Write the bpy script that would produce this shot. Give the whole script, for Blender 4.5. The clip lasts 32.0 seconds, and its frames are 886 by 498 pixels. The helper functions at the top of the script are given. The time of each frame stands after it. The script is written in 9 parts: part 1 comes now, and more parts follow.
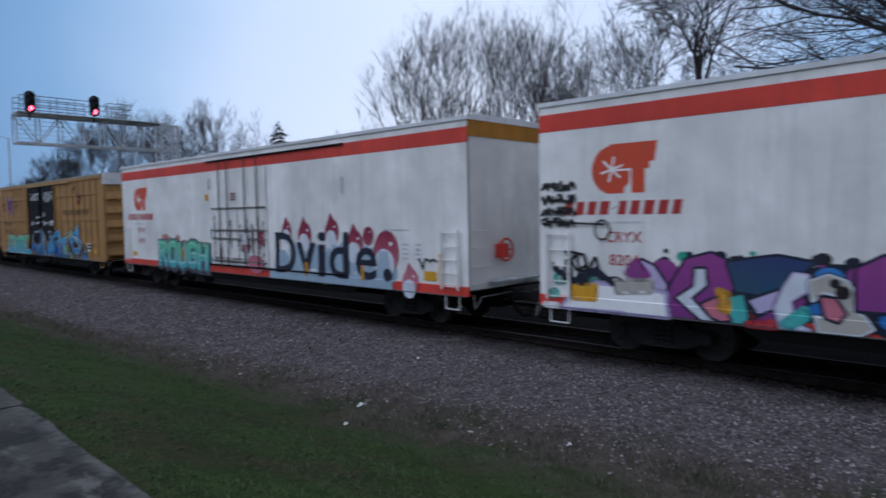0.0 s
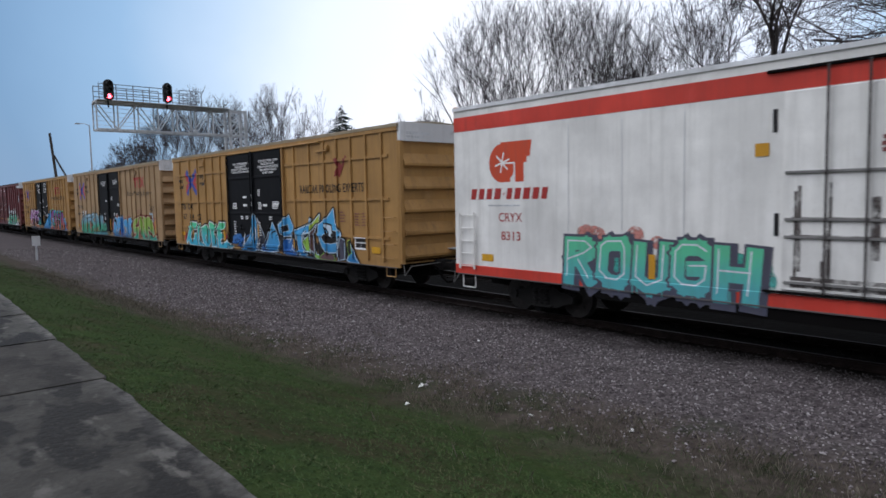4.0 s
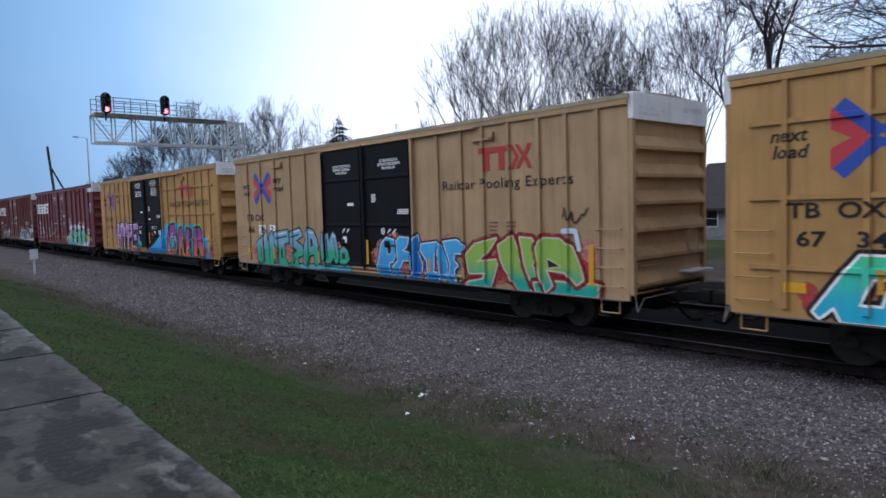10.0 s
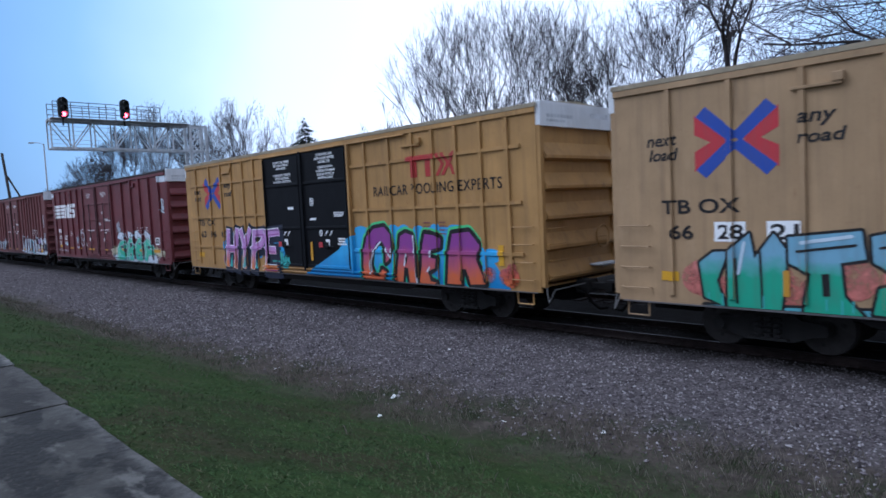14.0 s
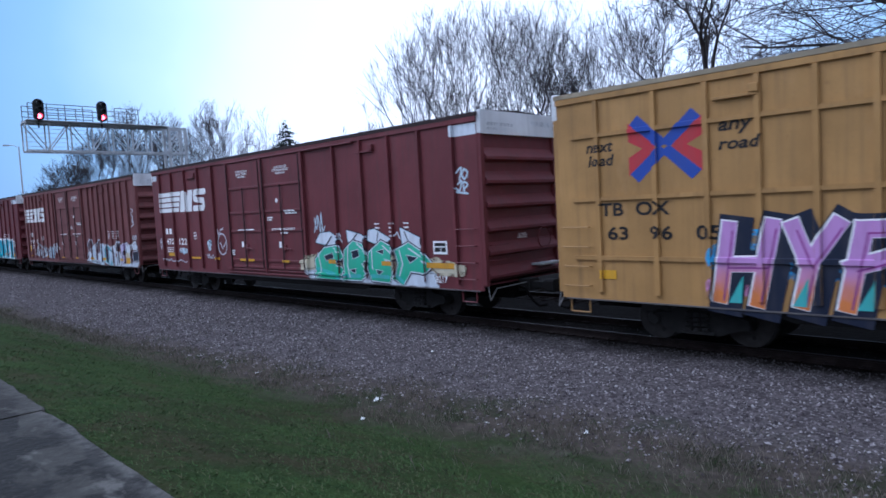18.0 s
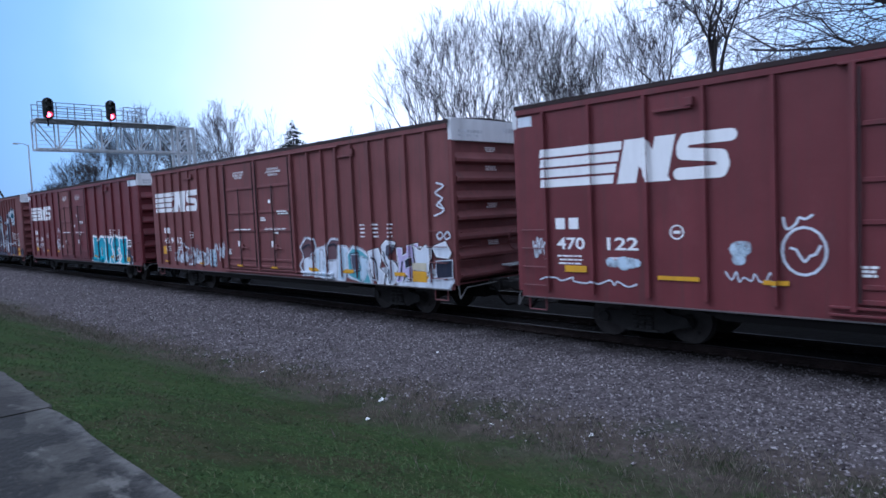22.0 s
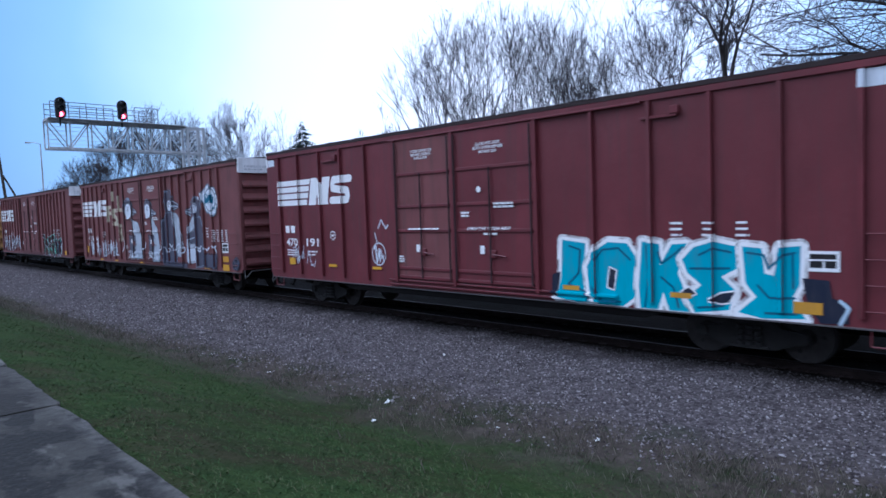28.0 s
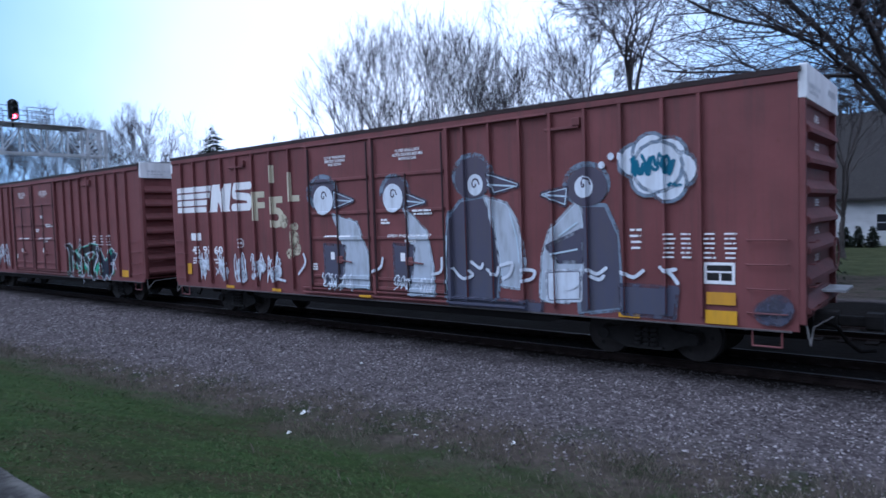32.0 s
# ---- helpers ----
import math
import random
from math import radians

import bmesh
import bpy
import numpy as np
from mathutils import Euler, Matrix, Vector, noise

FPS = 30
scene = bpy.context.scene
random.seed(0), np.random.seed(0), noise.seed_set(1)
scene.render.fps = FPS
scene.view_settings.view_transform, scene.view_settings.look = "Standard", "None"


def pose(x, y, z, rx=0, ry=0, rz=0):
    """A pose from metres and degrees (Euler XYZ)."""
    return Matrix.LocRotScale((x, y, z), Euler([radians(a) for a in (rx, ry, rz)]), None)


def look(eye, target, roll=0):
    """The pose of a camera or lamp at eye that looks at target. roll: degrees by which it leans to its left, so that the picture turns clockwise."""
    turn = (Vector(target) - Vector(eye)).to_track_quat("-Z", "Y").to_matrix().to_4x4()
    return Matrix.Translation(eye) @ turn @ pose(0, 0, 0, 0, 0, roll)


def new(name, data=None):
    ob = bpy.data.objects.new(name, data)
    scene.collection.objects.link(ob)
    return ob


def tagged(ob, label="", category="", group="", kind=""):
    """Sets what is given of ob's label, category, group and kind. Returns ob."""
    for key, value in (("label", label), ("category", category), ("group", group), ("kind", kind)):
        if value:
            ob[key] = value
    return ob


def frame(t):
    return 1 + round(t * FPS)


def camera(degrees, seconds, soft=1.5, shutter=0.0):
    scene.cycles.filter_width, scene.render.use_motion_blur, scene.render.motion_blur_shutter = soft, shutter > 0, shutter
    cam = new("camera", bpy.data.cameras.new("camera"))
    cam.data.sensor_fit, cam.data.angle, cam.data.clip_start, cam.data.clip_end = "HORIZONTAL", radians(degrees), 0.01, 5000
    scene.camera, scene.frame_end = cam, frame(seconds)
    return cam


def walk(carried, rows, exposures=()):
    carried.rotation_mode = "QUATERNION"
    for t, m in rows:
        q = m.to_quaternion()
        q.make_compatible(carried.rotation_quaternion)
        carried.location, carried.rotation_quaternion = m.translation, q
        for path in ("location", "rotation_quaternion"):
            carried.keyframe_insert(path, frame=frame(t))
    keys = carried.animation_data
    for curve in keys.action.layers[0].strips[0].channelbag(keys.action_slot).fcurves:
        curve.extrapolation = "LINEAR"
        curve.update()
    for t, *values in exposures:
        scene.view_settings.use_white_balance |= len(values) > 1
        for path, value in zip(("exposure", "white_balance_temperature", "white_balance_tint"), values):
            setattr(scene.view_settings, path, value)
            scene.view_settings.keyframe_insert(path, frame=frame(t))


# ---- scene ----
cam = camera(67.46, 32.0, soft=1.6, shutter=0.3)
EYE = (0, 0, 2.95)
PATH = [
    (0.0, pose(*EYE, 86.88, 0.97, 43.60)),
    (0.1, pose(*EYE, 86.76, 0.76, 45.55)),
    (0.2, pose(*EYE, 86.61, 0.69, 47.25)),
    (0.3, pose(*EYE, 86.45, 0.62, 48.84)),
    (0.4, pose(*EYE, 86.30, 0.56, 50.03)),
    (0.5, pose(*EYE, 86.15, 0.49, 50.73)),
    (1.0, pose(*EYE, 85.22, 0.35, 50.12)),
    (1.5, pose(*EYE, 85.20, 0.24, 49.28)),
    (2.0, pose(*EYE, 85.00, 0.35, 47.66)),
    (2.5, pose(*EYE, 85.02, 0.56, 47.87)),
    (3.0, pose(*EYE, 85.08, 0.73, 47.93)),
    (3.5, pose(*EYE, 85.27, 0.98, 48.75)),
    (5.5, pose(*EYE, 86.18, 1.51, 48.29)),
    (6.0, pose(*EYE, 86.30, 1.70, 48.02)),
    (6.5, pose(*EYE, 86.32, 2.11, 48.27)),
    (7.0, pose(*EYE, 86.43, 2.24, 48.22)),
    (7.5, pose(*EYE, 86.48, 2.27, 48.10)),
    (8.0, pose(*EYE, 86.48, 2.05, 47.88)),
    (8.5, pose(*EYE, 86.47, 1.90, 48.19)),
    (9.0, pose(*EYE, 86.44, 1.64, 48.65)),
    (9.5, pose(*EYE, 86.37, 1.58, 48.76)),
    (10.0, pose(*EYE, 86.28, 1.68, 48.68)),
    (10.5, pose(*EYE, 86.30, 1.78, 48.38)),
    (11.0, pose(*EYE, 86.36, 1.86, 48.00)),
    (11.5, pose(*EYE, 86.35, 1.97, 47.70)),
    (12.0, pose(*EYE, 86.27, 2.05, 47.30)),
    (12.5, pose(*EYE, 86.22, 2.21, 47.00)),
    (13.0, pose(*EYE, 86.22, 2.64, 46.63)),
    (13.5, pose(*EYE, 86.21, 2.76, 46.25)),
    (15.5, pose(*EYE, 86.12, 2.71, 45.17)),
    (16.0, pose(*EYE, 86.07, 2.57, 44.90)),
    (16.5, pose(*EYE, 86.06, 2.52, 44.76)),
    (17.0, pose(*EYE, 86.11, 2.71, 44.57)),
    (17.5, pose(*EYE, 86.19, 2.82, 44.47)),
    (18.0, pose(*EYE, 86.28, 3.02, 44.38)),
    (18.5, pose(*EYE, 86.39, 3.23, 44.31)),
    (19.0, pose(*EYE, 86.44, 3.32, 44.31)),
    (19.5, pose(*EYE, 86.49, 3.23, 44.30)),
    (20.0, pose(*EYE, 86.49, 3.28, 44.29)),
    (20.5, pose(*EYE, 86.38, 3.36, 44.36)),
    (21.0, pose(*EYE, 86.30, 3.22, 44.54)),
    (21.5, pose(*EYE, 86.36, 2.86, 44.74)),
    (22.0, pose(*EYE, 86.40, 2.59, 44.94)),
    (22.5, pose(*EYE, 86.42, 2.48, 45.10)),
    (23.0, pose(*EYE, 86.48, 2.40, 45.19)),
    (23.5, pose(*EYE, 86.45, 2.31, 45.23)),
    (24.0, pose(*EYE, 86.44, 2.21, 45.26)),
    (24.5, pose(*EYE, 86.40, 2.02, 45.29)),
    (25.0, pose(*EYE, 86.34, 2.10, 45.29)),
    (25.5, pose(*EYE, 86.29, 2.01, 45.32)),
    (27.5, pose(*EYE, 86.57, 2.16, 45.55)),
    (28.0, pose(*EYE, 86.64, 2.03, 45.65)),
    (28.5, pose(*EYE, 86.67, 2.01, 45.72)),
    (29.0, pose(*EYE, 86.73, 1.82, 45.52)),
    (29.5, pose(*EYE, 86.82, 1.83, 45.02)),
    (30.0, pose(*EYE, 86.87, 1.68, 44.41)),
    (30.5, pose(*EYE, 86.92, 1.66, 43.95)),
    (31.0, pose(*EYE, 86.95, 1.81, 43.50)),
    (31.5, pose(*EYE, 87.03, 1.92, 42.76)),
    (31.6, pose(*EYE, 87.03, 1.91, 42.44)),
    (31.7, pose(*EYE, 87.03, 1.90, 41.79)),
    (31.8, pose(*EYE, 87.02, 1.89, 40.82)),
    (31.9, pose(*EYE, 87.02, 1.88, 39.60)),
    (32.0, pose(*EYE, 87.02, 1.87, 38.49)),
]
TRAVEL = [-0.00, 4.45, 9.02, 13.71, 18.51, 23.38, 28.18, 32.91, 37.67, 42.47, 47.33, 52.13, 57.04, 61.96, 66.86, 71.77, 76.72, 81.73, 86.74, 91.74, 96.71, 101.68, 106.65, 111.71, 116.74, 121.74, 126.73, 131.74, 136.83, 142.02, 147.28, 152.59, 157.91]  # metres the train has gone, second by second
from mathutils import geometry

EXPOSURES = [(0.0, -0.48, 5150, 12), (1.0, -0.35, 5450, 12), (3.5, -0.1, 5800, 12), (6.0, 0.02, 5900, 12), (9.0, 0.06, 5550, 12), (12.0, 0.1, 5100, 12),
             (16.0, 0.16, 4900, 13), (19.0, 0.2, 4850, 14), (32.0, 0.22, 4750, 14)]
walk(cam, PATH, EXPOSURES)

# ---- sky and sun ----
SUN_AZ, SUN_EL = 42.0, 14.0      # degrees left of +y, above the horizon
sky_world = bpy.data.worlds.new("sky")
scene.world = sky_world
sky_world.use_nodes = True


def mixer(n, ln, a, b, fac, blend="MIX"):
    k = n.new("ShaderNodeMix")
    k.data_type, k.blend_type = "RGBA", blend
    for slot, v in ((6, a), (7, b)):
        if isinstance(v, tuple):
            k.inputs[slot].default_value = (*v, 1) if len(v) == 3 else v
        else:
            ln.new(v, k.inputs[slot])
    if isinstance(fac, (int, float)):
        k.inputs[0].default_value = fac
    else:
        ln.new(fac, k.inputs[0])
    return k.outputs[2]


def build_sky():
    nt = sky_world.node_tree
    n, ln = nt.nodes, nt.links
    bg = n["Background"]
    sky = n.new("ShaderNodeTexSky")
    sky.sky_type, sky.sun_disc = "NISHITA", False
    sky.sun_elevation, sky.sun_rotation = radians(SUN_EL), radians(-SUN_AZ)
    sky.air_density, sky.dust_density = 1.2, 1.0
    tc = n.new("ShaderNodeTexCoord")
    dim = n.new("ShaderNodeMix")
    dim.data_type, dim.blend_type = "RGBA", "MULTIPLY"
    dim.inputs[0].default_value = 1.0
    dim.inputs[7].default_value = (0.06, 0.06, 0.06, 1)
    ln.new(sky.outputs[0], dim.inputs[6])
    # overcast: brighter overhead, and a pale glow where the sun went down
    a = radians(SUN_AZ)
    dot = n.new("ShaderNodeVectorMath")
    dot.operation = "DOT_PRODUCT"
    dot.inputs[1].default_value = Vector((-math.sin(a), math.cos(a), 0.26)).normalized()
    ln.new(tc.outputs["Generated"], dot.inputs[0])
    nz = n.new("ShaderNodeTexNoise")
    nz.inputs["Scale"].default_value, nz.inputs["Detail"].default_value = 2.2, 5
    ln.new(tc.outputs["Generated"], nz.inputs["Vector"])
    add = n.new("ShaderNodeMath")
    add.operation = "MULTIPLY_ADD"
    add.inputs[1].default_value, add.inputs[2].default_value = 0.10, -0.05
    ln.new(nz.outputs[0], add.inputs[0])
    tot = n.new("ShaderNodeMath")
    ln.new(dot.outputs["Value"], tot.inputs[0])
    ln.new(add.outputs[0], tot.inputs[1])
    # slightly clearer towards -x
    axes = n.new("ShaderNodeSeparateXYZ")
    ln.new(tc.outputs["Generated"], axes.inputs[0])
    tilt = n.new("ShaderNodeMath")
    tilt.operation, tilt.inputs[1].default_value = "MULTIPLY_ADD", 0.02
    ln.new(axes.outputs[0], tilt.inputs[0])
    ln.new(tot.outputs[0], tilt.inputs[2])
    ramp = n.new("ShaderNodeValToRGB")
    e = ramp.color_ramp.elements
    e[0].position, e[0].color = 0.25, (0.50, 0.50, 0.52, 1)
    e[1].position, e[1].color = 0.98, (1.12, 1.15, 1.20, 1)
    for pos, c in ((0.55, (0.30, 0.37, 0.47, 1)), (0.76, (0.25, 0.41, 0.60, 1)), (0.84, (0.39, 0.59, 0.80, 1)), (0.90, (0.70, 0.85, 1.00, 1)), (0.94, (1.04, 1.09, 1.18, 1))):
        k = e.new(pos)
        k.color = c
    ln.new(tilt.outputs[0], ramp.inputs[0])
    sep = n.new("ShaderNodeSeparateXYZ")
    ln.new(tc.outputs["Generated"], sep.inputs[0])
    lift = n.new("ShaderNodeMapRange")
    lift.interpolation_type = "SMOOTHSTEP"
    for i, v in ((1, 0.25), (2, 1.0), (3, 1.0), (4, 2.3)):
        lift.inputs[i].default_value = v
    ln.new(sep.outputs[2], lift.inputs[0])
    over = n.new("ShaderNodeVectorMath")
    over.operation = "SCALE"
    ln.new(ramp.outputs[0], over.inputs[0])
    ln.new(lift.outputs[0], over.inputs["Scale"])
    # the cloud deck overhead is grey
    deck = n.new("ShaderNodeMapRange")
    deck.interpolation_type = "SMOOTHSTEP"
    deck.inputs[1].default_value, deck.inputs[2].default_value = 0.28, 0.7
    ln.new(sep.outputs[2], deck.inputs[0])
    grey = mixer(n, ln, over.outputs[0], (1.05, 1.02, 0.99), deck.outputs[0])
    mix = n.new("ShaderNodeMix")
    mix.data_type = "RGBA"
    mix.inputs[0].default_value = 0.9
    ln.new(dim.outputs[2], mix.inputs[6])
    ln.new(grey, mix.inputs[7])
    ln.new(mix.outputs[2], bg.inputs[0])
    bg.inputs[1].default_value = 1.0


build_sky()
sun = new("sun", bpy.data.lights.new("sun", "SUN"))
sun.data.energy, sun.data.angle, sun.data.color = 1.5, radians(35), (1.0, 0.97, 0.93)
sun.matrix_world = look((0, 0, 60), (44, 38, 0))


# ---- materials ----
def tree_of(name):
    m = bpy.data.materials.new(name)
    m.use_nodes = True
    return m, m.node_tree.nodes, m.node_tree.links, m.node_tree.nodes["Principled BSDF"]


def noisy(n, ln, vec, scale, detail=4, lo=0.35, hi=0.65, rough=0.55):
    t = n.new("ShaderNodeTexNoise")
    t.inputs["Scale"].default_value, t.inputs["Detail"].default_value, t.inputs["Roughness"].default_value = scale, detail, rough
    ln.new(vec, t.inputs["Vector"])
    r = n.new("ShaderNodeMapRange")
    r.inputs[1].default_value, r.inputs[2].default_value = lo, hi
    ln.new(t.outputs[0], r.inputs[0])
    return r.outputs[0]


def coords(n, ln, stretch=(1, 1, 1), shuffle=True):
    tc = n.new("ShaderNodeTexCoord")
    mp = n.new("ShaderNodeMapping")
    mp.inputs[3].default_value = stretch
    ln.new(tc.outputs["Object"], mp.inputs[0])
    if shuffle:
        oi = n.new("ShaderNodeObjectInfo")
        mul = n.new("ShaderNodeMath")
        mul.operation, mul.inputs[1].default_value = "MULTIPLY", 60
        ln.new(oi.outputs["Random"], mul.inputs[0])
        comb = n.new("ShaderNodeCombineXYZ")
        ln.new(mul.outputs[0], comb.inputs[0])
        ln.new(comb.outputs[0], mp.inputs[1])
    return mp.outputs[0]


def bumped(n, ln, bsdf, height, strength, dist=0.01):
    b = n.new("ShaderNodeBump")
    b.inputs["Strength"].default_value, b.inputs["Distance"].default_value = strength, dist
    ln.new(height, b.inputs["Height"])
    ln.new(b.outputs[0], bsdf.inputs["Normal"])


def scaled(c, k):
    return tuple(min(1, v * k) for v in c)


def painted(name, col, rough=0.55, dirt=0.45, grime=(0.05, 0.042, 0.038), rust=0.0, metal=0.0):
    """Weathered vehicle paint: faded patches, streaks that run down, dusty specks."""
    m, n, ln, bs = tree_of(name)
    fade = noisy(n, ln, coords(n, ln), 0.7, 5)
    c = mixer(n, ln, scaled(col, 0.82), scaled(col, 1.12), fade)
    streak = noisy(n, ln, coords(n, ln, (5.0, 5.0, 0.28)), 1.0, 5, 0.50, 0.78)
    sm = n.new("ShaderNodeMath")
    sm.operation, sm.inputs[1].default_value = "MULTIPLY", dirt
    ln.new(streak, sm.inputs[0])
    c = mixer(n, ln, c, grime, sm.outputs[0])
    runs = noisy(n, ln, coords(n, ln, (17.0, 17.0, 0.55)), 1.0, 4, 0.56, 0.80)
    vm = n.new("ShaderNodeMath")
    vm.operation, vm.inputs[1].default_value = "MULTIPLY", dirt * 0.8
    ln.new(runs, vm.inputs[0])
    c = mixer(n, ln, c, grime, vm.outputs[0])
    sheets = noisy(n, ln, coords(n, ln, (0.85, 0.85, 0.06)), 1.0, 1, 0.40, 0.60)
    c = mixer(n, ln, c, scaled(col, 0.78), mixer(n, ln, (0.0, 0.0, 0.0), (0.45, 0.45, 0.45), sheets))
    bleach = noisy(n, ln, coords(n, ln, (1.0, 1.0, 0.45)), 1.7, 7, 0.55, 0.80, 0.68)
    c = mixer(n, ln, c, tuple(0.8 * v + 0.2 * (sum(col) / 3 + 0.03) for v in scaled(col, 1.35)), mixer(n, ln, (0.0, 0.0, 0.0), (0.5, 0.5, 0.5), bleach))
    fine = noisy(n, ln, coords(n, ln), 18, 6, 0.55, 0.8)
    fm = n.new("ShaderNodeMath")
    fm.operation, fm.inputs[1].default_value = "MULTIPLY", dirt * 0.5
    ln.new(fine, fm.inputs[0])
    c = mixer(n, ln, c, scaled(grime, 1.6), fm.outputs[0])
    if rust:
        spots = noisy(n, ln, coords(n, ln, (1, 1, 0.6)), 4.5, 7, 0.60, 0.70, 0.7)
        rm = n.new("ShaderNodeMath")
        rm.operation, rm.inputs[1].default_value = "MULTIPLY", rust
        ln.new(spots, rm.inputs[0])
        c = mixer(n, ln, c, (0.10, 0.035, 0.015), rm.outputs[0])
    ln.new(c, bs.inputs["Base Color"])
    bs.inputs["Roughness"].default_value, bs.inputs["Metallic"].default_value = rough, metal
    bs.inputs["Specular IOR Level"].default_value = 0.3
    bumped(n, ln, bs, noisy(n, ln, coords(n, ln), 2.2, 3), 0.25, 0.012)
    return m


def spray(name, low, high=None, z0=0.9, z1=2.4, rough=0.5, wear=0.3):
    """Sprayed paint that may fade from one colour below to another above."""
    m, n, ln, bs = tree_of(name)
    vec = coords(n, ln, shuffle=False)
    c = low
    if high:
        sep = n.new("ShaderNodeSeparateXYZ")
        ln.new(vec, sep.inputs[0])
        jit = noisy(n, ln, vec, 2.5, 4, 0.0, 1.0)
        ma = n.new("ShaderNodeMath")
        ma.operation, ma.inputs[1].default_value = "MULTIPLY_ADD", 0.5
        ln.new(jit, ma.inputs[0])
        ln.new(sep.outputs[2], ma.inputs[2])
        mr = n.new("ShaderNodeMapRange")
        mr.inputs[1].default_value, mr.inputs[2].default_value = z0 + 0.25, z1 + 0.25
        ln.new(ma.outputs[0], mr.inputs[0])
        c = mixer(n, ln, low, high, mr.outputs[0])
    worn = noisy(n, ln, coords(n, ln, (2, 2, 0.5), False), 3.0, 6, 0.45, 0.8)
    wm = n.new("ShaderNodeMath")
    wm.operation, wm.inputs[1].default_value = "MULTIPLY", wear
    ln.new(worn, wm.inputs[0])
    c = mixer(n, ln, c, (0.10, 0.09, 0.085), wm.outputs[0])
    ln.new(c, bs.inputs["Base Color"])
    bs.inputs["Roughness"].default_value = rough
    bs.inputs["Specular IOR Level"].default_value = 0.3
    return m


def plain(name, col, rough=0.7, metal=0.0, var=0.35, scale=6.0, bump=0.3):
    m, n, ln, bs = tree_of(name)
    vec = coords(n, ln)
    c = mixer(n, ln, scaled(col, 1 - var), scaled(col, 1 + var), noisy(n, ln, vec, scale, 6))
    c = mixer(n, ln, c, scaled(col, 0.55), noisy(n, ln, vec, scale * 0.17, 3, 0.45, 0.85))
    ln.new(c, bs.inputs["Base Color"])
    bs.inputs["Roughness"].default_value, bs.inputs["Metallic"].default_value = rough, metal
    bumped(n, ln, bs, noisy(n, ln, vec, scale * 4, 5), bump, 0.01)
    return m


YELLOW = painted("boxcar_yellow", (0.40, 0.225, 0.072), 0.55, 0.40, rust=0.25)
BUFF = painted("faded_yellow", (0.38, 0.25, 0.13), 0.6, 0.35, rust=0.25)
OXIDE = painted("oxide_red", (0.145, 0.034, 0.039), 0.5, 0.45, rust=0.2)
CRIMSON = painted("deep_red", (0.138, 0.028, 0.034), 0.48, 0.40)
BROWN = painted("boxcar_brown", (0.168, 0.056, 0.055), 0.62, 0.50, rust=0.35)
REEFER = painted("reefer_white", (0.82, 0.81, 0.78), 0.5, 0.24, grime=(0.20, 0.185, 0.16), rust=0.05)
ORANGE = painted("stripe_red", (0.60, 0.055, 0.035), 0.5, 0.30)
DOORBLACK = painted("door_black", (0.0045, 0.005, 0.007), 0.6, 0.2, grime=(0.014, 0.014, 0.015))
DOORBLACK.node_tree.nodes["Principled BSDF"].inputs["Specular IOR Level"].default_value = 0.12
ENDWHITE = painted("end_white", (0.72, 0.73, 0.75), 0.5, 0.30, grime=(0.22, 0.21, 0.2))
AMBER = painted("end_amber", (0.42, 0.19, 0.02), 0.5, 0.35)
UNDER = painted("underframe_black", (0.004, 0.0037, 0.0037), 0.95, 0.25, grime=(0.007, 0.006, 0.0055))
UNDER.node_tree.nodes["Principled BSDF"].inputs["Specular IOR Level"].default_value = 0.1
ROOFGREY = painted("galvanised_roof", (0.33, 0.275, 0.185), 0.6, 0.35)
# dark roof of red and brown cars, eave shadow included in its colour
ROOFDARK = painted("eave_shade_roof", (0.035, 0.022, 0.021), 0.8, 0.3)
# pale grey; takes in the glint of light along the side's foot
FLANGE = painted("lit_flange", (0.11, 0.10, 0.10), 0.6, 0.5)
RODGREY = painted("grimy_rod", (0.19, 0.185, 0.18), 0.6, 0.5)
RODSOOT = painted("sooty_rod", (0.060, 0.052, 0.050), 0.6, 0.5)
RODDARK = painted("worn_dark_rod", (0.045, 0.022, 0.024), 0.6, 0.4)
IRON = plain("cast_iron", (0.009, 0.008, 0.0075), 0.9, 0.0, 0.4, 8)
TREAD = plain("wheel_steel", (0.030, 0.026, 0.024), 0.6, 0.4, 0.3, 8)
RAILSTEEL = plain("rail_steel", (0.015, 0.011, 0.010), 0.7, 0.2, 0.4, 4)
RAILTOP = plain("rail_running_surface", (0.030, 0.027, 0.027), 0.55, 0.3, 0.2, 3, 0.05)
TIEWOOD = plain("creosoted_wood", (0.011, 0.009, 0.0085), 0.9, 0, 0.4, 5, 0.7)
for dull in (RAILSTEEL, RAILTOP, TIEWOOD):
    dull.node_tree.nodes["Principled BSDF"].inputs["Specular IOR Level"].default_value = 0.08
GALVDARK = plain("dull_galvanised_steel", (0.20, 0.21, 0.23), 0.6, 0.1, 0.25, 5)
GALV = plain("galvanised_steel", (0.55, 0.57, 0.60), 0.55, 0.1, 0.2, 5)
SIGBLACK = plain("signal_black", (0.010, 0.011, 0.013), 0.5, 0, 0.2, 5, 0.1)
BARK = plain("bark_grey", (0.060, 0.050, 0.047), 0.9, 0, 0.35, 9, 0.8)
TWIG = plain("twig_brown", (0.062, 0.052, 0.053), 0.9, 0, 0.25, 4, 0.1)
FIRGREEN = plain("fir_needles", (0.016, 0.026, 0.016), 0.9, 0, 0.5, 3, 0.2)
HEDGE = plain("evergreen_foliage", (0.013, 0.021, 0.011), 0.9, 0, 0.5, 3, 0.2)
SIDING = plain("house_siding", (0.55, 0.56, 0.58), 0.7, 0, 0.08, 2, 0.1)
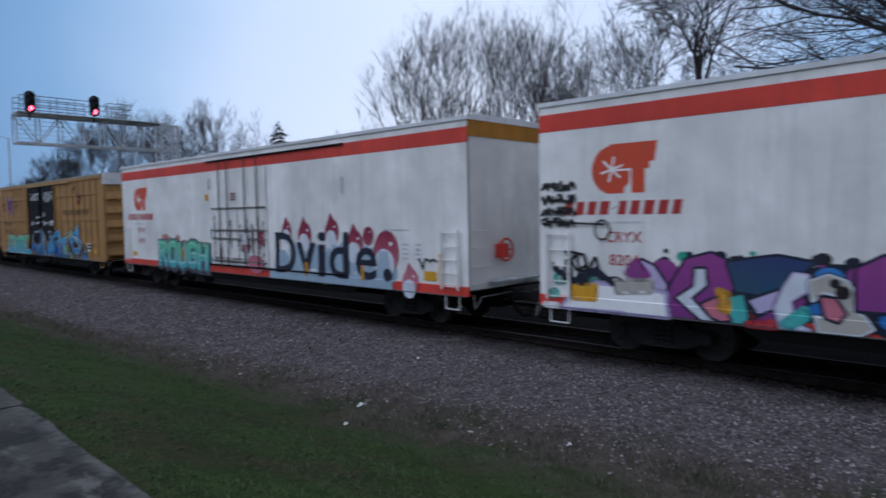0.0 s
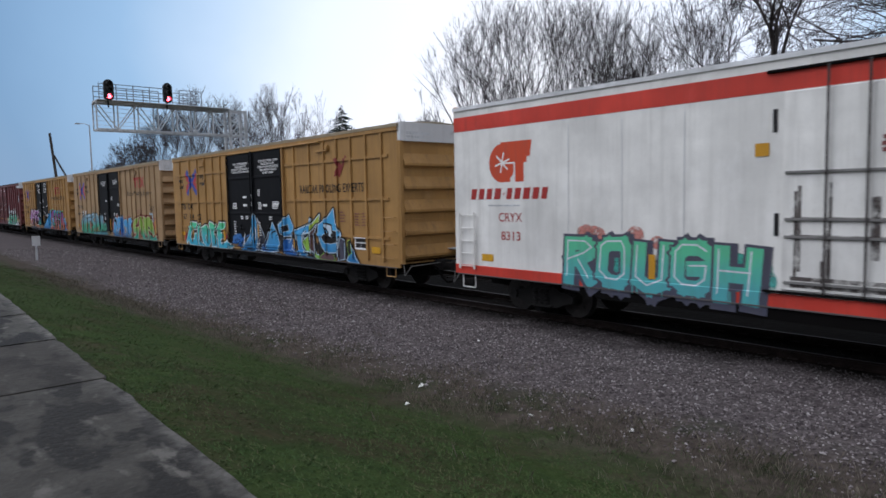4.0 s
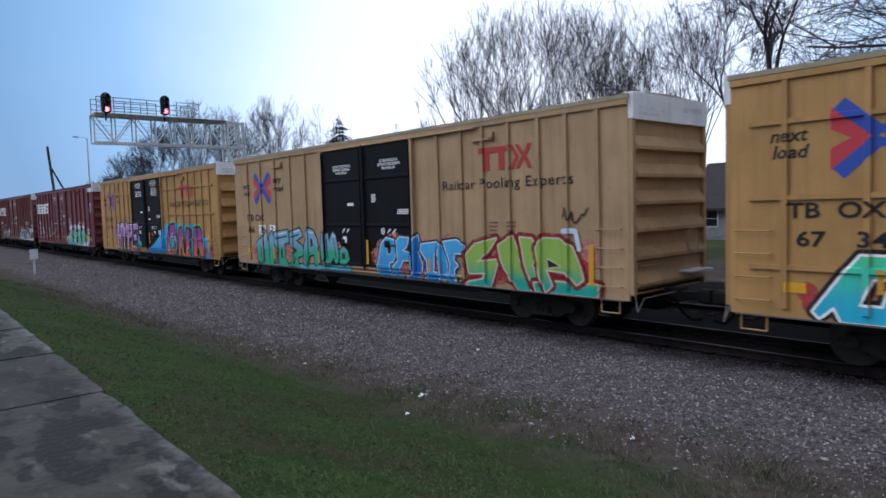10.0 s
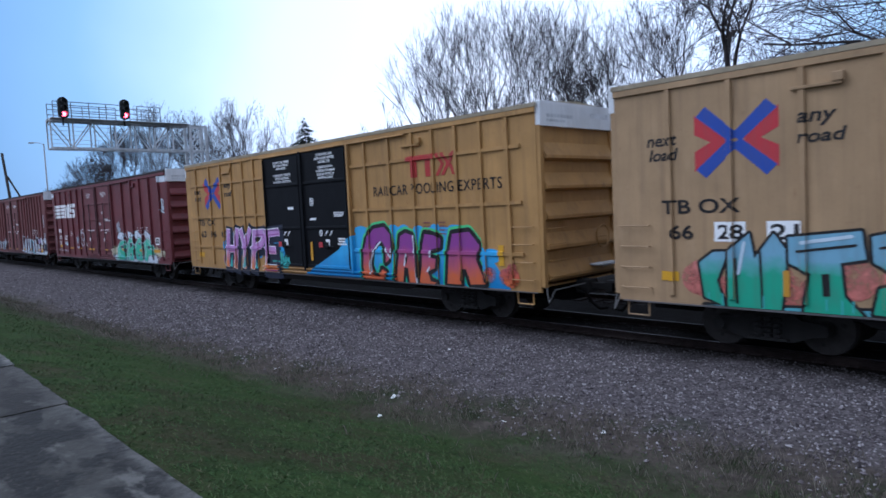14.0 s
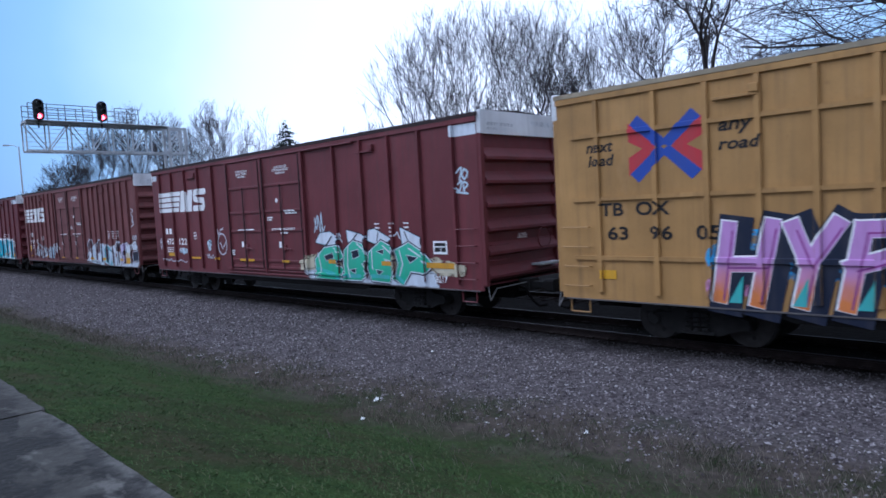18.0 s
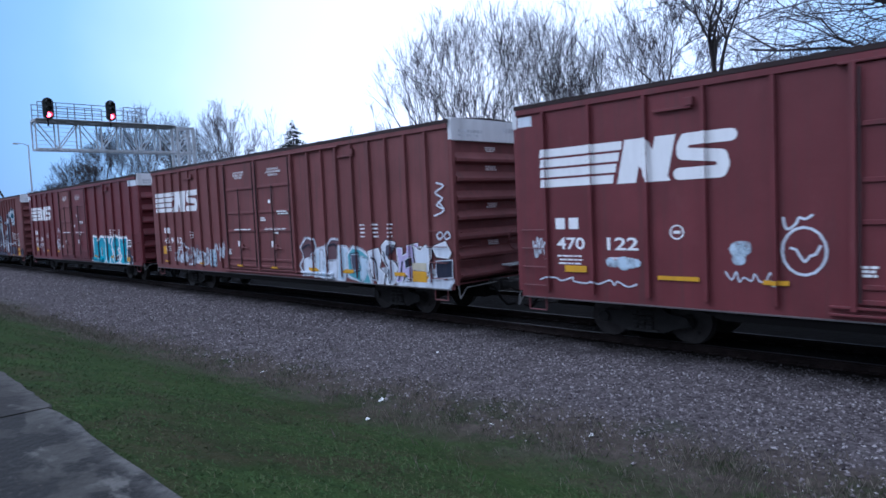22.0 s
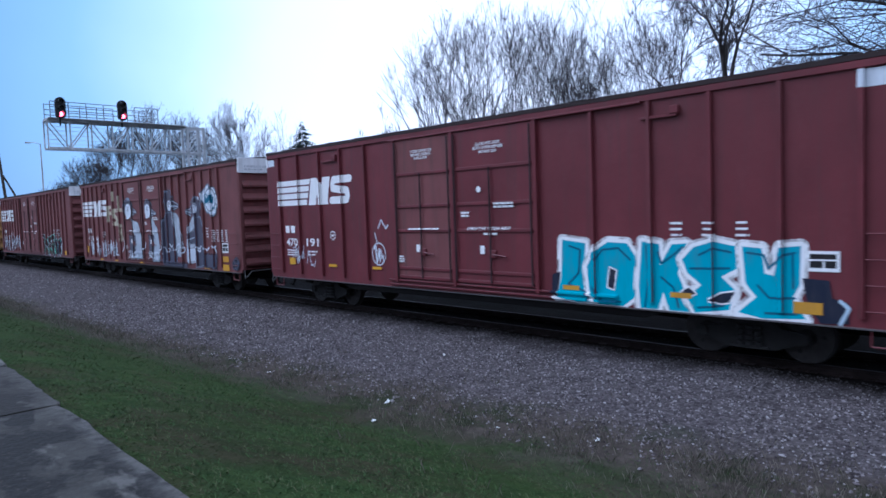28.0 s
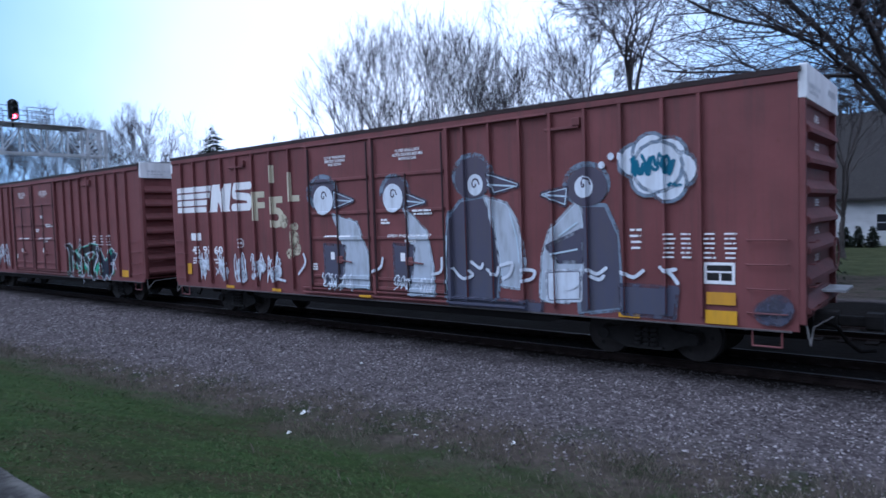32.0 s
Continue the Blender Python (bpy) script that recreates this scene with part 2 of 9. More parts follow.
SIDING_GREY = plain("grey_siding", (0.20, 0.205, 0.215), 0.7, 0, 0.1, 2, 0.1)
SHINGLE = plain("roof_shingles", (0.026, 0.023, 0.022), 0.9, 0, 0.35, 12, 0.6)
GREENPANEL = plain("green_painted_steel", (0.012, 0.085, 0.055), 0.55, 0, 0.25, 2, 0.1)
GLASSDARK = plain("window_glass", (0.02, 0.022, 0.026), 0.08, 0, 0.1, 1, 0.0)
POLEWOOD = plain("weathered_pole", (0.07, 0.058, 0.05), 0.9, 0, 0.3, 7, 0.5)
LITTERWHITE = plain("litter_white", (0.75, 0.75, 0.74), 0.6, 0, 0.1, 9, 0.1)

WHITE = spray("stencil_white", (0.84, 0.84, 0.84), wear=0.12)
INK = spray("stencil_black", (0.012, 0.011, 0.012))
SAFETY = spray("reflector_yellow", (0.62, 0.33, 0.012))
MARKRED = spray("mark_red", (0.38, 0.035, 0.030))
MAROON = spray("mark_maroon", (0.22, 0.030, 0.028))
BLUE = spray("mark_blue", (0.035, 0.075, 0.36))


def lamp_red():
    m, n, ln, bs = tree_of("red_signal_glass")
    bs.inputs["Base Color"].default_value = (0.5, 0.02, 0.02, 1)
    bs.inputs["Emission Color"].default_value = (1.0, 0.055, 0.075, 1)
    bs.inputs["Emission Strength"].default_value = 15
    return m


REDLAMP = lamp_red()


# ---- mesh tools ----
class Mesh:
    """Gathers points, faces and material numbers, then becomes one mesh object."""

    def __init__(self):
        self.v, self.f, self.k = [], [], []

    def face(self, pts, k=0):
        b = len(self.v)
        self.v.extend(pts)
        self.f.append(tuple(range(b, b + len(pts))))
        self.k.append(k)

    def box(self, x0, x1, y0, y1, z0, z1, k=0, c=0.0):
        """A block whose long edges may be chamfered by c along x."""
        if c:
            ring = [(y0 + c, z0), (y1 - c, z0), (y1, z0 + c), (y1, z1 - c), (y1 - c, z1), (y0 + c, z1), (y0, z1 - c), (y0, z0 + c)]
        else:
            ring = [(y0, z0), (y1, z0), (y1, z1), (y0, z1)]
        b, m = len(self.v), len(ring)
        self.v.extend([(x0, y, z) for y, z in ring] + [(x1, y, z) for y, z in ring])
        for i in range(m):
            j = (i + 1) % m
            self.f.append((b + i, b + m + i, b + m + j, b + j))
        self.f.append(tuple(b + i for i in range(m)))
        self.f.append(tuple(b + m + i for i in reversed(range(m))))
        self.k.extend([k] * (m + 2))
        return self

    def tube(self, a, b, ra, rb=None, sides=6, k=0, cap=True):
        a, b = Vector(a), Vector(b)
        rb = ra if rb is None else rb
        d = (b - a).normalized()
        p = d.orthogonal().normalized()
        q = d.cross(p)
        s = len(self.v)
        for c, r in ((a, ra), (b, rb)):
            for i in range(sides):
                w = 2 * math.pi * i / sides
                self.v.append(tuple(c + p * (r * math.cos(w)) + q * (r * math.sin(w))))
        for i in range(sides):
            j = (i + 1) % sides
            self.f.append((s + i, s + j, s + sides + j, s + sides + i))
            self.k.append(k)
        if cap:
            self.f.append(tuple(s + i for i in reversed(range(sides))))
            self.f.append(tuple(s + sides + i for i in range(sides)))
            self.k.extend([k, k])
        return self

    def rod(self, pts, r, sides=5, k=0):
        for a, b in zip(pts, pts[1:]):
            self.tube(a, b, r, r, sides, k)
        return self

    def slab(self, ring, y0, y1, k=0):
        """An outline in x and z, given thickness from y0 to y1."""
        m, b = len(ring), len(self.v)
        self.v.extend([(x, y0, z) for x, z in ring] + [(x, y1, z) for x, z in ring])
        for i in range(m):
            j = (i + 1) % m
            self.f.append((b + i, b + j, b + m + j, b + m + i))
        self.f.append(tuple(b + i for i in reversed(range(m))))
        self.f.append(tuple(b + m + i for i in range(m)))
        self.k.extend([k] * (m + 2))
        return self

    def data(self, name, mats, smooth=False):
        me = bpy.data.meshes.new(name)
        me.from_pydata(self.v, [], self.f)
        for m in mats if isinstance(mats, (list, tuple)) else [mats]:
            me.materials.append(m)
        me.polygons.foreach_set("material_index", self.k)
        if smooth:
            me.polygons.foreach_set("use_smooth", [True] * len(self.f))
        me.update()
        return me


def part(name, me, mats, parent, label="", at=None, smooth=False):
    """One mesh object under a thing or a part."""
    ob = new(name, me.data(name, mats, smooth) if isinstance(me, Mesh) else me)
    ob.parent = parent
    if at:
        ob.matrix_basis = at
    return tagged(ob, label)


def thing(name, label, category, group="", at=None):
    ob = new(name)
    ob.empty_display_size = 0.3
    if at:
        ob.matrix_basis = at
    return tagged(ob, label, category, group)


# ---- paint laid on a car's side, over its posts and bars ----
class Side:
    """The relief of a car's side: posts, bars and doors stand proud of the sheet."""
    R = 0.012

    def __init__(self):
        self.areas = []          # x0, x1, z0, z1, height

    def add(self, x0, x1, z0, z1, h):
        self.areas.append((x0, x1, z0, z1, h))

    def finish(self):
        r = self.R
        self.xs = sorted({round(v, 4) for a in self.areas for v in (a[0] - r, a[0], a[1], a[1] + r)})
        self.zs = sorted({round(v, 4) for a in self.areas for v in (a[2] - r, a[2], a[3], a[3] + r)})

    def height(self, x, z):
        r, best = self.R, 0.0
        for x0, x1, z0, z1, h in self.areas:
            d = max(x0 - x, x - x1, z0 - z, z - z1)
            if d < r:
                best = max(best, h * (1 - max(d, 0) / r))
        return best

    @staticmethod
    def cut(poly, ax, c):
        lo, hi = [], []
        for i, p in enumerate(poly):
            q = poly[(i + 1) % len(poly)]
            if p[ax] <= c:
                lo.append(p)
            if p[ax] >= c:
                hi.append(p)
            if (p[ax] < c < q[ax]) or (q[ax] < c < p[ax]):
                t = (c - p[ax]) / (q[ax] - p[ax])
                w = (p[0] + t * (q[0] - p[0]), p[1] + t * (q[1] - p[1]))
                lo.append(w)
                hi.append(w)
        return lo, hi

    def lay(self, mesh, poly, off, k=0):
        todo = [poly]
        for ax, cuts in ((0, self.xs), (1, self.zs)):
            out = []
            for p in todo:
                lo, hi = min(q[ax] for q in p), max(q[ax] for q in p)
                for c in cuts:
                    if lo + 1e-4 < c < hi - 1e-4:
                        a, p = self.cut(p, ax, c)
                        if len(a) > 2:
                            out.append(a)
                        if len(p) < 3:
                            break
                if len(p) > 2:
                    out.append(p)
            todo = out
        for p in todo:
            mesh.face([(x, -self.height(x, z) - off, z) for x, z in p], k)


def clean(poly):
    """The same outline, counter-clockwise."""
    a = sum(p[0] * q[1] - q[0] * p[1] for p, q in zip(poly, poly[1:] + poly[:1]))
    return poly if a > 0 else poly[::-1]


def capsule(a, b, r, soft=True):
    d = (b[0] - a[0], b[1] - a[1])
    l = math.hypot(*d) or 1e-6
    w = math.atan2(d[1], d[0])
    if soft:
        angs = [(b, w - math.pi / 2 + math.pi * i / 5) for i in range(6)] + [(a, w + math.pi / 2 + math.pi * i / 5) for i in range(6)]
        return [(c[0] + r * math.cos(t), c[1] + r * math.sin(t)) for c, t in angs]
    ux, uz = d[0] / l * r, d[1] / l * r
    return [(a[0] - ux * 0.9 + uz, a[1] - uz * 0.9 - ux), (b[0] + ux * 0.9 + uz, b[1] + uz * 0.9 - ux),
            (b[0] + ux * 0.9 - uz, b[1] + uz * 0.9 + ux), (a[0] - ux * 0.9 - uz, a[1] - uz * 0.9 + ux)]


def flowing(pts, k=4):
    """The same line, rounded into curves."""
    q = [pts[0]] + list(pts) + [pts[-1]]
    out = []
    for a, b, c, d in zip(q, q[1:], q[2:], q[3:]):
        for i in range(k):
            t = i / k
            out.append(tuple(0.5 * (2 * b[j] + (c[j] - a[j]) * t + (2 * a[j] - 5 * b[j] + 4 * c[j] - d[j]) * t * t + (3 * b[j] - a[j] - 3 * c[j] + d[j]) * t ** 3) for j in (0, 1)))
    return out + [pts[-1]]


def disc(x, z, rx, rz=None, n=14, tilt=0.0):
    rz = rx if rz is None else rz
    c, s = math.cos(tilt), math.sin(tilt)
    pts = [(rx * math.cos(2 * math.pi * i / n), rz * math.sin(2 * math.pi * i / n)) for i in range(n)]
    return [(x + u * c - v * s, z + u * s + v * c) for u, v in pts]


def rect(x0, z0, x1, z1, slant=0.0):
    return [(x0, z0), (x1, z0), (x1 + slant, z1), (x0 + slant, z1)]


GLYPHS = {
    "A": "00,26,40|12,32", "B": "00,06,36,45,34,03|03,33,42,41,30,00", "C": "45,36,16,05,01,10,30,41", "D": "00,06,26,44,42,20,00",
    "E": "40,00,06,46|03,33", "G": "45,36,16,05,01,10,30,41,43,23", "H": "00,06|40,46|03,43", "K": "00,06|46,03,40", "L": "06,00,40",
    "O": "10,01,05,16,36,45,41,30,10", "P": "00,06,36,45,34,03", "N": "00,06,40,46", "S": "46,15,04,33,42,30,00", "T": "05,46|26,20", "U": "06,01,20,41,46",
    "R": "00,06,36,45,34,03|23,40", "Y": "06,23,46|23,20",
    "1": "00,16,30,46", "2": "06,01,30,35|33,46", "3": "05,30,45,10|12,44", "4": "00,06,33,06|33,40,46", "5": "46,05,43,01,40|24,21",
    "6": "10,15,46|13,43,40", "7": "05,46,21|30,13",
}


def over(p, each, r, layers, soft):
    """Paint figures of several strokes: the first layer under all, the others figure by figure, so that each lies over the last."""
    first, rest = layers[0], layers[1:]
    for strokes in each:
        for s in strokes:
            p.stroke([(a + first[2], b + first[3]) for a, b in s], r + first[0], first[1], soft)
    p.next()
    for strokes in each:
        for extra, m, dx, dz in rest:
            for s in strokes:
                p.stroke([(a + dx, b + dz) for a, b in s], r + extra if extra > -0.5 else 0.016, m, soft if extra > -0.5 else True)
            p.off += 0.0003
    p.next()


class Paint:
    """Collects layers of paint for one part of a car's side."""

    def __init__(self, relief):
        self.relief, self.mesh, self.mats, self.off = relief, Mesh(), [], 0.003
        self.base, self.pieces, self.loose = self.mesh, [], False

    def piece(self, name=None):
        """Go on in a part of its own; with no name, back in the main one."""
        self.mesh = self.base
        if name:
            self.mesh = Mesh()
            self.pieces.append((name, self.mesh))

    def slot(self, m):
        if m not in self.mats:
            self.mats.append(m)
        return self.mats.index(m)

    def poly(self, pts, m, lift=0.0):
        if self.loose and self.mesh is self.base:
            self.mesh = Mesh()
            self.pieces.append(("mark", self.mesh))
            self.poly(pts, m, lift)
            self.mesh = self.base
            return
        self.relief.lay(self.mesh, clean(list(pts)), self.off + lift, self.slot(m))
        self.off += 0.00005

    def stroke(self, pts, r, m, soft=True):
        for a, b in zip(pts, pts[1:]):
            self.poly(capsule(a, b, r, soft), m)

    def shape(self, pts, fill, rim=None, edge=None, w=0.07, e=0.024):
        """A filled figure with a broad dark rim and a thin bright edge."""
        loop = list(pts) + [pts[0]]
        low = lambda q: [(a, max(0.85, z)) for a, z in q]
        if (rim or fill) not in (INK, NAVY):
            for u, v in zip(loop, loop[1:]):
                self.poly(low(capsule(u, v, (w if rim else e) + 0.05)), misty(rim or fill))
            self.off += 0.0002
        for m, k in ((rim, w), (edge, e)):
            if m:
                for u, v in zip(loop, loop[1:]):
                    self.poly(low(capsule(u, v, k)), m)
                self.off += 0.0002
        for tri in geometry.tessellate_polygon([[Vector((a, z, 0)) for a, z in pts]]):
            self.relief.lay(self.mesh, clean([pts[i] for i in tri]), self.off, self.slot(fill))
        self.off += 0.0003

    def next(self):
        self.off += 0.0008

    def bars(self, x0, z0, x1, z1, rows, m, rng, slant=0.0, gap=0.5):
        """Lines of lettering too small to read."""
        h = (z1 - z0) / rows
        self.piece("notice")
        for i in range(rows):
            a, b = x0 + rng.random() * 0.12 * (x1 - x0), x1 - rng.random() * 0.22 * (x1 - x0)
            z = z1 - (i + 1) * h
            x = a
            while x < b:
                w = rng.uniform(0.6, 2.2) * h * 1.2
                self.poly(rect(x, z + h * gap * 0.35, min(b, x + w), z + h * (1 - gap * 0.35)), m)
                x += w + h * 0.28
        self.piece()
        self.next()

    def words(self, text, x0, z0, width, height, m, shear=0.0, bold=0.0, spread=1.0):
        self.piece("lettering")
        cu = bpy.data.curves.new("lettering", "FONT")
        cu.body, cu.size, cu.shear, cu.offset, cu.space_character = text, 1, shear, bold, spread
        cu.resolution_u = 3
        tmp = new("lettering", cu)
        bpy.context.view_layer.update()
        me = tmp.evaluated_get(bpy.context.evaluated_depsgraph_get()).to_mesh()
        xs, zs = [v.co.x for v in me.vertices], [v.co.y for v in me.vertices]
        kx, kz = width / (max(xs) - min(xs)), height / (max(zs) - min(zs))
        bx, bz = min(xs), min(zs)
        for p in me.polygons:
            self.relief.lay(self.mesh, clean([(x0 + (me.vertices[i].co.x - bx) * kx, z0 + (me.vertices[i].co.y - bz) * kz) for i in p.vertices]),
                            self.off, self.slot(m))
        bpy.data.objects.remove(tmp)
        bpy.data.curves.remove(cu)
        self.piece()
        self.next()

    def letters(self, text, x0, z0, x1, z1, r, layers, rng, soft=True, slant=0.12, wob=0.05, lean=0.0):
        """Thick hand-sprayed letters; layers of (extra width, paint, shift x, shift z) from the wall outwards."""
        n = len(text)
        w, h = (x1 - x0) / n, z1 - z0
        each = []
        for i, ch in enumerate(text):
            up = rng.uniform(-0.04, 0.05) * h
            strokes = []
            for line in GLYPHS[ch].split("|"):
                pts = []
                for q in line.split(","):
                    u, v = int(q[0]) / 4, int(q[1]) / 6
                    pts.append((x0 + w * (i + 0.16 + 0.68 * u) + (slant * v + lean * (v - 0.5)) * w + rng.uniform(-wob, wob) * w,
                                z0 + up + r + (h - 2 * r) * v + rng.uniform(-wob, wob) * h * 0.5))
                strokes.append(pts)
            each.append(strokes)
        over(self, each, r, layers, soft)
        return each

    def done(self, name, parent, label=""):
        for nm, me in self.pieces:
            if me.f:
                tagged(part(nm, me, self.mats, parent), kind="stuff" if nm in ("notice", "lettering", "tag") else "")
        if self.base.f:
            tagged(part(name, self.base, self.mats, parent, label), label, kind="stuff" if name == "tag" else "")


# ---- rolling stock ----
WIDTH, EAVE, FLOOR_Z, GAUGE_Y = 3.10, 5.12, 1.02, 1.55
NEAR = 12.0                       # the cars' near sides
WHEEL_R = 0.457
CARS, WHEELSETS = [], []


def make_truck_meshes():
    fr = Mesh()
    ring = [(-1.02, 0.36), (-0.98, 0.56), (-0.55, 0.60), (-0.32, 0.78), (0.32, 0.78), (0.55, 0.60), (0.98, 0.56), (1.02, 0.36), (0.74, 0.33),
            (0.42, 0.20), (-0.42, 0.20), (-0.74, 0.33)]
    fr.slab(ring, 0, 0.14)
    for x in (-0.89, 0.89):
        fr.tube((x, -0.07, 0.46), (x, 0.15, 0.46), 0.115, 0.10, 10)
    for x in (-0.16, 0.0, 0.16):
        for i in range(4):
            fr.tube((x, -0.035, 0.28 + 0.1 * i), (x, -0.035, 0.34 + 0.1 * i), 0.075, 0.075, 8)
    fr.box(-0.30, 0.30, -0.08, 0.16, 0.70, 0.76)
    fr.box(-0.34, 0.34, -0.08, 0.16, 0.22, 0.27)
    ws = Mesh()
    for y in (-0.78, 0.78):
        s = 1 if y > 0 else -1
        ws.tube((0, y - s * 0.07, 0), (0, y + s * 0.06, 0), WHEEL_R, WHEEL_R - 0.006, 24, 0)
        ws.tube((0, y - s * 0.095, 0), (0, y - s * 0.07, 0), WHEEL_R + 0.026, WHEEL_R + 0.026, 24, 0)
        ws.tube((0, y + s * 0.06, 0), (0, y + s * 0.075, 0), 0.16, 0.13, 10, 1)
        for i in range(3):          # cast marks by which the turning shows
            a = 2 * math.pi * i / 3
            ws.tube((0.28 * math.cos(a), y + s * 0.058, 0.28 * math.sin(a)), (0.28 * math.cos(a), y + s * 0.066, 0.28 * math.sin(a)), 0.045, 0.04, 6, 1)
    ws.tube((0, -1.02, 0), (0, 1.02, 0), 0.075, 0.075, 8, 1)
    bo = Mesh().box(-0.18, 0.18, -0.98, 0.98, 0.50, 0.74, 0, 0.03)
    for x in (-0.36, 0.36):
        bo.box(x - 0.05, x + 0.05, -0.85, 0.85, 0.38, 0.50)
    for x in (-0.40, 0.40):
        for y in (-0.78, 0.78):
            bo.box(x - 0.03, x + 0.03, y - 0.07, y + 0.07, 0.40, 0.66)
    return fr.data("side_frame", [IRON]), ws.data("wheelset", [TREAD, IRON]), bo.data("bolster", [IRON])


SIDE_FRAME, WHEELSET, BOLSTER = make_truck_meshes()


def add_truck(car, x):
    tr = new("truck", BOLSTER)
    tr.parent = car
    tr.matrix_basis = pose(x, GAUGE_Y, 0)
    part("side_frame", SIDE_FRAME, None, tr, at=pose(0, -1.07, 0))
    part("side_frame", SIDE_FRAME, None, tr, at=pose(0, 0.93, 0))
    for dx in (-0.89, 0.89):
        w = part("wheelset", WHEELSET, None, tr, at=pose(dx, 0, WHEEL_R))
        WHEELSETS.append((w, dx))


def add_coupler(car, x, sign):
    m = Mesh().box(min(x, x + sign * 0.95), max(x, x + sign * 0.95), GAUGE_Y - 0.08, GAUGE_Y + 0.08, 0.76, 0.93, 0, 0.02)
    a, b = x + sign * 0.78, x + sign * 1.04
    m.box(min(a, b), max(a, b), GAUGE_Y - 0.17, GAUGE_Y + 0.17, 0.70, 1.00, 0, 0.05)
    m.box(min(x, x + sign * 0.35), max(x, x + sign * 0.35), GAUGE_Y - 0.2, GAUGE_Y + 0.2, 0.68, 1.0, 0, 0.03)
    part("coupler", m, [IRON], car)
    h = Mesh()
    y = GAUGE_Y - 0.42
    h.rod([(x + sign * 0.12, y, 0.86), (x + sign * 0.38, y + 0.02, 0.78), (x + sign * 0.55, y + 0.06, 0.50), (x + sign * 0.72, y + 0.1, 0.36),
           (x + sign * 0.95, y + 0.12, 0.40)], 0.032, 6)
    part("brake_hose", h, [UNDER], car)
    lev = Mesh().rod([(x + sign * 0.10, 0.06, 0.95), (x + sign * 0.16, 0.05, 0.62), (x + sign * 0.16, 0.30, 0.88), (x + sign * 0.30, 1.3, 0.93)], 0.014, 5)
    part("uncoupling_lever", lev, [RODGREY], car)


def ladder_mesh(width, z0, z1, n, sink=0.085, rails=False):
    m = Mesh()
    for i in range(n):
        z = z0 + (z1 - z0) * i / max(1, n - 1)
        m.rod([(0, 0.0, z), (0, -sink, z), (width, -sink, z), (width, 0.0, z)], 0.013, 5)
    if rails:
        for x in (0.0, width):
            m.box(x - 0.02, x + 0.02, -sink - 0.02, -sink + 0.02, z0 - 0.08, z1 + 0.08)
    return m


def ribbed_end(body, x, sign, ribs, mat, cap, z_low=0.95):
    """A car's end: flat sheet, stepped ribs across, corner posts, a cap panel above."""
    car = body
    m = Mesh().box(min(x, x - sign * 0.05), max(x, x - sign * 0.05), 0.02, WIDTH - 0.02, z_low, EAVE - 0.02)
    part("end_sheet", m, [mat], car)
    top = EAVE - 0.56 if cap else EAVE - 0.1
    step = (top - z_low - 0.15) / ribs
    rib = Mesh()
    d0, d1 = 0.0, sign * 0.15
    zt, zb = step * 0.62, 0.0
    ring = [(d0, zb), (d1, zb + 0.06), (d1, zb + 0.13), (d0, zt)]
    rib.slab(ring if sign < 0 else [(a, b) for a, b in ring], 0.14, WIDTH - 0.14)
    data = rib.data("end_rib", [mat])
    for i in range(ribs):
        part("end_rib", data, None, car, at=pose(x, 0, z_low + 0.12 + i * step))
    if mat in (OXIDE, CRIMSON, BROWN) and sign > 0:
        rng = random.Random(int(x * 7))
        for i in range(1, ribs):
            if rng.random() < 0.7:
                t = Mesh()
                z = z_low + 0.12 + i * step + step * 0.62 + 0.03
                for row in range(3):
                    y = 1.35 + rng.uniform(0, 0.1)
                    while y < 1.75:
                        w = rng.uniform(0.04, 0.10)
                        t.face([(x + 0.004, y, z), (x + 0.004, y + w, z), (x + 0.004, y + w, z + 0.03), (x + 0.004, y, z + 0.03)])
                        y += w + 0.02
                    z += 0.045
                tagged(part("notice", t, [WHITE], car), kind="stuff")
    for y in (0.0, WIDTH - 0.14):
        part("corner_post", Mesh().box(min(x, x + sign * 0.10), max(x, x + sign * 0.10), y + 0.01, y + 0.13, z_low, EAVE - 0.02, 0, 0.02), [mat], car)
    if cap:
        c = Mesh().box(min(x, x + sign * 0.125), max(x, x + sign * 0.125), 0.005, WIDTH - 0.005, EAVE - 0.50, EAVE + 0.06, 0, 0.02)
        rng = random.Random(int(x * 10))
        pl = part("end_cap", c, [cap], car, "pale panel across the top of the end")
        t = Mesh()
        for y0, y1, z0, z1 in ((0.25, 1.15, EAVE - 0.30, EAVE - 0.22), (0.25, 0.95, EAVE - 0.40, EAVE - 0.34), (2.0, 2.75, EAVE - 0.24, EAVE - 0.12)):
            xx = x + sign * 0.128
            y = y0
            while y < y1:
                w = rng.uniform(0.05, 0.13)
                t.face([(xx, y, z0), (xx, y + w, z0), (xx, y + w, z1), (xx, y, z1)])
                y += w + 0.03
        tagged(part("stencil", t, [GALV], pl), kind="stuff")


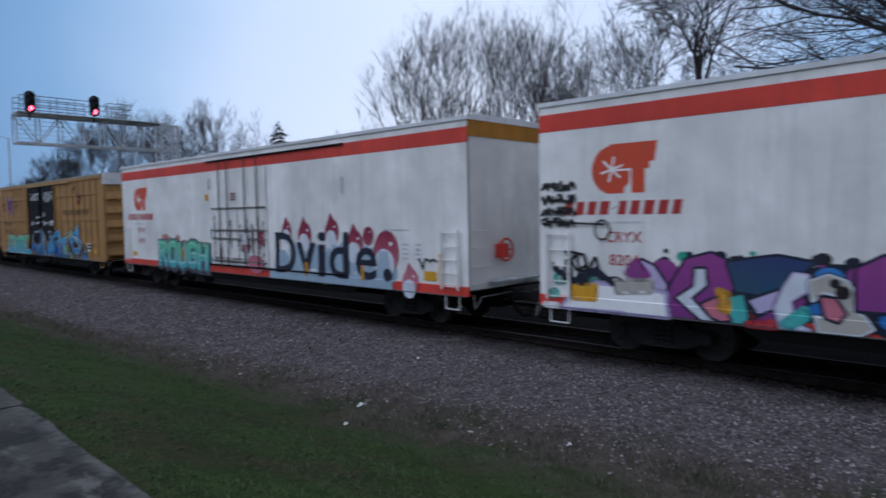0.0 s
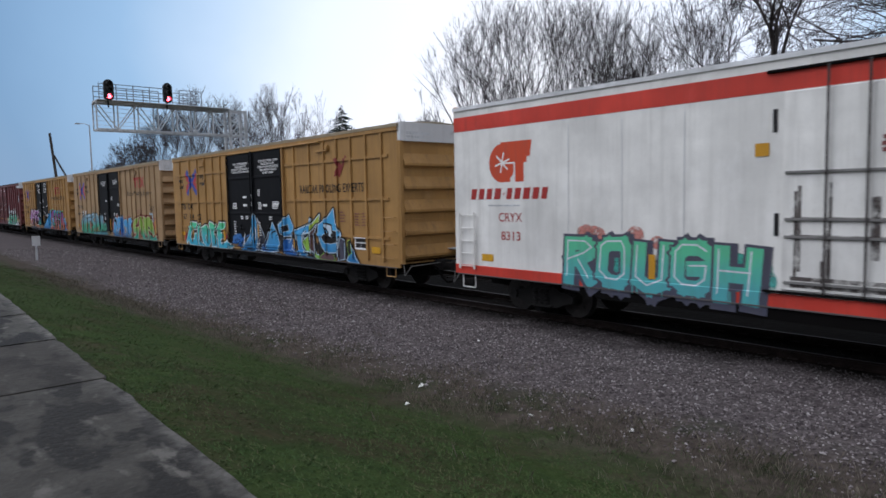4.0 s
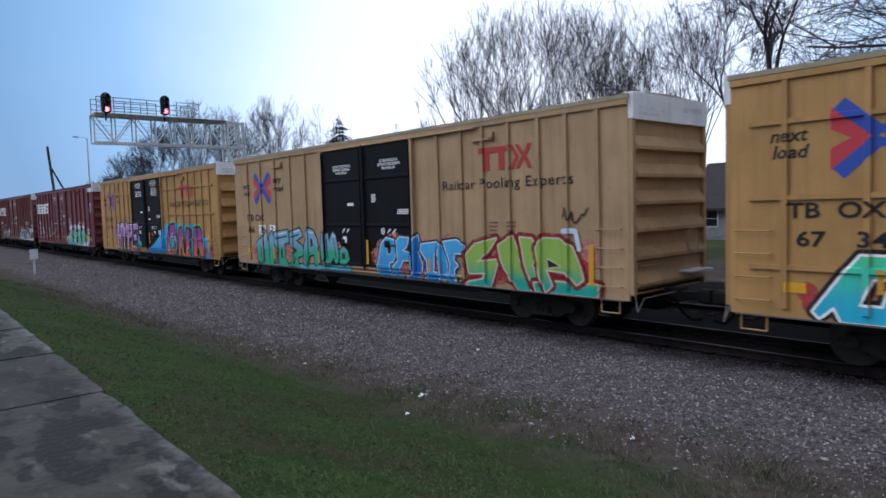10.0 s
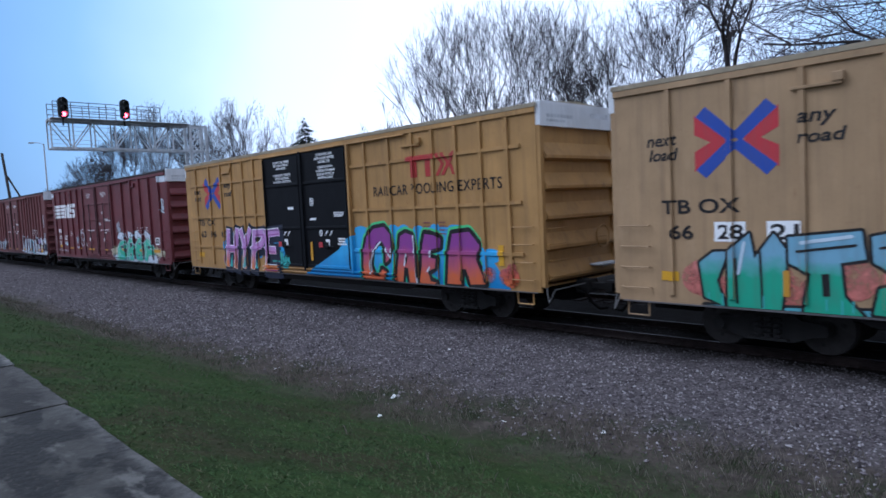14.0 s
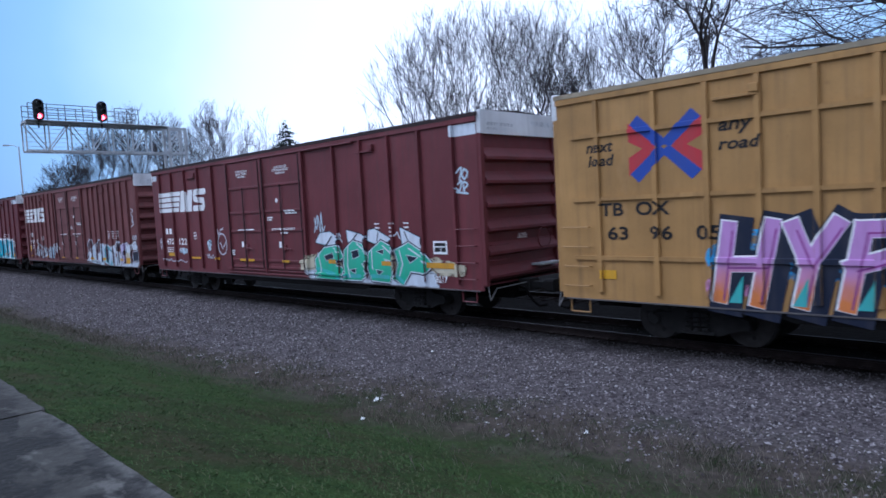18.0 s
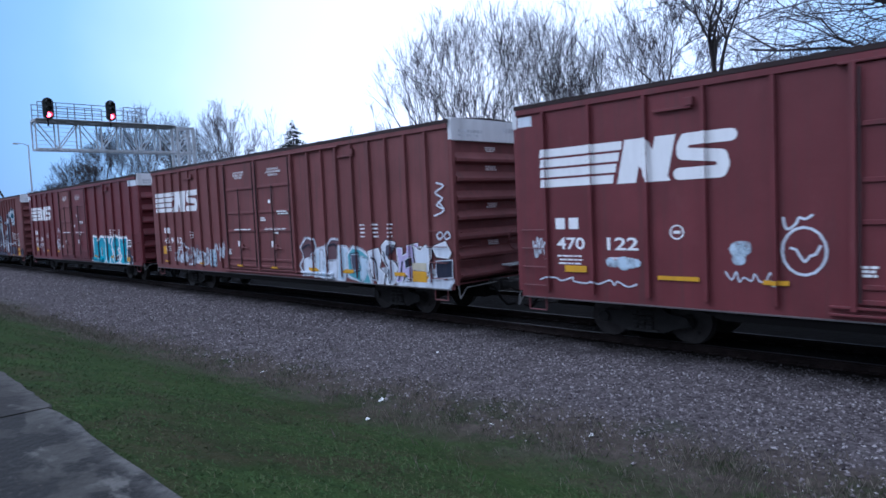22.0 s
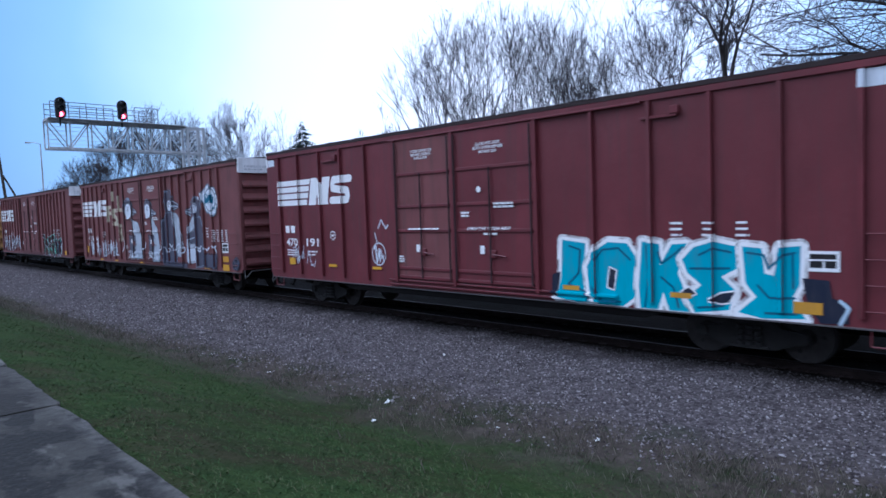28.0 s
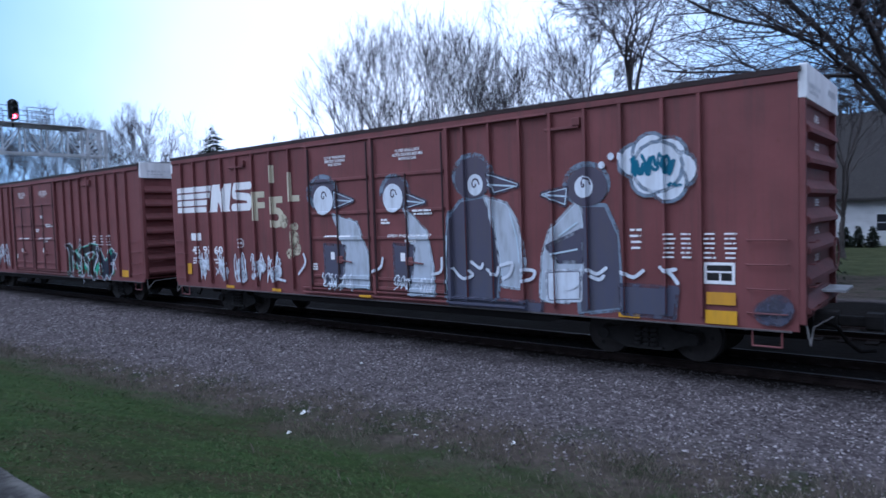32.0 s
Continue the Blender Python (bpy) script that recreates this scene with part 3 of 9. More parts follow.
def roof_mesh(length, over=0.05, rise=0.14, seams=14):
    m = Mesh()
    y0, y1, mid = -over, WIDTH + over, WIDTH / 2
    prof = [(y0, EAVE - 0.07), (y0, EAVE + 0.02), (0.25, EAVE + 0.07), (mid, EAVE + rise), (WIDTH - 0.25, EAVE + 0.07), (y1, EAVE + 0.02), (y1, EAVE - 0.07)]
    for (a, b), (c, d) in zip(prof, prof[1:]):
        m.face([(-0.04, a, b), (length + 0.04, a, b), (length + 0.04, c, d), (-0.04, c, d)])
    for x in (-0.04, length + 0.04):
        m.face([(x, a, b) for a, b in prof])
    m.face([(-0.04, y0, EAVE - 0.07), (-0.04, y1, EAVE - 0.07), (length + 0.04, y1, EAVE - 0.07), (length + 0.04, y0, EAVE - 0.07)])
    for i in range(seams):
        x = length * (i + 0.5) / seams
        for (a, b), (c, d) in zip(prof[2:4], prof[3:5]):
            m.face([(x - 0.04, a, b + 0.004), (x, a, b + 0.025), (x, c, d + 0.025), (x - 0.04, c, d + 0.004)])
            m.face([(x, a, b + 0.025), (x + 0.04, a, b + 0.004), (x + 0.04, c, d + 0.004), (x, c, d + 0.025)])
    return m


def underframe(car, length, deep, low=0.84):
    m = Mesh().box(0.1, length - 0.1, GAUGE_Y - 0.3, GAUGE_Y + 0.3, 0.50, 1.0)
    for i in range(9):
        x = 1.0 + (length - 2) * i / 8
        m.box(x - 0.07, x + 0.07, 0.1, WIDTH - 0.1, 0.82, 1.0)
    m.box(0.0, length, 0.02, WIDTH - 0.02, 0.99, 1.05)
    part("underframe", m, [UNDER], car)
    # brake gear hung between the trucks
    b = Mesh()
    b.tube((length * 0.42, 0.9, 0.72), (length * 0.42 + 1.0, 0.9, 0.72), 0.2, 0.2, 12)
    b.tube((length * 0.56, 0.8, 0.70), (length * 0.56 + 0.45, 0.8, 0.70), 0.14, 0.14, 10)
    b.box(length * 0.52, length * 0.52 + 0.25, 0.55, 0.8, 0.55, 0.9)
    b.rod([(3.5, 0.75, 0.62), (length - 3.5, 0.75, 0.62)], 0.018, 5)
    b.rod([(4.2, 1.2, 0.45), (length * 0.45, 1.1, 0.62)], 0.02, 5)
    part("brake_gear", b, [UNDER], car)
    # side sill, deeper between the trucks, with a flange along the foot of the side
    for y0, y1 in ((0.0, 0.06), (WIDTH - 0.06, WIDTH)):
        s = Mesh()
        s.slab([(4.1, low - 0.003), (4.6, 0.66), (length - 4.6, 0.66), (length - 4.1, low - 0.003)], y0, y1)
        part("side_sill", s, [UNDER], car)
    part("sill_flange", Mesh().box(0.1, length - 0.1, -0.035, 0.0, low - 0.02, low + 0.006), [FLANGE], car)


def stirrup(car, x, mat):
    part("stirrup_step", Mesh().rod([(x, 0.03, 0.98), (x, 0.03, 0.55), (x + 0.46, 0.03, 0.55), (x + 0.46, 0.03, 0.98)], 0.017, 5), [mat], car)


def boxcar(name, length, label, mat, door_mat, posts, bars, doors, post_w=0.09, post_h=0.055, ribs=5, end_cap=None, roof=None,
           door_style="plug", deep=True):
    car = thing(name, label, "boxcar", "freight cars of the train")
    relief = Side()
    dx0, dxm, dx1 = doors
    near = Mesh().box(0, length, 0, 0.05, 0.84, EAVE - 0.03)
    part("near_side", near, [mat], car)
    far = Mesh().box(0, length, WIDTH - 0.05, WIDTH, 0.95, EAVE - 0.03)
    for p in posts:
        far.box(p - post_w / 2, p + post_w / 2, WIDTH, WIDTH + post_h, 1.0, EAVE - 0.1)
    part("far_side", far, [mat], car)
    part("roof", roof_mesh(length), [roof or ROOFGREY], car)
    part("top_chord", Mesh().box(0, length, -0.045, 0.0, EAVE - 0.20, EAVE - 0.075, 0, 0.01), [mat], car)
    relief.add(0, length, EAVE - 0.20, EAVE - 0.075, 0.045)
    ribbed_end(car, length, 1, ribs, mat, end_cap)
    ribbed_end(car, 0.0, -1, ribs, mat, end_cap)
    underframe(car, length, deep)
    post = Mesh().slab([(-post_w / 2 - 0.01, 1.0), (post_w / 2 + 0.01, 1.0), (post_w / 2, EAVE - 0.20), (-post_w / 2, EAVE - 0.20)], -post_h, 0.0)
    pd = post.data("side_post", [mat])
    for p in posts:
        part("side_post", pd, None, car, at=pose(p, 0, 0))
        relief.add(p - post_w / 2, p + post_w / 2, 1.0, EAVE - 0.20, post_h)
    edges = sorted([0.30] + list(posts) + [dx0, dx1] + [length - 0.42])
    for z in bars:
        for a, b in zip(edges, edges[1:]):
            if a >= dx0 - 0.01 and b <= dx1 + 0.01 or b - a < 0.3:
                continue
            bm = Mesh().slab([(a + post_w / 2, z - 0.05), (b - post_w / 2, z - 0.05), (b - post_w / 2, z + 0.035), (a + post_w / 2, z + 0.035)], -post_h * 0.8, 0.0)
            part("side_bar", bm, [mat], car)
            relief.add(a + post_w / 2, b - post_w / 2, z - 0.05, z + 0.035, post_h * 0.8)
    # doors
    for i, (a, b) in enumerate(((dx0, dxm), (dxm, dx1))):
        d = Mesh().box(a + 0.03, b - 0.03, -0.05, 0.0, 1.12, EAVE - 0.24, 0, 0.012)
        leaf = part("door", d, [door_mat], car, "sliding plug door leaf with locking bars")
        relief.add(a + 0.03, b - 0.03, 1.12, EAVE - 0.24, 0.05)
        for z in ((3.88, 2.42, 1.16) if door_style == "black" else (3.95, 3.08, 2.42, 1.40, 1.16)):
            part("door_bar", Mesh().box(a + 0.08, b - 0.08, -0.085, -0.048, z - 0.04, z + 0.04, 0, 0.008), [door_mat], leaf)
            relief.add(a + 0.08, b - 0.08, z - 0.04, z + 0.04, 0.085)
        xs = (a + 0.10, b - 0.10) if door_style == "black" else (a + 0.10, (a + b) / 2 - 0.05, b - 0.12)
        for x in xs:
            zt = EAVE - 0.3 if x in (xs[0], xs[-1]) else 3.95
            part("lock_rod", Mesh().tube((x, -0.105, 1.15), (x, -0.105, zt), 0.022, 0.022, 6), [door_mat if door_style == "black" else RODDARK], leaf)
        lk = Mesh().box((a + b) / 2 - 0.12, (a + b) / 2 + 0.1, -0.11, -0.05, 1.75, 1.95, 0, 0.02)
        lk.rod([((a + b) / 2, -0.11, 1.85), ((a + b) / 2 + 0.45, -0.12, 1.80)], 0.02, 5)
        part("door_lock", lk, [door_mat], leaf)
    for x in (dx0, dxm, dx1):
        part("door_post", Mesh().slab([(x - 0.045, 1.0), (x + 0.045, 1.0), (x + 0.045, EAVE - 0.2), (x - 0.045, EAVE - 0.2)], -0.10, 0.0), [door_mat if x == dxm else mat], car)
        relief.add(x - 0.045, x + 0.045, 1.0, EAVE - 0.2, 0.10)
    for z in (1.05, 0.93):
        part("door_track", Mesh().box(dx0 - 0.35, dx1 + 2.0, -0.08, -0.0, z - 0.02, z + 0.025, 0, 0.008), [mat], car)
        relief.add(dx0 - 0.35, dx1 + 2.0, z - 0.02, z + 0.025, 0.08)
    for x in (3.35, length - 4.6):
        st = Mesh().box(x, x + 0.75, -0.07, 0.0, 4.56, 4.61, 0, 0.006)
        st.box(x + 0.62, x + 0.78, -0.09, 0.0, 4.61, 4.76, 0, 0.01)
        part("door_stop", st, [mat], car)
        relief.add(x, x + 0.75, 4.56, 4.61, 0.07)
    tr = Mesh().box(dx0 - 0.2, dx1 + 2.6, -0.095, -0.02, EAVE - 0.235, EAVE - 0.19, 0, 0.01)
    part("door_track", tr, [mat], car)
    # hand holds and steps at the corners
    iron = ladder_mesh(0.62, 0.0, 0.0, 1).data("grab_iron", [mat])
    for z in (1.12, 1.53, 1.94, 2.35):
        part("grab_iron", iron, None, car, at=pose(length - 0.78, 0, z))
        part("grab_iron", iron, None, car, at=pose(0.10, 0, z))
    stirrup(car, length - 0.72, mat)
    stirrup(car, 0.18, mat)
    for z in (1.2, 1.57, 1.94, 2.3):
        part("grab_iron", iron, None, car, at=pose(length + 0.12, 0.16, z, 0, 0, 90))
    pf = Mesh().box(length + 0.02, length + 0.42, WIDTH - 1.25, WIDTH - 0.3, 1.30, 1.34)
    part("crossover_platform", pf, [GALV], car)
    bw = Mesh()
    ring = [(0.28 * math.cos(2 * math.pi * i / 16), 0.28 * math.sin(2 * math.pi * i / 16)) for i in range(17)]
    bw.rod([(length + 0.22, WIDTH - 0.85 + a, 2.0 + b) for a, b in ring], 0.018, 5)
    bw.rod([(length + 0.22, WIDTH - 1.13, 2.0), (length + 0.22, WIDTH - 0.57, 2.0)], 0.014, 5)
    part("brake_wheel", bw, [mat], car)
    for x in (2.75, length - 2.75):
        add_truck(car, x)
    add_coupler(car, length, 1)
    add_coupler(car, 0.0, -1)
    relief.finish()
    CARS.append(car)
    return car, relief


def logo_mark(p, x, z, w, h, m, gapmat=None):
    """A block of slanted stripes that runs into two heavy letter-like shapes."""
    p.piece("logo")
    sw = w * 0.47
    for i in range(4):
        z0 = z + h * (0.02 + 0.255 * i)
        sl = h * 0.03
        p.poly(rect(x, z0, x + sw * (0.93 + 0.035 * i), z0 + h * 0.20, sl), m)
    nx = x + sw * 0.98
    a, b = nx, nx + w * 0.26
    t = w * 0.100
    s = h * 0.22
    p.poly([(a, z), (a + t, z), (a + t + s, z + h), (a + s, z + h)], m)
    p.poly([(a + s, z + h), (a + s + t * 1.1, z + h), (b - s * 0.15 + t * 0.2, z), (b - t * 0.9 - s * 0.15, z)], m)
    p.poly([(b - t - s * 0.1, z), (b - s * 0.1, z), (b + s * 0.9, z + h), (b + s * 0.9 - t, z + h)], m)
    c, d, r = b + w * 0.045, x + w, h * 0.132
    q = [(d - r * 0.2 + s * 0.3, z + h - r), (c + s * 0.9, z + h - r), (c + s * 0.55, z + h * 0.70), (c + s * 0.6, z + h * 0.56), (d - r * 1.2, z + h * 0.46),
         (d - r * 0.9, z + h * 0.28), (d - r * 1.4, z + r), (c + r * 0.3, z + r)]
    p.stroke(q, r, m)
    p.piece()
    p.next()


def cross_mark(p, x, z, w, h, a, b):
    """Narrow crossed bands in one colour, with a broader chevron of the other colour set into each side."""
    cx, cz = x + w / 2, z + h / 2
    for sx in (-1, 1):
        for sz in (-1, 1):
            p.piece("emblem_band")
            p.poly([(cx + sx * w * 0.50, cz + sz * h * 0.40), (cx + sx * w * 0.50, cz + sz * h * 0.12), (cx + sx * w * 0.20, cz - sz * h * 0.06), (cx + sx * w * 0.07, cz + sz * h * 0.04)], b)
    p.next()
    for sx in (-1, 1):
        for sz in (-1, 1):
            p.piece("emblem_band")
            p.poly([(cx + sx * w * 0.36, cz + sz * h * 0.50), (cx + sx * w * 0.48, cz + sz * h * 0.37), (cx + sx * w * 0.07, cz - sz * h * 0.02), (cx - sx * w * 0.05, cz + sz * h * 0.07)], a)
    p.piece()
    p.next()


def tee_mark(p, x, z, w, h, m):
    """Two heavy tee shapes with a joined top and a slanting cross."""
    t = h * 0.20
    p.piece("emblem")
    p.poly(rect(x, z + h - t * 1.2, x + w * 0.60, z + h), m)
    for c in (0.17, 0.46):
        p.poly(rect(x + w * (c - 0.055), z, x + w * (c + 0.055), z + h - t * 1.2), m)
    for dx in (0.0, 0.11):
        p.poly([(x + w * (0.61 + dx), z + h), (x + w * (0.68 + dx), z + h), (x + w * (0.80 + dx), z + h * 0.5), (x + w * (0.73 + dx), z + h * 0.5)], m)
        p.poly([(x + w * (0.61 + dx), z), (x + w * (0.68 + dx), z), (x + w * (0.80 + dx), z + h * 0.5), (x + w * (0.73 + dx), z + h * 0.5)], m)
    p.poly([(x + w * 0.95, z + h), (x + w * 1.03, z + h), (x + w * 0.93, z + h * 0.52), (x + w * 0.88, z + h * 0.56)], m)
    p.poly([(x + w * 0.95, z), (x + w * 1.03, z), (x + w * 0.93, z + h * 0.50), (x + w * 0.88, z + h * 0.46)], m)
    p.piece()
    p.next()


def placard(p, x, z, w, h):
    p.piece("placard")
    p.poly(rect(x, z, x + w, z + h), WHITE)
    p.next()
    p.poly(rect(x + 0.05, z + 0.06, x + w - 0.05, z + h - 0.05), INK)
    p.next()
    p.poly(rect(x + 0.05, z + h * 0.52, x + w - 0.05, z + h * 0.60), WHITE)
    p.poly(rect(x + w * 0.5, z + 0.06, x + w * 0.5 + 0.03, z + h * 0.5), WHITE)
    p.piece()
    p.next()


def stack(p, lines, x, z, w, h, m=WHITE):
    """Lines of capitals, centred, from z down to z less h."""
    n = len(lines)
    most = max(len(t) for t in lines)
    for k, t in enumerate(lines):
        lw = w * len(t) / most
        p.words(t, x + (w - lw) / 2, z - h * (k + 0.86) / n, lw, h * 0.74 / n, m, 0.0, 0.022)


def door_notices(p, doors, rng, m=WHITE, twin=0):
    a, b, c = doors
    if twin == 2:
        stack(p, ("CLOSE THIS DOOR BEFORE", "CLOSING MAIN DOOR", "CIERRE ESTA PUERTA ANTES DE", "CERRAR LA PUERTA PRINCIPAL"), a + 0.52, 4.52, 1.75, 0.45, m)
        stack(p, ("CLOSE AND LOCK BOTH DOORS", "BEFORE MOVING CAR", "CIERRE Y PONGA EL SEGURO EN", "AMBAS PUERTAS ANTES DE", "MOVER EL CARRO"), b + 0.56, 4.54, 1.72, 0.58, m)
    else:
        stack(p, ("CLOSE THIS DOOR", "BEFORE CLOSING", "MAIN DOOR"), a + 0.72, 4.72 if twin else 4.38, 1.05, 0.32, m)
        stack(p, ("CLOSE AND LOCK", "BOTH DOORS BEFORE", "MOVING CAR"), b + 0.85, 4.78 if twin else 4.42, 1.1, 0.34, m)
    if twin == 1:
        stack(p, ("CIERRE ESTA PUERTA", "ANTES DE CERRAR", "LA PUERTA PRINCIPAL"), a + 0.72, 4.28, 1.15, 0.33, m)
        stack(p, ("CIERRE Y PONGA", "EL SEGURO EN AMBAS", "PUERTAS ANTES DE", "MOVER EL CARRO"), b + 0.92, 4.38, 1.05, 0.44, m)
    p.poly(rect(a + 1.55, 3.04, a + 1.90, 3.13), m)
    p.bars(b + 0.45, 3.12, b + 0.70, 3.38, 4, m, rng)
    p.bars(b + 1.75, 2.74, b + 2.35, 2.90, 3, m, rng)
    if twin == 2:
        p.poly(rect(a + 1.55, 2.70, a + 1.92, 2.80), m)
        p.poly(rect(b + 0.92, 2.70, b + 1.27, 2.79), m)
        p.poly(rect(a + 2.38, 3.0, a + 2.44, 3.2), m)
        p.poly(rect(a + 2.38, 2.72, a + 2.44, 2.88), m)
        p.bars(a + 0.48, 2.60, a + 1.02, 2.86, 4, m, rng)
        p.bars(b + 0.47, 2.58, b + 0.82, 2.88, 5, m, rng)
        p.bars(b + 1.67, 2.60, b + 2.27, 2.90, 5, m, rng)
        for x in (a + 1.30, a + 1.75, b + 1.4):
            p.bars(x, 2.16, x + 0.28, 2.32, 2, m, rng)
    else:
        if twin:
            p.poly(rect(b + 0.43, 2.66, b + 0.78, 2.73), m)
        for x in (a + 1.20, b + 1.25):
            for d in (0.0, 0.26):
                p.stroke([(x + d, 2.16), (x + d + 0.10, 2.30), (x + d + 0.06, 2.22), (x + d + 0.17, 2.30)], 0.014, m)
            p.poly(rect(x + 0.02, 1.84, x + 0.24, 2.04), m)
        ring = [(b + 1.02 + 0.075 * math.cos(0.52 * i), 2.24 + 0.085 * math.sin(0.52 * i)) for i in range(13)]
        p.stroke(ring, 0.018, m)
        p.poly(rect(b + 1.0, 2.20, b + 1.04, 2.28), m)
        p.bars(b + 1.9, 1.85, b + 2.4, 2.1, 3, m, rng)
    p.next()


def sill_reflectors(p, length, zs=1.0, xs=None):
    for x in xs or (0.85, 3.4, 6.4, 9.3, 12.3, 15.2):
        p.piece("reflector")
        p.poly(rect(x, zs, x + 0.42, zs + 0.08), SAFETY)
    p.piece()
    p.next()


# ---- the train, car by car ----
CYAN = spray("spray_cyan", (0.05, 0.42, 0.60), (0.10, 0.60, 0.28), 1.1, 1.9)
TEAL = spray("spray_teal", (0.10, 0.42, 0.42), (0.05, 0.36, 0.24), 0.9, 2.2)
SEA = spray("spray_turquoise", (0.03, 0.40, 0.52), (0.04, 0.34, 0.46), 0.9, 2.2)
SKYB = spray("spray_sky_blue", (0.03, 0.19, 0.45), (0.08, 0.37, 0.70), 0.95, 1.65)
DEEPB = spray("spray_deep_blue", (0.03, 0.13, 0.42), (0.06, 0.25, 0.62), 0.9, 2.3)
LIME = spray("spray_lime", (0.22, 0.48, 0.05), (0.40, 0.52, 0.08), 0.9, 2.3)
GREEN = spray("spray_green", (0.04, 0.42, 0.26), (0.12, 0.55, 0.20), 0.9, 2.2)
MINT = spray("spray_mint", (0.05, 0.38, 0.22), (0.10, 0.50, 0.33), 0.9, 2.0)
PINK = spray("spray_pink", (0.55, 0.25, 0.42), (0.50, 0.28, 0.62), 1.2, 2.3)
LILAC = spray("spray_lilac", (0.62, 0.20, 0.05), (0.50, 0.26, 0.55), 1.1, 1.7)
EMBER = spray("spray_ember", (0.55, 0.12, 0.04), (0.24, 0.05, 0.26), 1.1, 1.9)
CORAL = spray("spray_coral", (0.50, 0.14, 0.11), (0.58, 0.24, 0.20), 0.9, 2.2)
SPRED = spray("spray_red", (0.46, 0.04, 0.05))
ROSE = spray("spray_rose", (0.50, 0.16, 0.22), (0.24, 0.018, 0.055), 1.3, 2.4)
VIOLET = spray("spray_violet", (0.17, 0.035, 0.20), (0.26, 0.05, 0.24), 0.9, 2.0)
PALE = spray("spray_pale_grey", (0.60, 0.65, 0.72), (0.68, 0.72, 0.78), 0.9, 2.3, wear=0.38)
ICE = spray("spray_ice_blue", (0.46, 0.58, 0.68), (0.54, 0.64, 0.72), 0.9, 2.2, wear=0.22)
CREAM = spray("spray_cream", (0.55, 0.50, 0.36))
NAVY = spray("spray_navy", (0.012, 0.016, 0.035))
SLATE = spray("spray_slate", (0.075, 0.078, 0.115), (0.085, 0.072, 0.100), 1.0, 4.0, wear=0.45)
DEEPSEA = spray("spray_deep_turquoise", (0.012, 0.12, 0.20))
GOLD = spray("spray_gold", (0.55, 0.28, 0.02))
LIMETEAL = spray("spray_lime_to_teal", (0.03, 0.33, 0.26), (0.27, 0.42, 0.07), 1.0, 1.5)
ICETEAL = spray("spray_ice_teal", (0.12, 0.36, 0.42))
TEALICE = spray("spray_teal_to_ice", (0.05, 0.34, 0.21), (0.20, 0.38, 0.50), 1.45, 1.75)
HAZE = spray("spray_haze_blue", (0.20, 0.25, 0.32), wear=0.5)
BELLY = spray("spray_belly_grey", (0.40, 0.45, 0.52), (0.46, 0.50, 0.56), 1.0, 2.5, wear=0.5)
SOOT = spray("thin_soot", (0.09, 0.075, 0.07))
MISTBLUE = spray("spray_mist_blue", (0.33, 0.43, 0.53), (0.40, 0.50, 0.60), 1.0, 2.2)
UMBER = spray("spray_umber", (0.12, 0.065, 0.075))
TEALGREEN = spray("spray_teal_to_green", (0.10, 0.40, 0.44), (0.12, 0.52, 0.30), 1.1, 1.8)
DARKTEAL = spray("spray_dark_teal", (0.02, 0.09, 0.13), (0.03, 0.05, 0.14), 1.2, 2.0)
BONE = spray("spray_bone_grey", (0.42, 0.40, 0.36))
LAVENDER = spray("spray_lavender", (0.44, 0.40, 0.62), (0.52, 0.44, 0.66), 0.9, 2.0)
DARKRED = spray("spray_dark_red", (0.20, 0.012, 0.02))
DUST = spray("spray_faint_rose", (0.20, 0.075, 0.07))

LEFT = {"a": -8.5, "b": -31.75, "c": -53.0, "d": -74.15, "e": -94.96, "f": -116.15, "g": -137.0, "h": -157.8, "i": -179.1, "j": -200.2, "k": -221.1}
PLACES = []


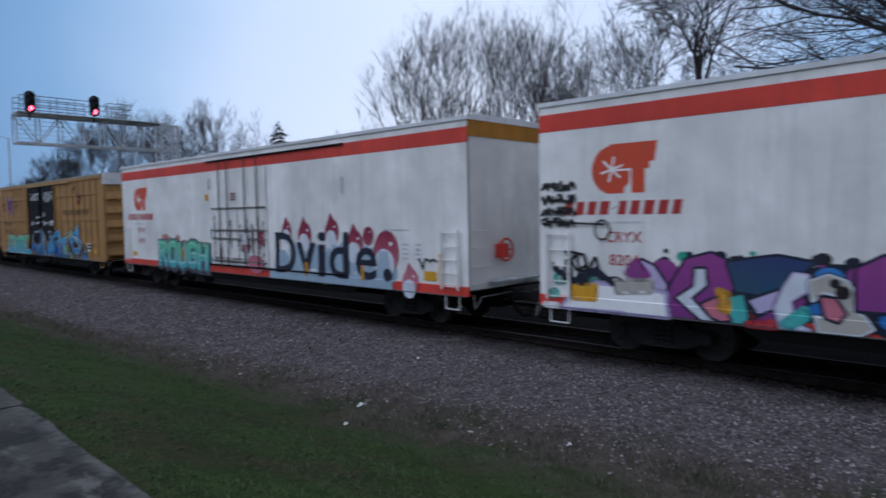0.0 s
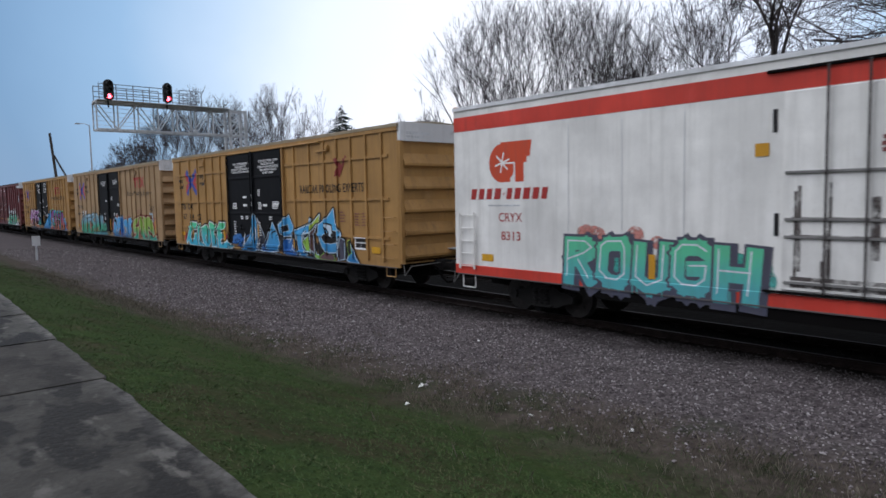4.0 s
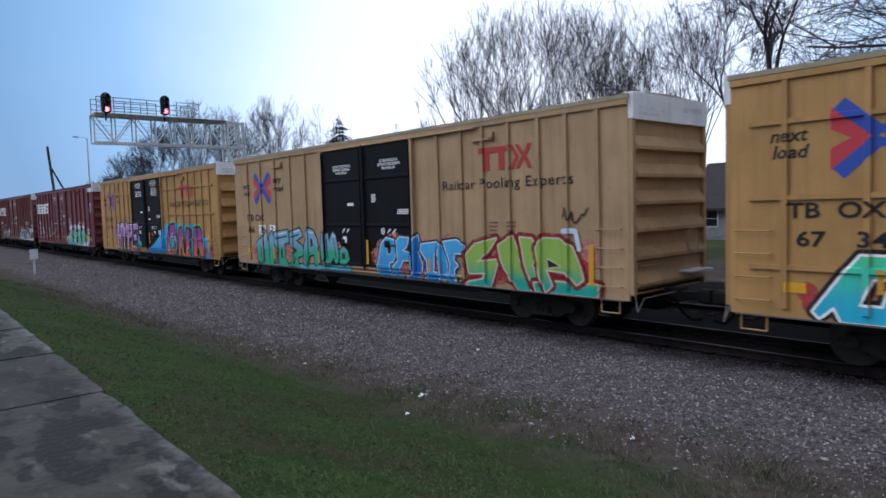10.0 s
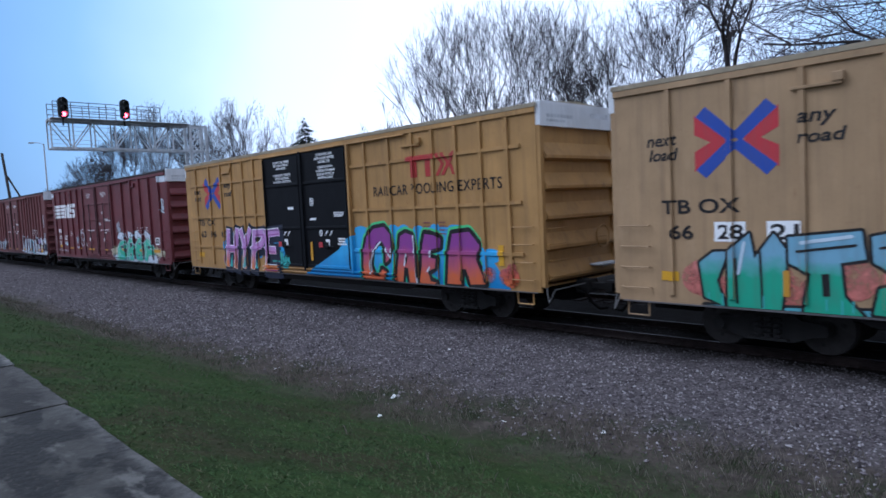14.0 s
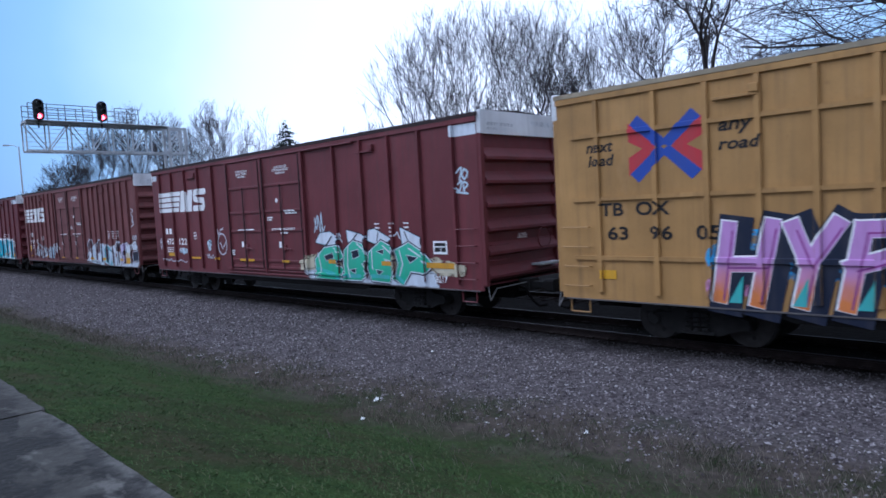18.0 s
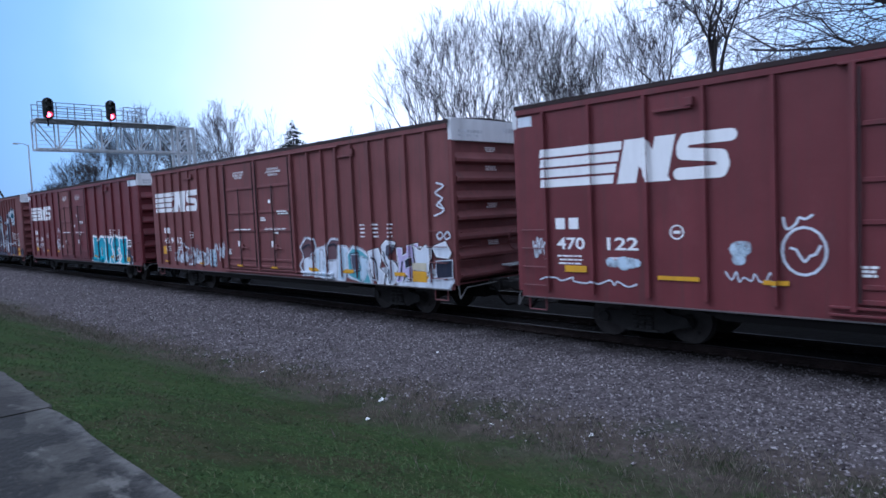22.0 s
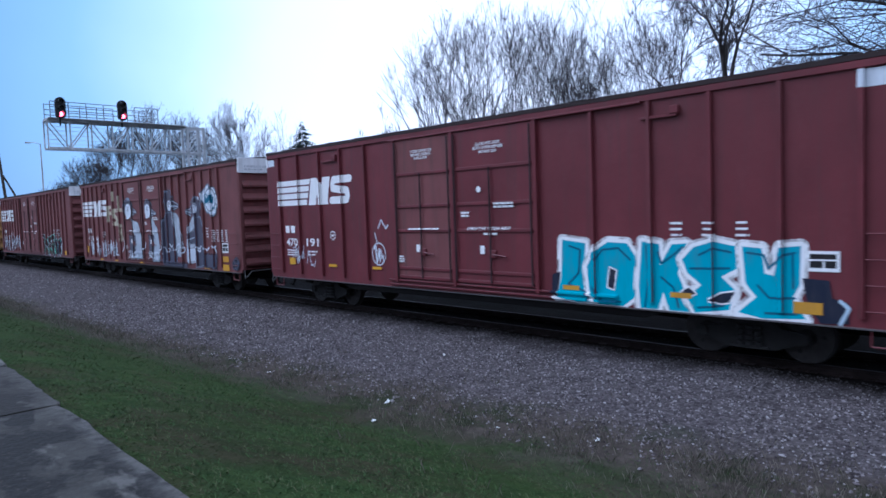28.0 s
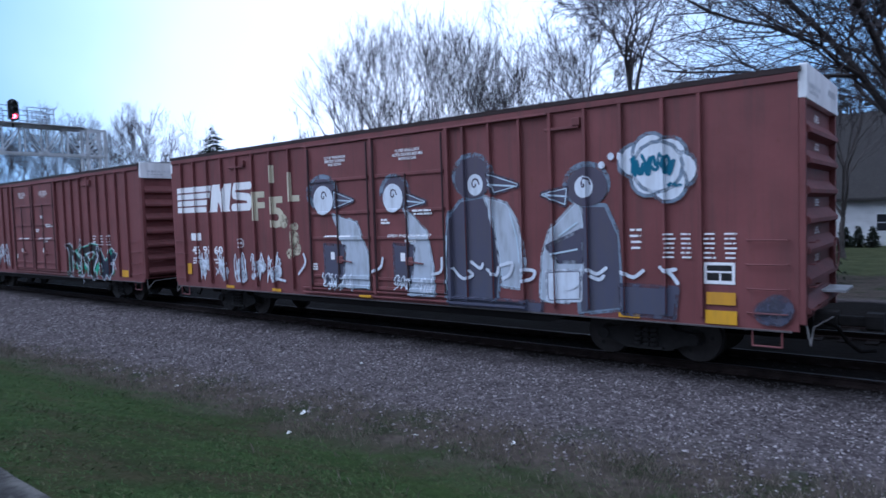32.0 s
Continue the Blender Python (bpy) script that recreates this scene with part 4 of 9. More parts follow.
def wildstyle(p, x0, z0, x1, z1, fills, rng, r=0.12, outline=INK, halo=None, shine=WHITE, n=None):
    """Interlocking angular pieces in several colours, too tangled to be read."""
    n = n or max(2, int((x1 - x0) / 1.15))
    w = (x1 - x0) / n
    h = z1 - z0
    groups = []
    for i in range(n):
        strokes = []
        for line in GLYPHS[rng.choice("1234567")].split("|"):
            strokes.append([(x0 + w * (i + 0.05 + 0.85 * int(q[0]) / 4) + rng.uniform(-0.08, 0.12) * w,
                             z0 + r + (h - 2 * r) * int(q[1]) / 6 + rng.uniform(-0.05, 0.05)) for q in line.split(",")])
        if rng.random() < 0.5:
            strokes[0] = flowing(strokes[0], 3)
        groups.append(strokes)
    if halo:
        for g in groups:
            for s in g:
                p.stroke(s, r + 0.15, halo)
        p.next()
    for i, g in enumerate(groups):
        f = fills[i * len(fills) // n]
        # pointed ends that reach over the neighbours
        spikes = []
        for s in g:
            for (ax, az), (bx, bz) in ((s[0], s[1]), (s[-1], s[-2])):
                l = math.hypot(ax - bx, az - bz) or 1
                ux, uz = (ax - bx) / l, (az - bz) / l
                k = rng.uniform(0.2, 0.5)
                tip = (ax + ux * k + rng.uniform(-0.1, 0.1), max(0.86, az + uz * k))
                spikes.append([(ax - uz * r * 1.5, az + ux * r * 1.5), (ax + uz * r * 1.5, az - ux * r * 1.5), tip])
        for s in g:
            p.stroke(s, r + 0.05, outline, False)
        for q in spikes:
            m = [sum(v[j] for v in q) / 3 for j in (0, 1)]
            p.poly([(m[0] + (v[0] - m[0]) * 1.25, m[1] + (v[1] - m[1]) * 1.2) for v in q], outline)
        p.off += 0.0003
        for s in g:
            p.stroke([(a - 0.012, b + 0.012) for a, b in s], r + 0.012, shine, False)
        p.off += 0.0003
        for s in g:
            p.stroke(s, r - 0.005, f, False)
        for q in spikes:
            p.poly(q, f)
        p.off += 0.0003
        other = fills[(i + 1) % len(fills)]
        for s in g:
            a, b = s[len(s) // 2]
            p.poly([(a - r * 0.7, b - 0.12), (a + r * 0.6, b - 0.05), (a + r * 0.2, b + 0.14)], other)
            p.stroke([(a + r * 0.7, b - 0.05), (a + r * 0.7 + rng.uniform(-0.2, 0.2), b - 0.4)], 0.018, outline)
            p.stroke([(a - r, b - 0.2), (a + r, b - 0.2 + rng.uniform(-0.05, 0.05))], 0.014, outline)
            p.poly(disc(a - r * 0.4, b + 0.2, 0.03, 0.06), shine)
        p.off += 0.0003
    p.next()


MIST = {}


def misty(m):
    """The same paint as thin overspray, broken up into specks."""
    if m in (INK, NAVY):
        return m
    if m not in MIST:
        k = m.copy()
        n, ln = k.node_tree.nodes, k.node_tree.links
        vec = coords(n, ln, shuffle=False)
        ln.new(noisy(n, ln, vec, 3.2, 9, 0.36, 0.58, 0.72), n["Principled BSDF"].inputs["Alpha"])
        MIST[m] = k
    return MIST[m]


def cloud(p, x0, z0, x1, z1, m, rng, n=14, r=(0.18, 0.4)):
    m = misty(m)
    for _ in range(n + n // 2):
        k = rng.uniform(*r)
        p.poly(disc(rng.uniform(x0 + k, max(x0 + k, x1 - k)), rng.uniform(min(z0 + k, z1 - k), max(z0 + k, z1 - k)), k, k * rng.uniform(0.7, 1.1)), m)
    p.next()


def scribble(p, x0, z0, x1, z1, m, rng, r=0.018, n=10, turns=1):
    if p.loose:
        p.piece("tag")
    for _ in range(turns):
        pts = [(x0 + (x1 - x0) * (i + rng.random()) / n, rng.uniform(z0, z1)) for i in range(n)]
        p.stroke(flowing(pts, 3), r, m)
    p.piece() if p.loose else None
    p.next()


def drips(p, x0, x1, z, m, rng, n=8):
    for _ in range(n):
        x = rng.uniform(x0, x1)
        p.poly(rect(x, max(0.86, z - rng.uniform(0.1, 0.5)), x + 0.025, z), m)


def data_lines(p, xs, z0, z1, m, rng, rows=5, w=0.28):
    for x in xs:
        p.bars(x, z0, x + w, z1, rows, m, rng, gap=0.9)


def yellow_marks(p, number, boxes, rng, slogan, mark, font_low, bright=True):
    cross_mark(p, 1.66, 3.20, 1.48, 1.30, BLUE if bright else DUST, SPRED if bright else DUST)
    p.words("next", 0.70, 3.86, 0.62, 0.20, INK, 0.2, 0.022)
    p.words("load", 0.74, 3.58, 0.60, 0.23, INK, 0.2, 0.022)
    p.words("any", 3.42, 3.94, 0.60, 0.24, INK, 0.2, 0.022)
    p.words("road", 3.42, 3.68, 0.74, 0.22, INK, 0.2, 0.022)
    p.words("TB OX" if boxes else "TB  OX", 0.98, 2.56, 1.50, 0.27, INK, 0.0, 0.022)
    if boxes:
        for x in (2.00, 2.92):
            p.poly(rect(x, 2.04, x + 0.56, 2.40), WHITE)
        p.next()
    a, b, c = number
    for k, t in enumerate((a, b, c)):
        p.words(t, 1.14 + k * 0.92, 2.08, 0.46, 0.27, INK, 0.0, 0.022)
    x0, x1, z, h = slogan
    p.words("Railcar Pooling Experts" if font_low else "RAILCAR POOLING EXPERTS", x0, z, x1 - x0, h, INK, 0.0, 0.004, 1.08)
    if mark:
        tee_mark(p, *mark, MARKRED)
    p.poly(rect(0.95, 1.28, 1.30, 1.46), SAFETY)
    data_lines(p, (14.9, 15.5), 2.15, 2.55, DUST, rng, 4, 0.35)
    p.next()


def place_car(car, key):
    PLACES.append((car, LEFT[key]))


def grid_posts():
    return [0.95, 2.2, 3.2, 4.1, 5.0, 5.85, 12.5, 13.6, 14.6, 15.4, 16.25, 17.1, 17.95]


YDOORS = (6.62, 9.08, 11.72)


def cyan_letters(g):
    g.shape([(1.42, 0.99), (1.82, 1.57), (2.12, 1.95), (2.84, 1.93), (2.78, 1.64), (2.28, 1.59), (2.09, 1.14), (2.44, 1.13), (2.51, 1.4), (2.91, 1.42), (3.2, 0.86), (2.83, 0.86), (1.85, 0.86), (1.73, 1.1), (1.51, 0.9)], CYAN, INK, WHITE, 0.12, 0.045)
    g.shape([(2.91, 1.65), (3.29, 1.9), (3.21, 1.2), (3.28, 1.01), (3.74, 0.99), (4.05, 0.86), (3.56, 0.86), (3.02, 0.86), (2.91, 1.18)], CYAN, INK, WHITE, 0.12, 0.045)
    g.shape([(3.42, 1.68), (3.78, 1.81), (4.12, 1.84), (4.44, 1.6), (4.49, 1.11), (4.25, 0.86), (3.84, 0.86), (3.57, 1.04), (3.44, 1.29)], CYAN, INK, WHITE, 0.12, 0.045)
    g.shape([(3.88, 1.35), (4.1, 1.36), (4.1, 1.11), (3.88, 1.06)], INK, None, WHITE)
    g.shape([(4.32, 1.91), (4.41, 1.99), (5.12, 1.87), (5.09, 1.64), (4.97, 1.57), (5.18, 1.11), (5.29, 0.86), (4.94, 0.91), (4.63, 0.88), (4.54, 1.3), (4.5, 1.6)], CYAN, INK, WHITE, 0.12, 0.045)
    g.shape([(4.6, 1.67), (4.79, 1.65), (4.7, 1.54)], INK, None, None)
    g.shape([(4.74, 1.27), (4.97, 1.3), (4.97, 1.15)], INK, None, None)
    g.shape([(5.35, 1.77), (5.52, 1.98), (6.15, 1.97), (6.08, 1.69), (5.74, 1.7), (5.63, 1.52), (6.01, 1.52), (5.93, 1.29), (5.58, 1.26), (5.63, 1.03), (6.11, 1.11), (6.32, 1.21), (6.61, 1.21), (6.64, 0.86), (5.38, 0.86), (5.29, 1.12), (5.26, 1.47)], CYAN, INK, WHITE, 0.12, 0.045)
    g.shape([(6.42, 1.44), (6.54, 1.53), (6.49, 1.22), (6.99, 0.95), (6.64, 0.89)], CYAN, INK, WHITE, 0.12, 0.045)
    g.next()


def blue_tangle(g):
    g.shape([(7.8, 0.86), (11.18, 0.86), (11.26, 0.86), (7.9, 0.86)], DEEPB, INK, ICE, 0.09, 0.036)
    g.shape([(7.86, 0.86), (8.69, 1.47), (9.17, 2.44), (9.41, 1.89), (9.32, 0.94), (8.83, 0.86)], SKYB, INK, ICE, 0.09, 0.036)
    g.shape([(9.42, 2.2), (10.0, 1.52), (9.88, 0.97), (9.47, 0.95)], NAVY, INK, ICE, 0.09, 0.036)
    g.shape([(9.68, 0.96), (10.29, 1.53), (10.44, 1.76), (10.57, 1.32), (10.27, 0.92)], DEEPB, INK, ICE, 0.09, 0.036)
    g.shape([(10.18, 1.14), (10.73, 2.06), (11.12, 1.63), (11.28, 1.28), (11.1, 0.98), (10.27, 0.92)], SKYB, INK, ICE, 0.09, 0.036)
    g.shape([(11.22, 1.99), (11.98, 2.35), (12.29, 1.94), (12.16, 1.6), (11.63, 1.58), (11.3, 1.71)], SKYB, INK, ICE, 0.09, 0.036)
    g.shape([(11.43, 1.89), (11.89, 2.01), (11.97, 1.8), (11.55, 1.72)], INK, None, ICE)
    g.shape([(11.63, 1.44), (12.27, 1.47), (12.34, 1.13), (12.71, 0.86), (13.7, 0.86), (13.29, 0.86), (12.26, 0.86), (11.69, 0.88)], DEEPB, INK, ICE, 0.09, 0.036)
    g.shape([(12.95, 1.43), (13.45, 1.65), (13.54, 1.08), (13.23, 1.11)], LIME, INK, ICE, 0.09, 0.036)
    g.shape([(12.51, 1.82), (13.45, 2.03), (13.63, 2.25), (13.59, 2.03), (13.31, 1.71), (12.88, 1.66), (12.94, 1.17), (13.43, 0.88), (13.7, 0.86), (13.15, 0.86), (12.72, 1.02), (12.58, 1.48)], SKYB, INK, ICE, 0.09, 0.036)
    g.shape([(13.52, 1.97), (14.21, 2.41), (14.14, 2.1), (13.85, 1.79), (13.74, 1.22), (13.97, 0.99), (14.53, 0.91), (13.96, 0.86), (13.57, 1.08), (13.48, 1.52)], LIME, INK, ICE, 0.09, 0.036)
    g.shape([(13.62, 1.78), (13.98, 2.04), (13.75, 1.66), (13.8, 1.04), (13.54, 1.21)], UMBER, INK, ICE, 0.09, 0.036)
    g.shape([(14.16, 0.94), (14.59, 1.1), (15.08, 1.02), (15.16, 0.86), (14.22, 0.86)], UMBER, INK, LIME, 0.06, 0.03)
    g.shape([(14.11, 2.04), (14.72, 2.29), (15.12, 2.6), (15.2, 2.12), (15.58, 1.73), (15.44, 1.33), (15.22, 1.14), (14.77, 1.11), (14.35, 1.26), (14.1, 1.68)], SKYB, INK, ICE, 0.09, 0.036)
    g.shape([(14.29, 1.62), (14.95, 1.88), (15.34, 1.84), (15.39, 1.5), (14.94, 1.42), (14.47, 1.45)], INK, None, ICE)
    g.shape([(14.6, 2.05), (14.95, 2.0), (14.97, 1.65), (14.78, 1.88)], ICE, INK, ICE, 0.09, 0.036)
    g.shape([(15.5, 1.62), (15.76, 1.57), (15.76, 0.96), (15.38, 0.86)], SLATE, INK, ICE, 0.09, 0.036)
    g.shape([(15.91, 0.92), (16.21, 1.22), (16.16, 1.54), (16.4, 1.02), (16.59, 0.86), (16.11, 0.86)], SKYB, INK, ICE, 0.09, 0.036)
    g.shape([(15.96, 1.53), (16.16, 1.59), (16.26, 1.17), (16.01, 1.09)], INK, None, LIME)
    g.next()


def blue_letters(g):
    g.shape([(10.13, 1.25), (10.35, 1.88), (10.6, 2.03), (10.99, 1.96), (11.09, 1.65), (10.89, 1.33), (10.69, 1.29), (10.85, 0.86), (10.3, 0.86), (10.19, 0.9)], SKYB, NAVY, ICE, 0.09, 0.04)
    g.shape([(10.63, 1.76), (10.83, 1.8), (10.83, 1.58), (10.66, 1.54)], NAVY, None, ICE)
    g.shape([(11.09, 1.93), (11.25, 2.06), (11.68, 2.04), (11.56, 1.79), (11.37, 1.67), (11.74, 1.59), (11.68, 1.41), (11.37, 1.39), (11.24, 1.11), (11.3, 0.86), (10.98, 0.86), (10.95, 1.21), (11.15, 1.35)], SKYB, NAVY, ICE, 0.09, 0.04)
    g.shape([(11.8, 1.86), (12.04, 2.13), (12.15, 1.87), (12.03, 1.64), (12.23, 1.3), (12.14, 0.86), (11.73, 0.86), (11.55, 0.86), (11.85, 1.03), (11.74, 1.26)], DEEPB, NAVY, ICE, 0.09, 0.04)
    g.shape([(12.15, 1.7), (12.2, 1.87), (12.96, 1.95), (12.9, 1.73), (12.75, 1.61), (12.69, 1.1), (13.01, 1.07), (13.01, 0.86), (12.48, 0.86), (12.43, 1.42)], SKYB, NAVY, ICE, 0.09, 0.04)
    g.shape([(12.96, 1.92), (13.21, 1.74), (13.31, 1.26), (13.21, 0.87), (13.06, 0.91), (13.01, 1.35), (12.88, 1.62)], SKYB, NAVY, ICE, 0.09, 0.04)
    g.shape([(13.16, 1.96), (13.69, 2.02), (14.0, 1.88), (13.96, 1.67), (13.62, 1.68), (13.55, 1.49), (13.73, 1.34), (13.57, 1.23), (13.57, 1.01), (13.78, 0.87), (13.36, 0.89), (13.43, 1.38)], SKYB, NAVY, ICE, 0.09, 0.04)
    g.next()


def lime_letters(g):
    g.shape([(14.06, 1.64), (14.41, 1.93), (15.18, 2.09), (14.89, 1.77), (14.44, 1.46), (15.25, 1.56), (14.95, 0.86), (14.04, 0.86), (14.16, 0.93), (14.74, 1.04), (14.81, 1.21), (14.17, 1.17)], LIMETEAL, DARKRED, CREAM, 0.09, 0.042)
    g.shape([(15.25, 1.92), (15.73, 2.15), (15.98, 1.69), (15.92, 1.6), (16.32, 1.04), (16.29, 0.86), (15.91, 0.86), (15.45, 1.35), (15.32, 1.6)], LIMETEAL, DARKRED, CREAM, 0.09, 0.042)
    g.shape([(15.99, 2.13), (16.36, 2.1), (16.48, 1.83), (16.36, 1.47), (16.54, 1.06), (16.35, 1.01), (16.14, 1.45)], LIMETEAL, DARKRED, CREAM, 0.09, 0.042)
    g.shape([(16.41, 1.05), (16.95, 1.12), (18.28, 1.12), (18.21, 0.86), (17.5, 0.86), (16.47, 0.86)], LIMETEAL, DARKRED, CREAM, 0.09, 0.042)
    g.shape([(16.48, 1.89), (16.72, 2.12), (17.17, 2.11), (17.55, 1.93), (17.76, 1.49), (17.84, 1.22), (17.66, 1.1), (17.39, 1.36), (16.77, 1.4), (16.95, 1.03), (16.77, 0.86), (16.6, 1.3)], LIMETEAL, DARKRED, CREAM, 0.09, 0.042)
    g.shape([(16.83, 1.64), (17.2, 1.49), (16.86, 1.44)], INK, None, CREAM)
    g.next()


def teal_letters(g):
    g.shape([(1.79, 0.86), (8.58, 1.09), (8.66, 0.86), (4.77, 0.86), (2.72, 0.86)], ICETEAL, INK, None, 0.05, 0.025)
    g.shape([(1.71, 1.65), (1.97, 1.85), (2.24, 1.86), (2.03, 1.32), (2.17, 0.86), (1.8, 1.01)], TEALICE, INK, None, 0.05, 0.025)
    g.shape([(2.24, 1.86), (2.62, 2.19), (2.7, 1.74), (3.03, 2.19), (3.25, 1.87), (3.14, 0.86), (2.23, 0.86)], TEALICE, INK, None, 0.05, 0.025)
    g.shape([(3.26, 2.12), (4.35, 2.22), (4.41, 1.77), (4.05, 1.7), (4.1, 1.16), (4.37, 0.86), (3.5, 0.86), (3.61, 1.51), (3.27, 1.68)], TEALICE, INK, None, 0.05, 0.025)
    g.shape([(4.49, 2.13), (5.27, 2.3), (5.45, 2.02), (4.94, 1.84), (5.44, 1.63), (5.49, 1.35), (5.05, 1.21), (5.1, 0.86), (4.51, 0.9), (4.59, 1.31), (4.99, 1.44), (4.51, 1.72)], TEALICE, INK, None, 0.05, 0.025)
    g.shape([(5.56, 1.74), (5.87, 2.3), (6.22, 2.22), (6.43, 1.92), (6.63, 1.11), (6.3, 0.98), (6.2, 1.38), (5.91, 1.31), (5.72, 0.94), (5.42, 1.03)], TEALICE, INK, None, 0.05, 0.025)
    g.shape([(6.73, 2.14), (6.97, 2.16), (7.01, 1.52), (7.1, 1.3), (6.74, 1.07), (6.67, 1.51)], TEALICE, INK, None, 0.05, 0.025)
    g.shape([(7.04, 2.09), (7.27, 2.14), (7.31, 1.84), (7.56, 2.19), (7.75, 2.09), (7.92, 1.36), (7.83, 1.09), (7.55, 1.32), (7.4, 1.06), (7.12, 1.1)], TEALICE, INK, None, 0.05, 0.025)
    g.shape([(7.97, 1.56), (8.2, 1.71), (8.45, 1.58), (8.55, 1.3), (8.32, 1.08), (8.01, 1.16)], TEALICE, INK, None, 0.05, 0.025)
    g.shape([(5.99, 1.92), (6.11, 1.94), (6.17, 1.68), (5.99, 1.63)], INK, None, None, 0.05, 0.025)
    g.shape([(8.1, 1.47), (8.28, 1.5), (8.31, 1.31), (8.13, 1.28)], INK, None, None, 0.05, 0.025)
    g.shape([(4.8, 1.57), (5.06, 1.49), (4.77, 1.43)], INK, None, None, 0.05, 0.025)
    g.shape([(3.77, 1.51), (3.89, 1.52), (3.9, 1.15), (3.79, 1.14)], INK, None, None, 0.05, 0.025)
    for q in ([(2.37, 1.73), (2.4, 0.94)], [(2.8, 1.87), (2.83, 0.9)], [(3.4, 1.88), (4.27, 1.99)], [(4.61, 1.95), (5.2, 2.07)], [(4.72, 0.96), (4.92, 1.2)], [(5.7, 1.58), (5.61, 1.13)], [(6.48, 1.61), (6.53, 1.16)], [(6.83, 1.98), (6.85, 1.26)], [(7.16, 1.94), (7.22, 1.23)], [(7.62, 1.94), (7.75, 1.31)]):
        g.stroke(q, 0.022, INK)
    for q in ([(2.53, 2.02), (2.42, 1.47)], [(3.48, 2.03), (4.21, 2.13)], [(4.82, 2.15), (5.23, 2.22)], [(5.91, 2.16), (6.16, 2.13)], [(6.79, 2.05), (6.93, 2.08)], [(7.56, 2.09), (7.7, 2.02)]):
        g.stroke(q, 0.03, ICE)
    g.next()


def green_letters(g):
    g.shape([(11.7, 0.86), (12.11, 1.04), (17.25, 1.2), (17.34, 0.89), (16.04, 0.86), (15.67, 0.86), (12.89, 0.86)], PALE, None, None, 0.05, 0.028)
    g.shape([(11.27, 1.39), (11.94, 1.58), (12.35, 1.49), (11.87, 1.23), (11.3, 1.22)], CREAM, None, None, 0.05, 0.028)
    g.shape([(16.94, 1.55), (17.78, 1.48), (18.31, 1.38), (18.25, 1.25), (17.39, 1.24)], CREAM, None, None, 0.05, 0.028)
    g.shape([(12.09, 2.04), (12.98, 1.9), (13.23, 2.13), (12.82, 2.32), (12.32, 2.29)], PALE, NAVY, ICE, 0.05, 0.025)
    g.shape([(13.68, 2.36), (14.55, 2.19), (14.28, 1.98), (13.71, 2.06)], PALE, NAVY, ICE, 0.05, 0.025)
    g.shape([(14.68, 2.35), (14.95, 2.39), (15.57, 2.12), (15.2, 1.95), (14.63, 2.09)], PALE, NAVY, ICE, 0.05, 0.025)
    g.shape([(16.04, 2.4), (16.83, 2.11), (16.8, 1.86), (16.11, 1.93)], PALE, NAVY, ICE, 0.05, 0.025)
    g.shape([(11.98, 1.48), (12.48, 1.85), (13.22, 1.93), (13.42, 1.58), (13.02, 1.39), (13.39, 1.23), (13.26, 0.91), (12.1, 0.92), (12.01, 1.18)], MINT, NAVY, PALE, 0.06, 0.03)
    g.shape([(13.51, 1.79), (13.93, 2.06), (14.45, 1.95), (14.59, 1.53), (14.27, 1.39), (14.53, 1.13), (14.24, 0.92), (13.48, 0.92), (13.44, 1.37)], MINT, NAVY, PALE, 0.06, 0.03)
    g.shape([(14.64, 1.73), (15.2, 2.06), (15.69, 1.87), (15.59, 1.52), (15.28, 1.57), (15.66, 1.3), (15.48, 0.91), (14.72, 0.94), (14.57, 1.27)], MINT, NAVY, PALE, 0.06, 0.03)
    g.shape([(15.76, 1.8), (16.34, 2.01), (16.88, 1.75), (17.23, 1.44), (16.92, 1.22), (16.37, 1.25), (16.05, 0.86), (15.72, 1.02), (15.89, 1.43)], MINT, NAVY, PALE, 0.06, 0.03)
    g.shape([(12.48, 1.61), (12.89, 1.7), (12.96, 1.56), (12.55, 1.46)], NAVY, None, PALE, 0, 0.016)
    g.shape([(13.84, 1.76), (14.16, 1.82), (14.19, 1.63), (13.89, 1.54)], NAVY, None, PALE, 0, 0.016)
    g.shape([(15.01, 1.77), (15.3, 1.83), (15.26, 1.7)], NAVY, None, PALE, 0, 0.016)
    g.shape([(16.23, 1.68), (16.65, 1.62), (16.36, 1.47)], NAVY, None, PALE, 0, 0.016)
    g.shape([(13.73, 1.21), (14.02, 1.25), (13.97, 1.11)], NAVY, None, PALE, 0, 0.016)
    g.shape([(14.94, 1.25), (15.23, 1.21), (15.03, 1.1)], NAVY, None, PALE, 0, 0.016)
    g.stroke([(12.04, 1.22), (12.92, 1.07), (13.26, 0.94)], 0.05, TEAL)
    g.stroke([(13.53, 1.02), (14.21, 1.05)], 0.05, TEAL)
    g.stroke([(14.73, 1.07), (15.46, 1.06)], 0.05, TEAL)
    g.stroke([(15.81, 1.12), (16.06, 0.94)], 0.05, TEAL)
    g.stroke([(12.16, 1.7), (12.29, 1.19), (12.2, 0.93)], 0.022, PALE)
    g.stroke([(13.7, 1.93), (13.63, 1.37), (13.71, 0.99)], 0.022, PALE)
    g.stroke([(14.78, 1.8), (14.78, 1.27)], 0.022, PALE)
    g.stroke([(15.96, 1.81), (16.07, 1.44), (15.92, 1.12)], 0.022, PALE)
    g.stroke([(16.33, 1.87), (16.74, 1.67), (17.0, 1.46)], 0.022, PALE)
    g.stroke([(14.11, 1.99), (14.47, 1.77)], 0.022, PALE)
    g.stroke([(15.27, 1.93), (15.58, 1.73)], 0.022, PALE)
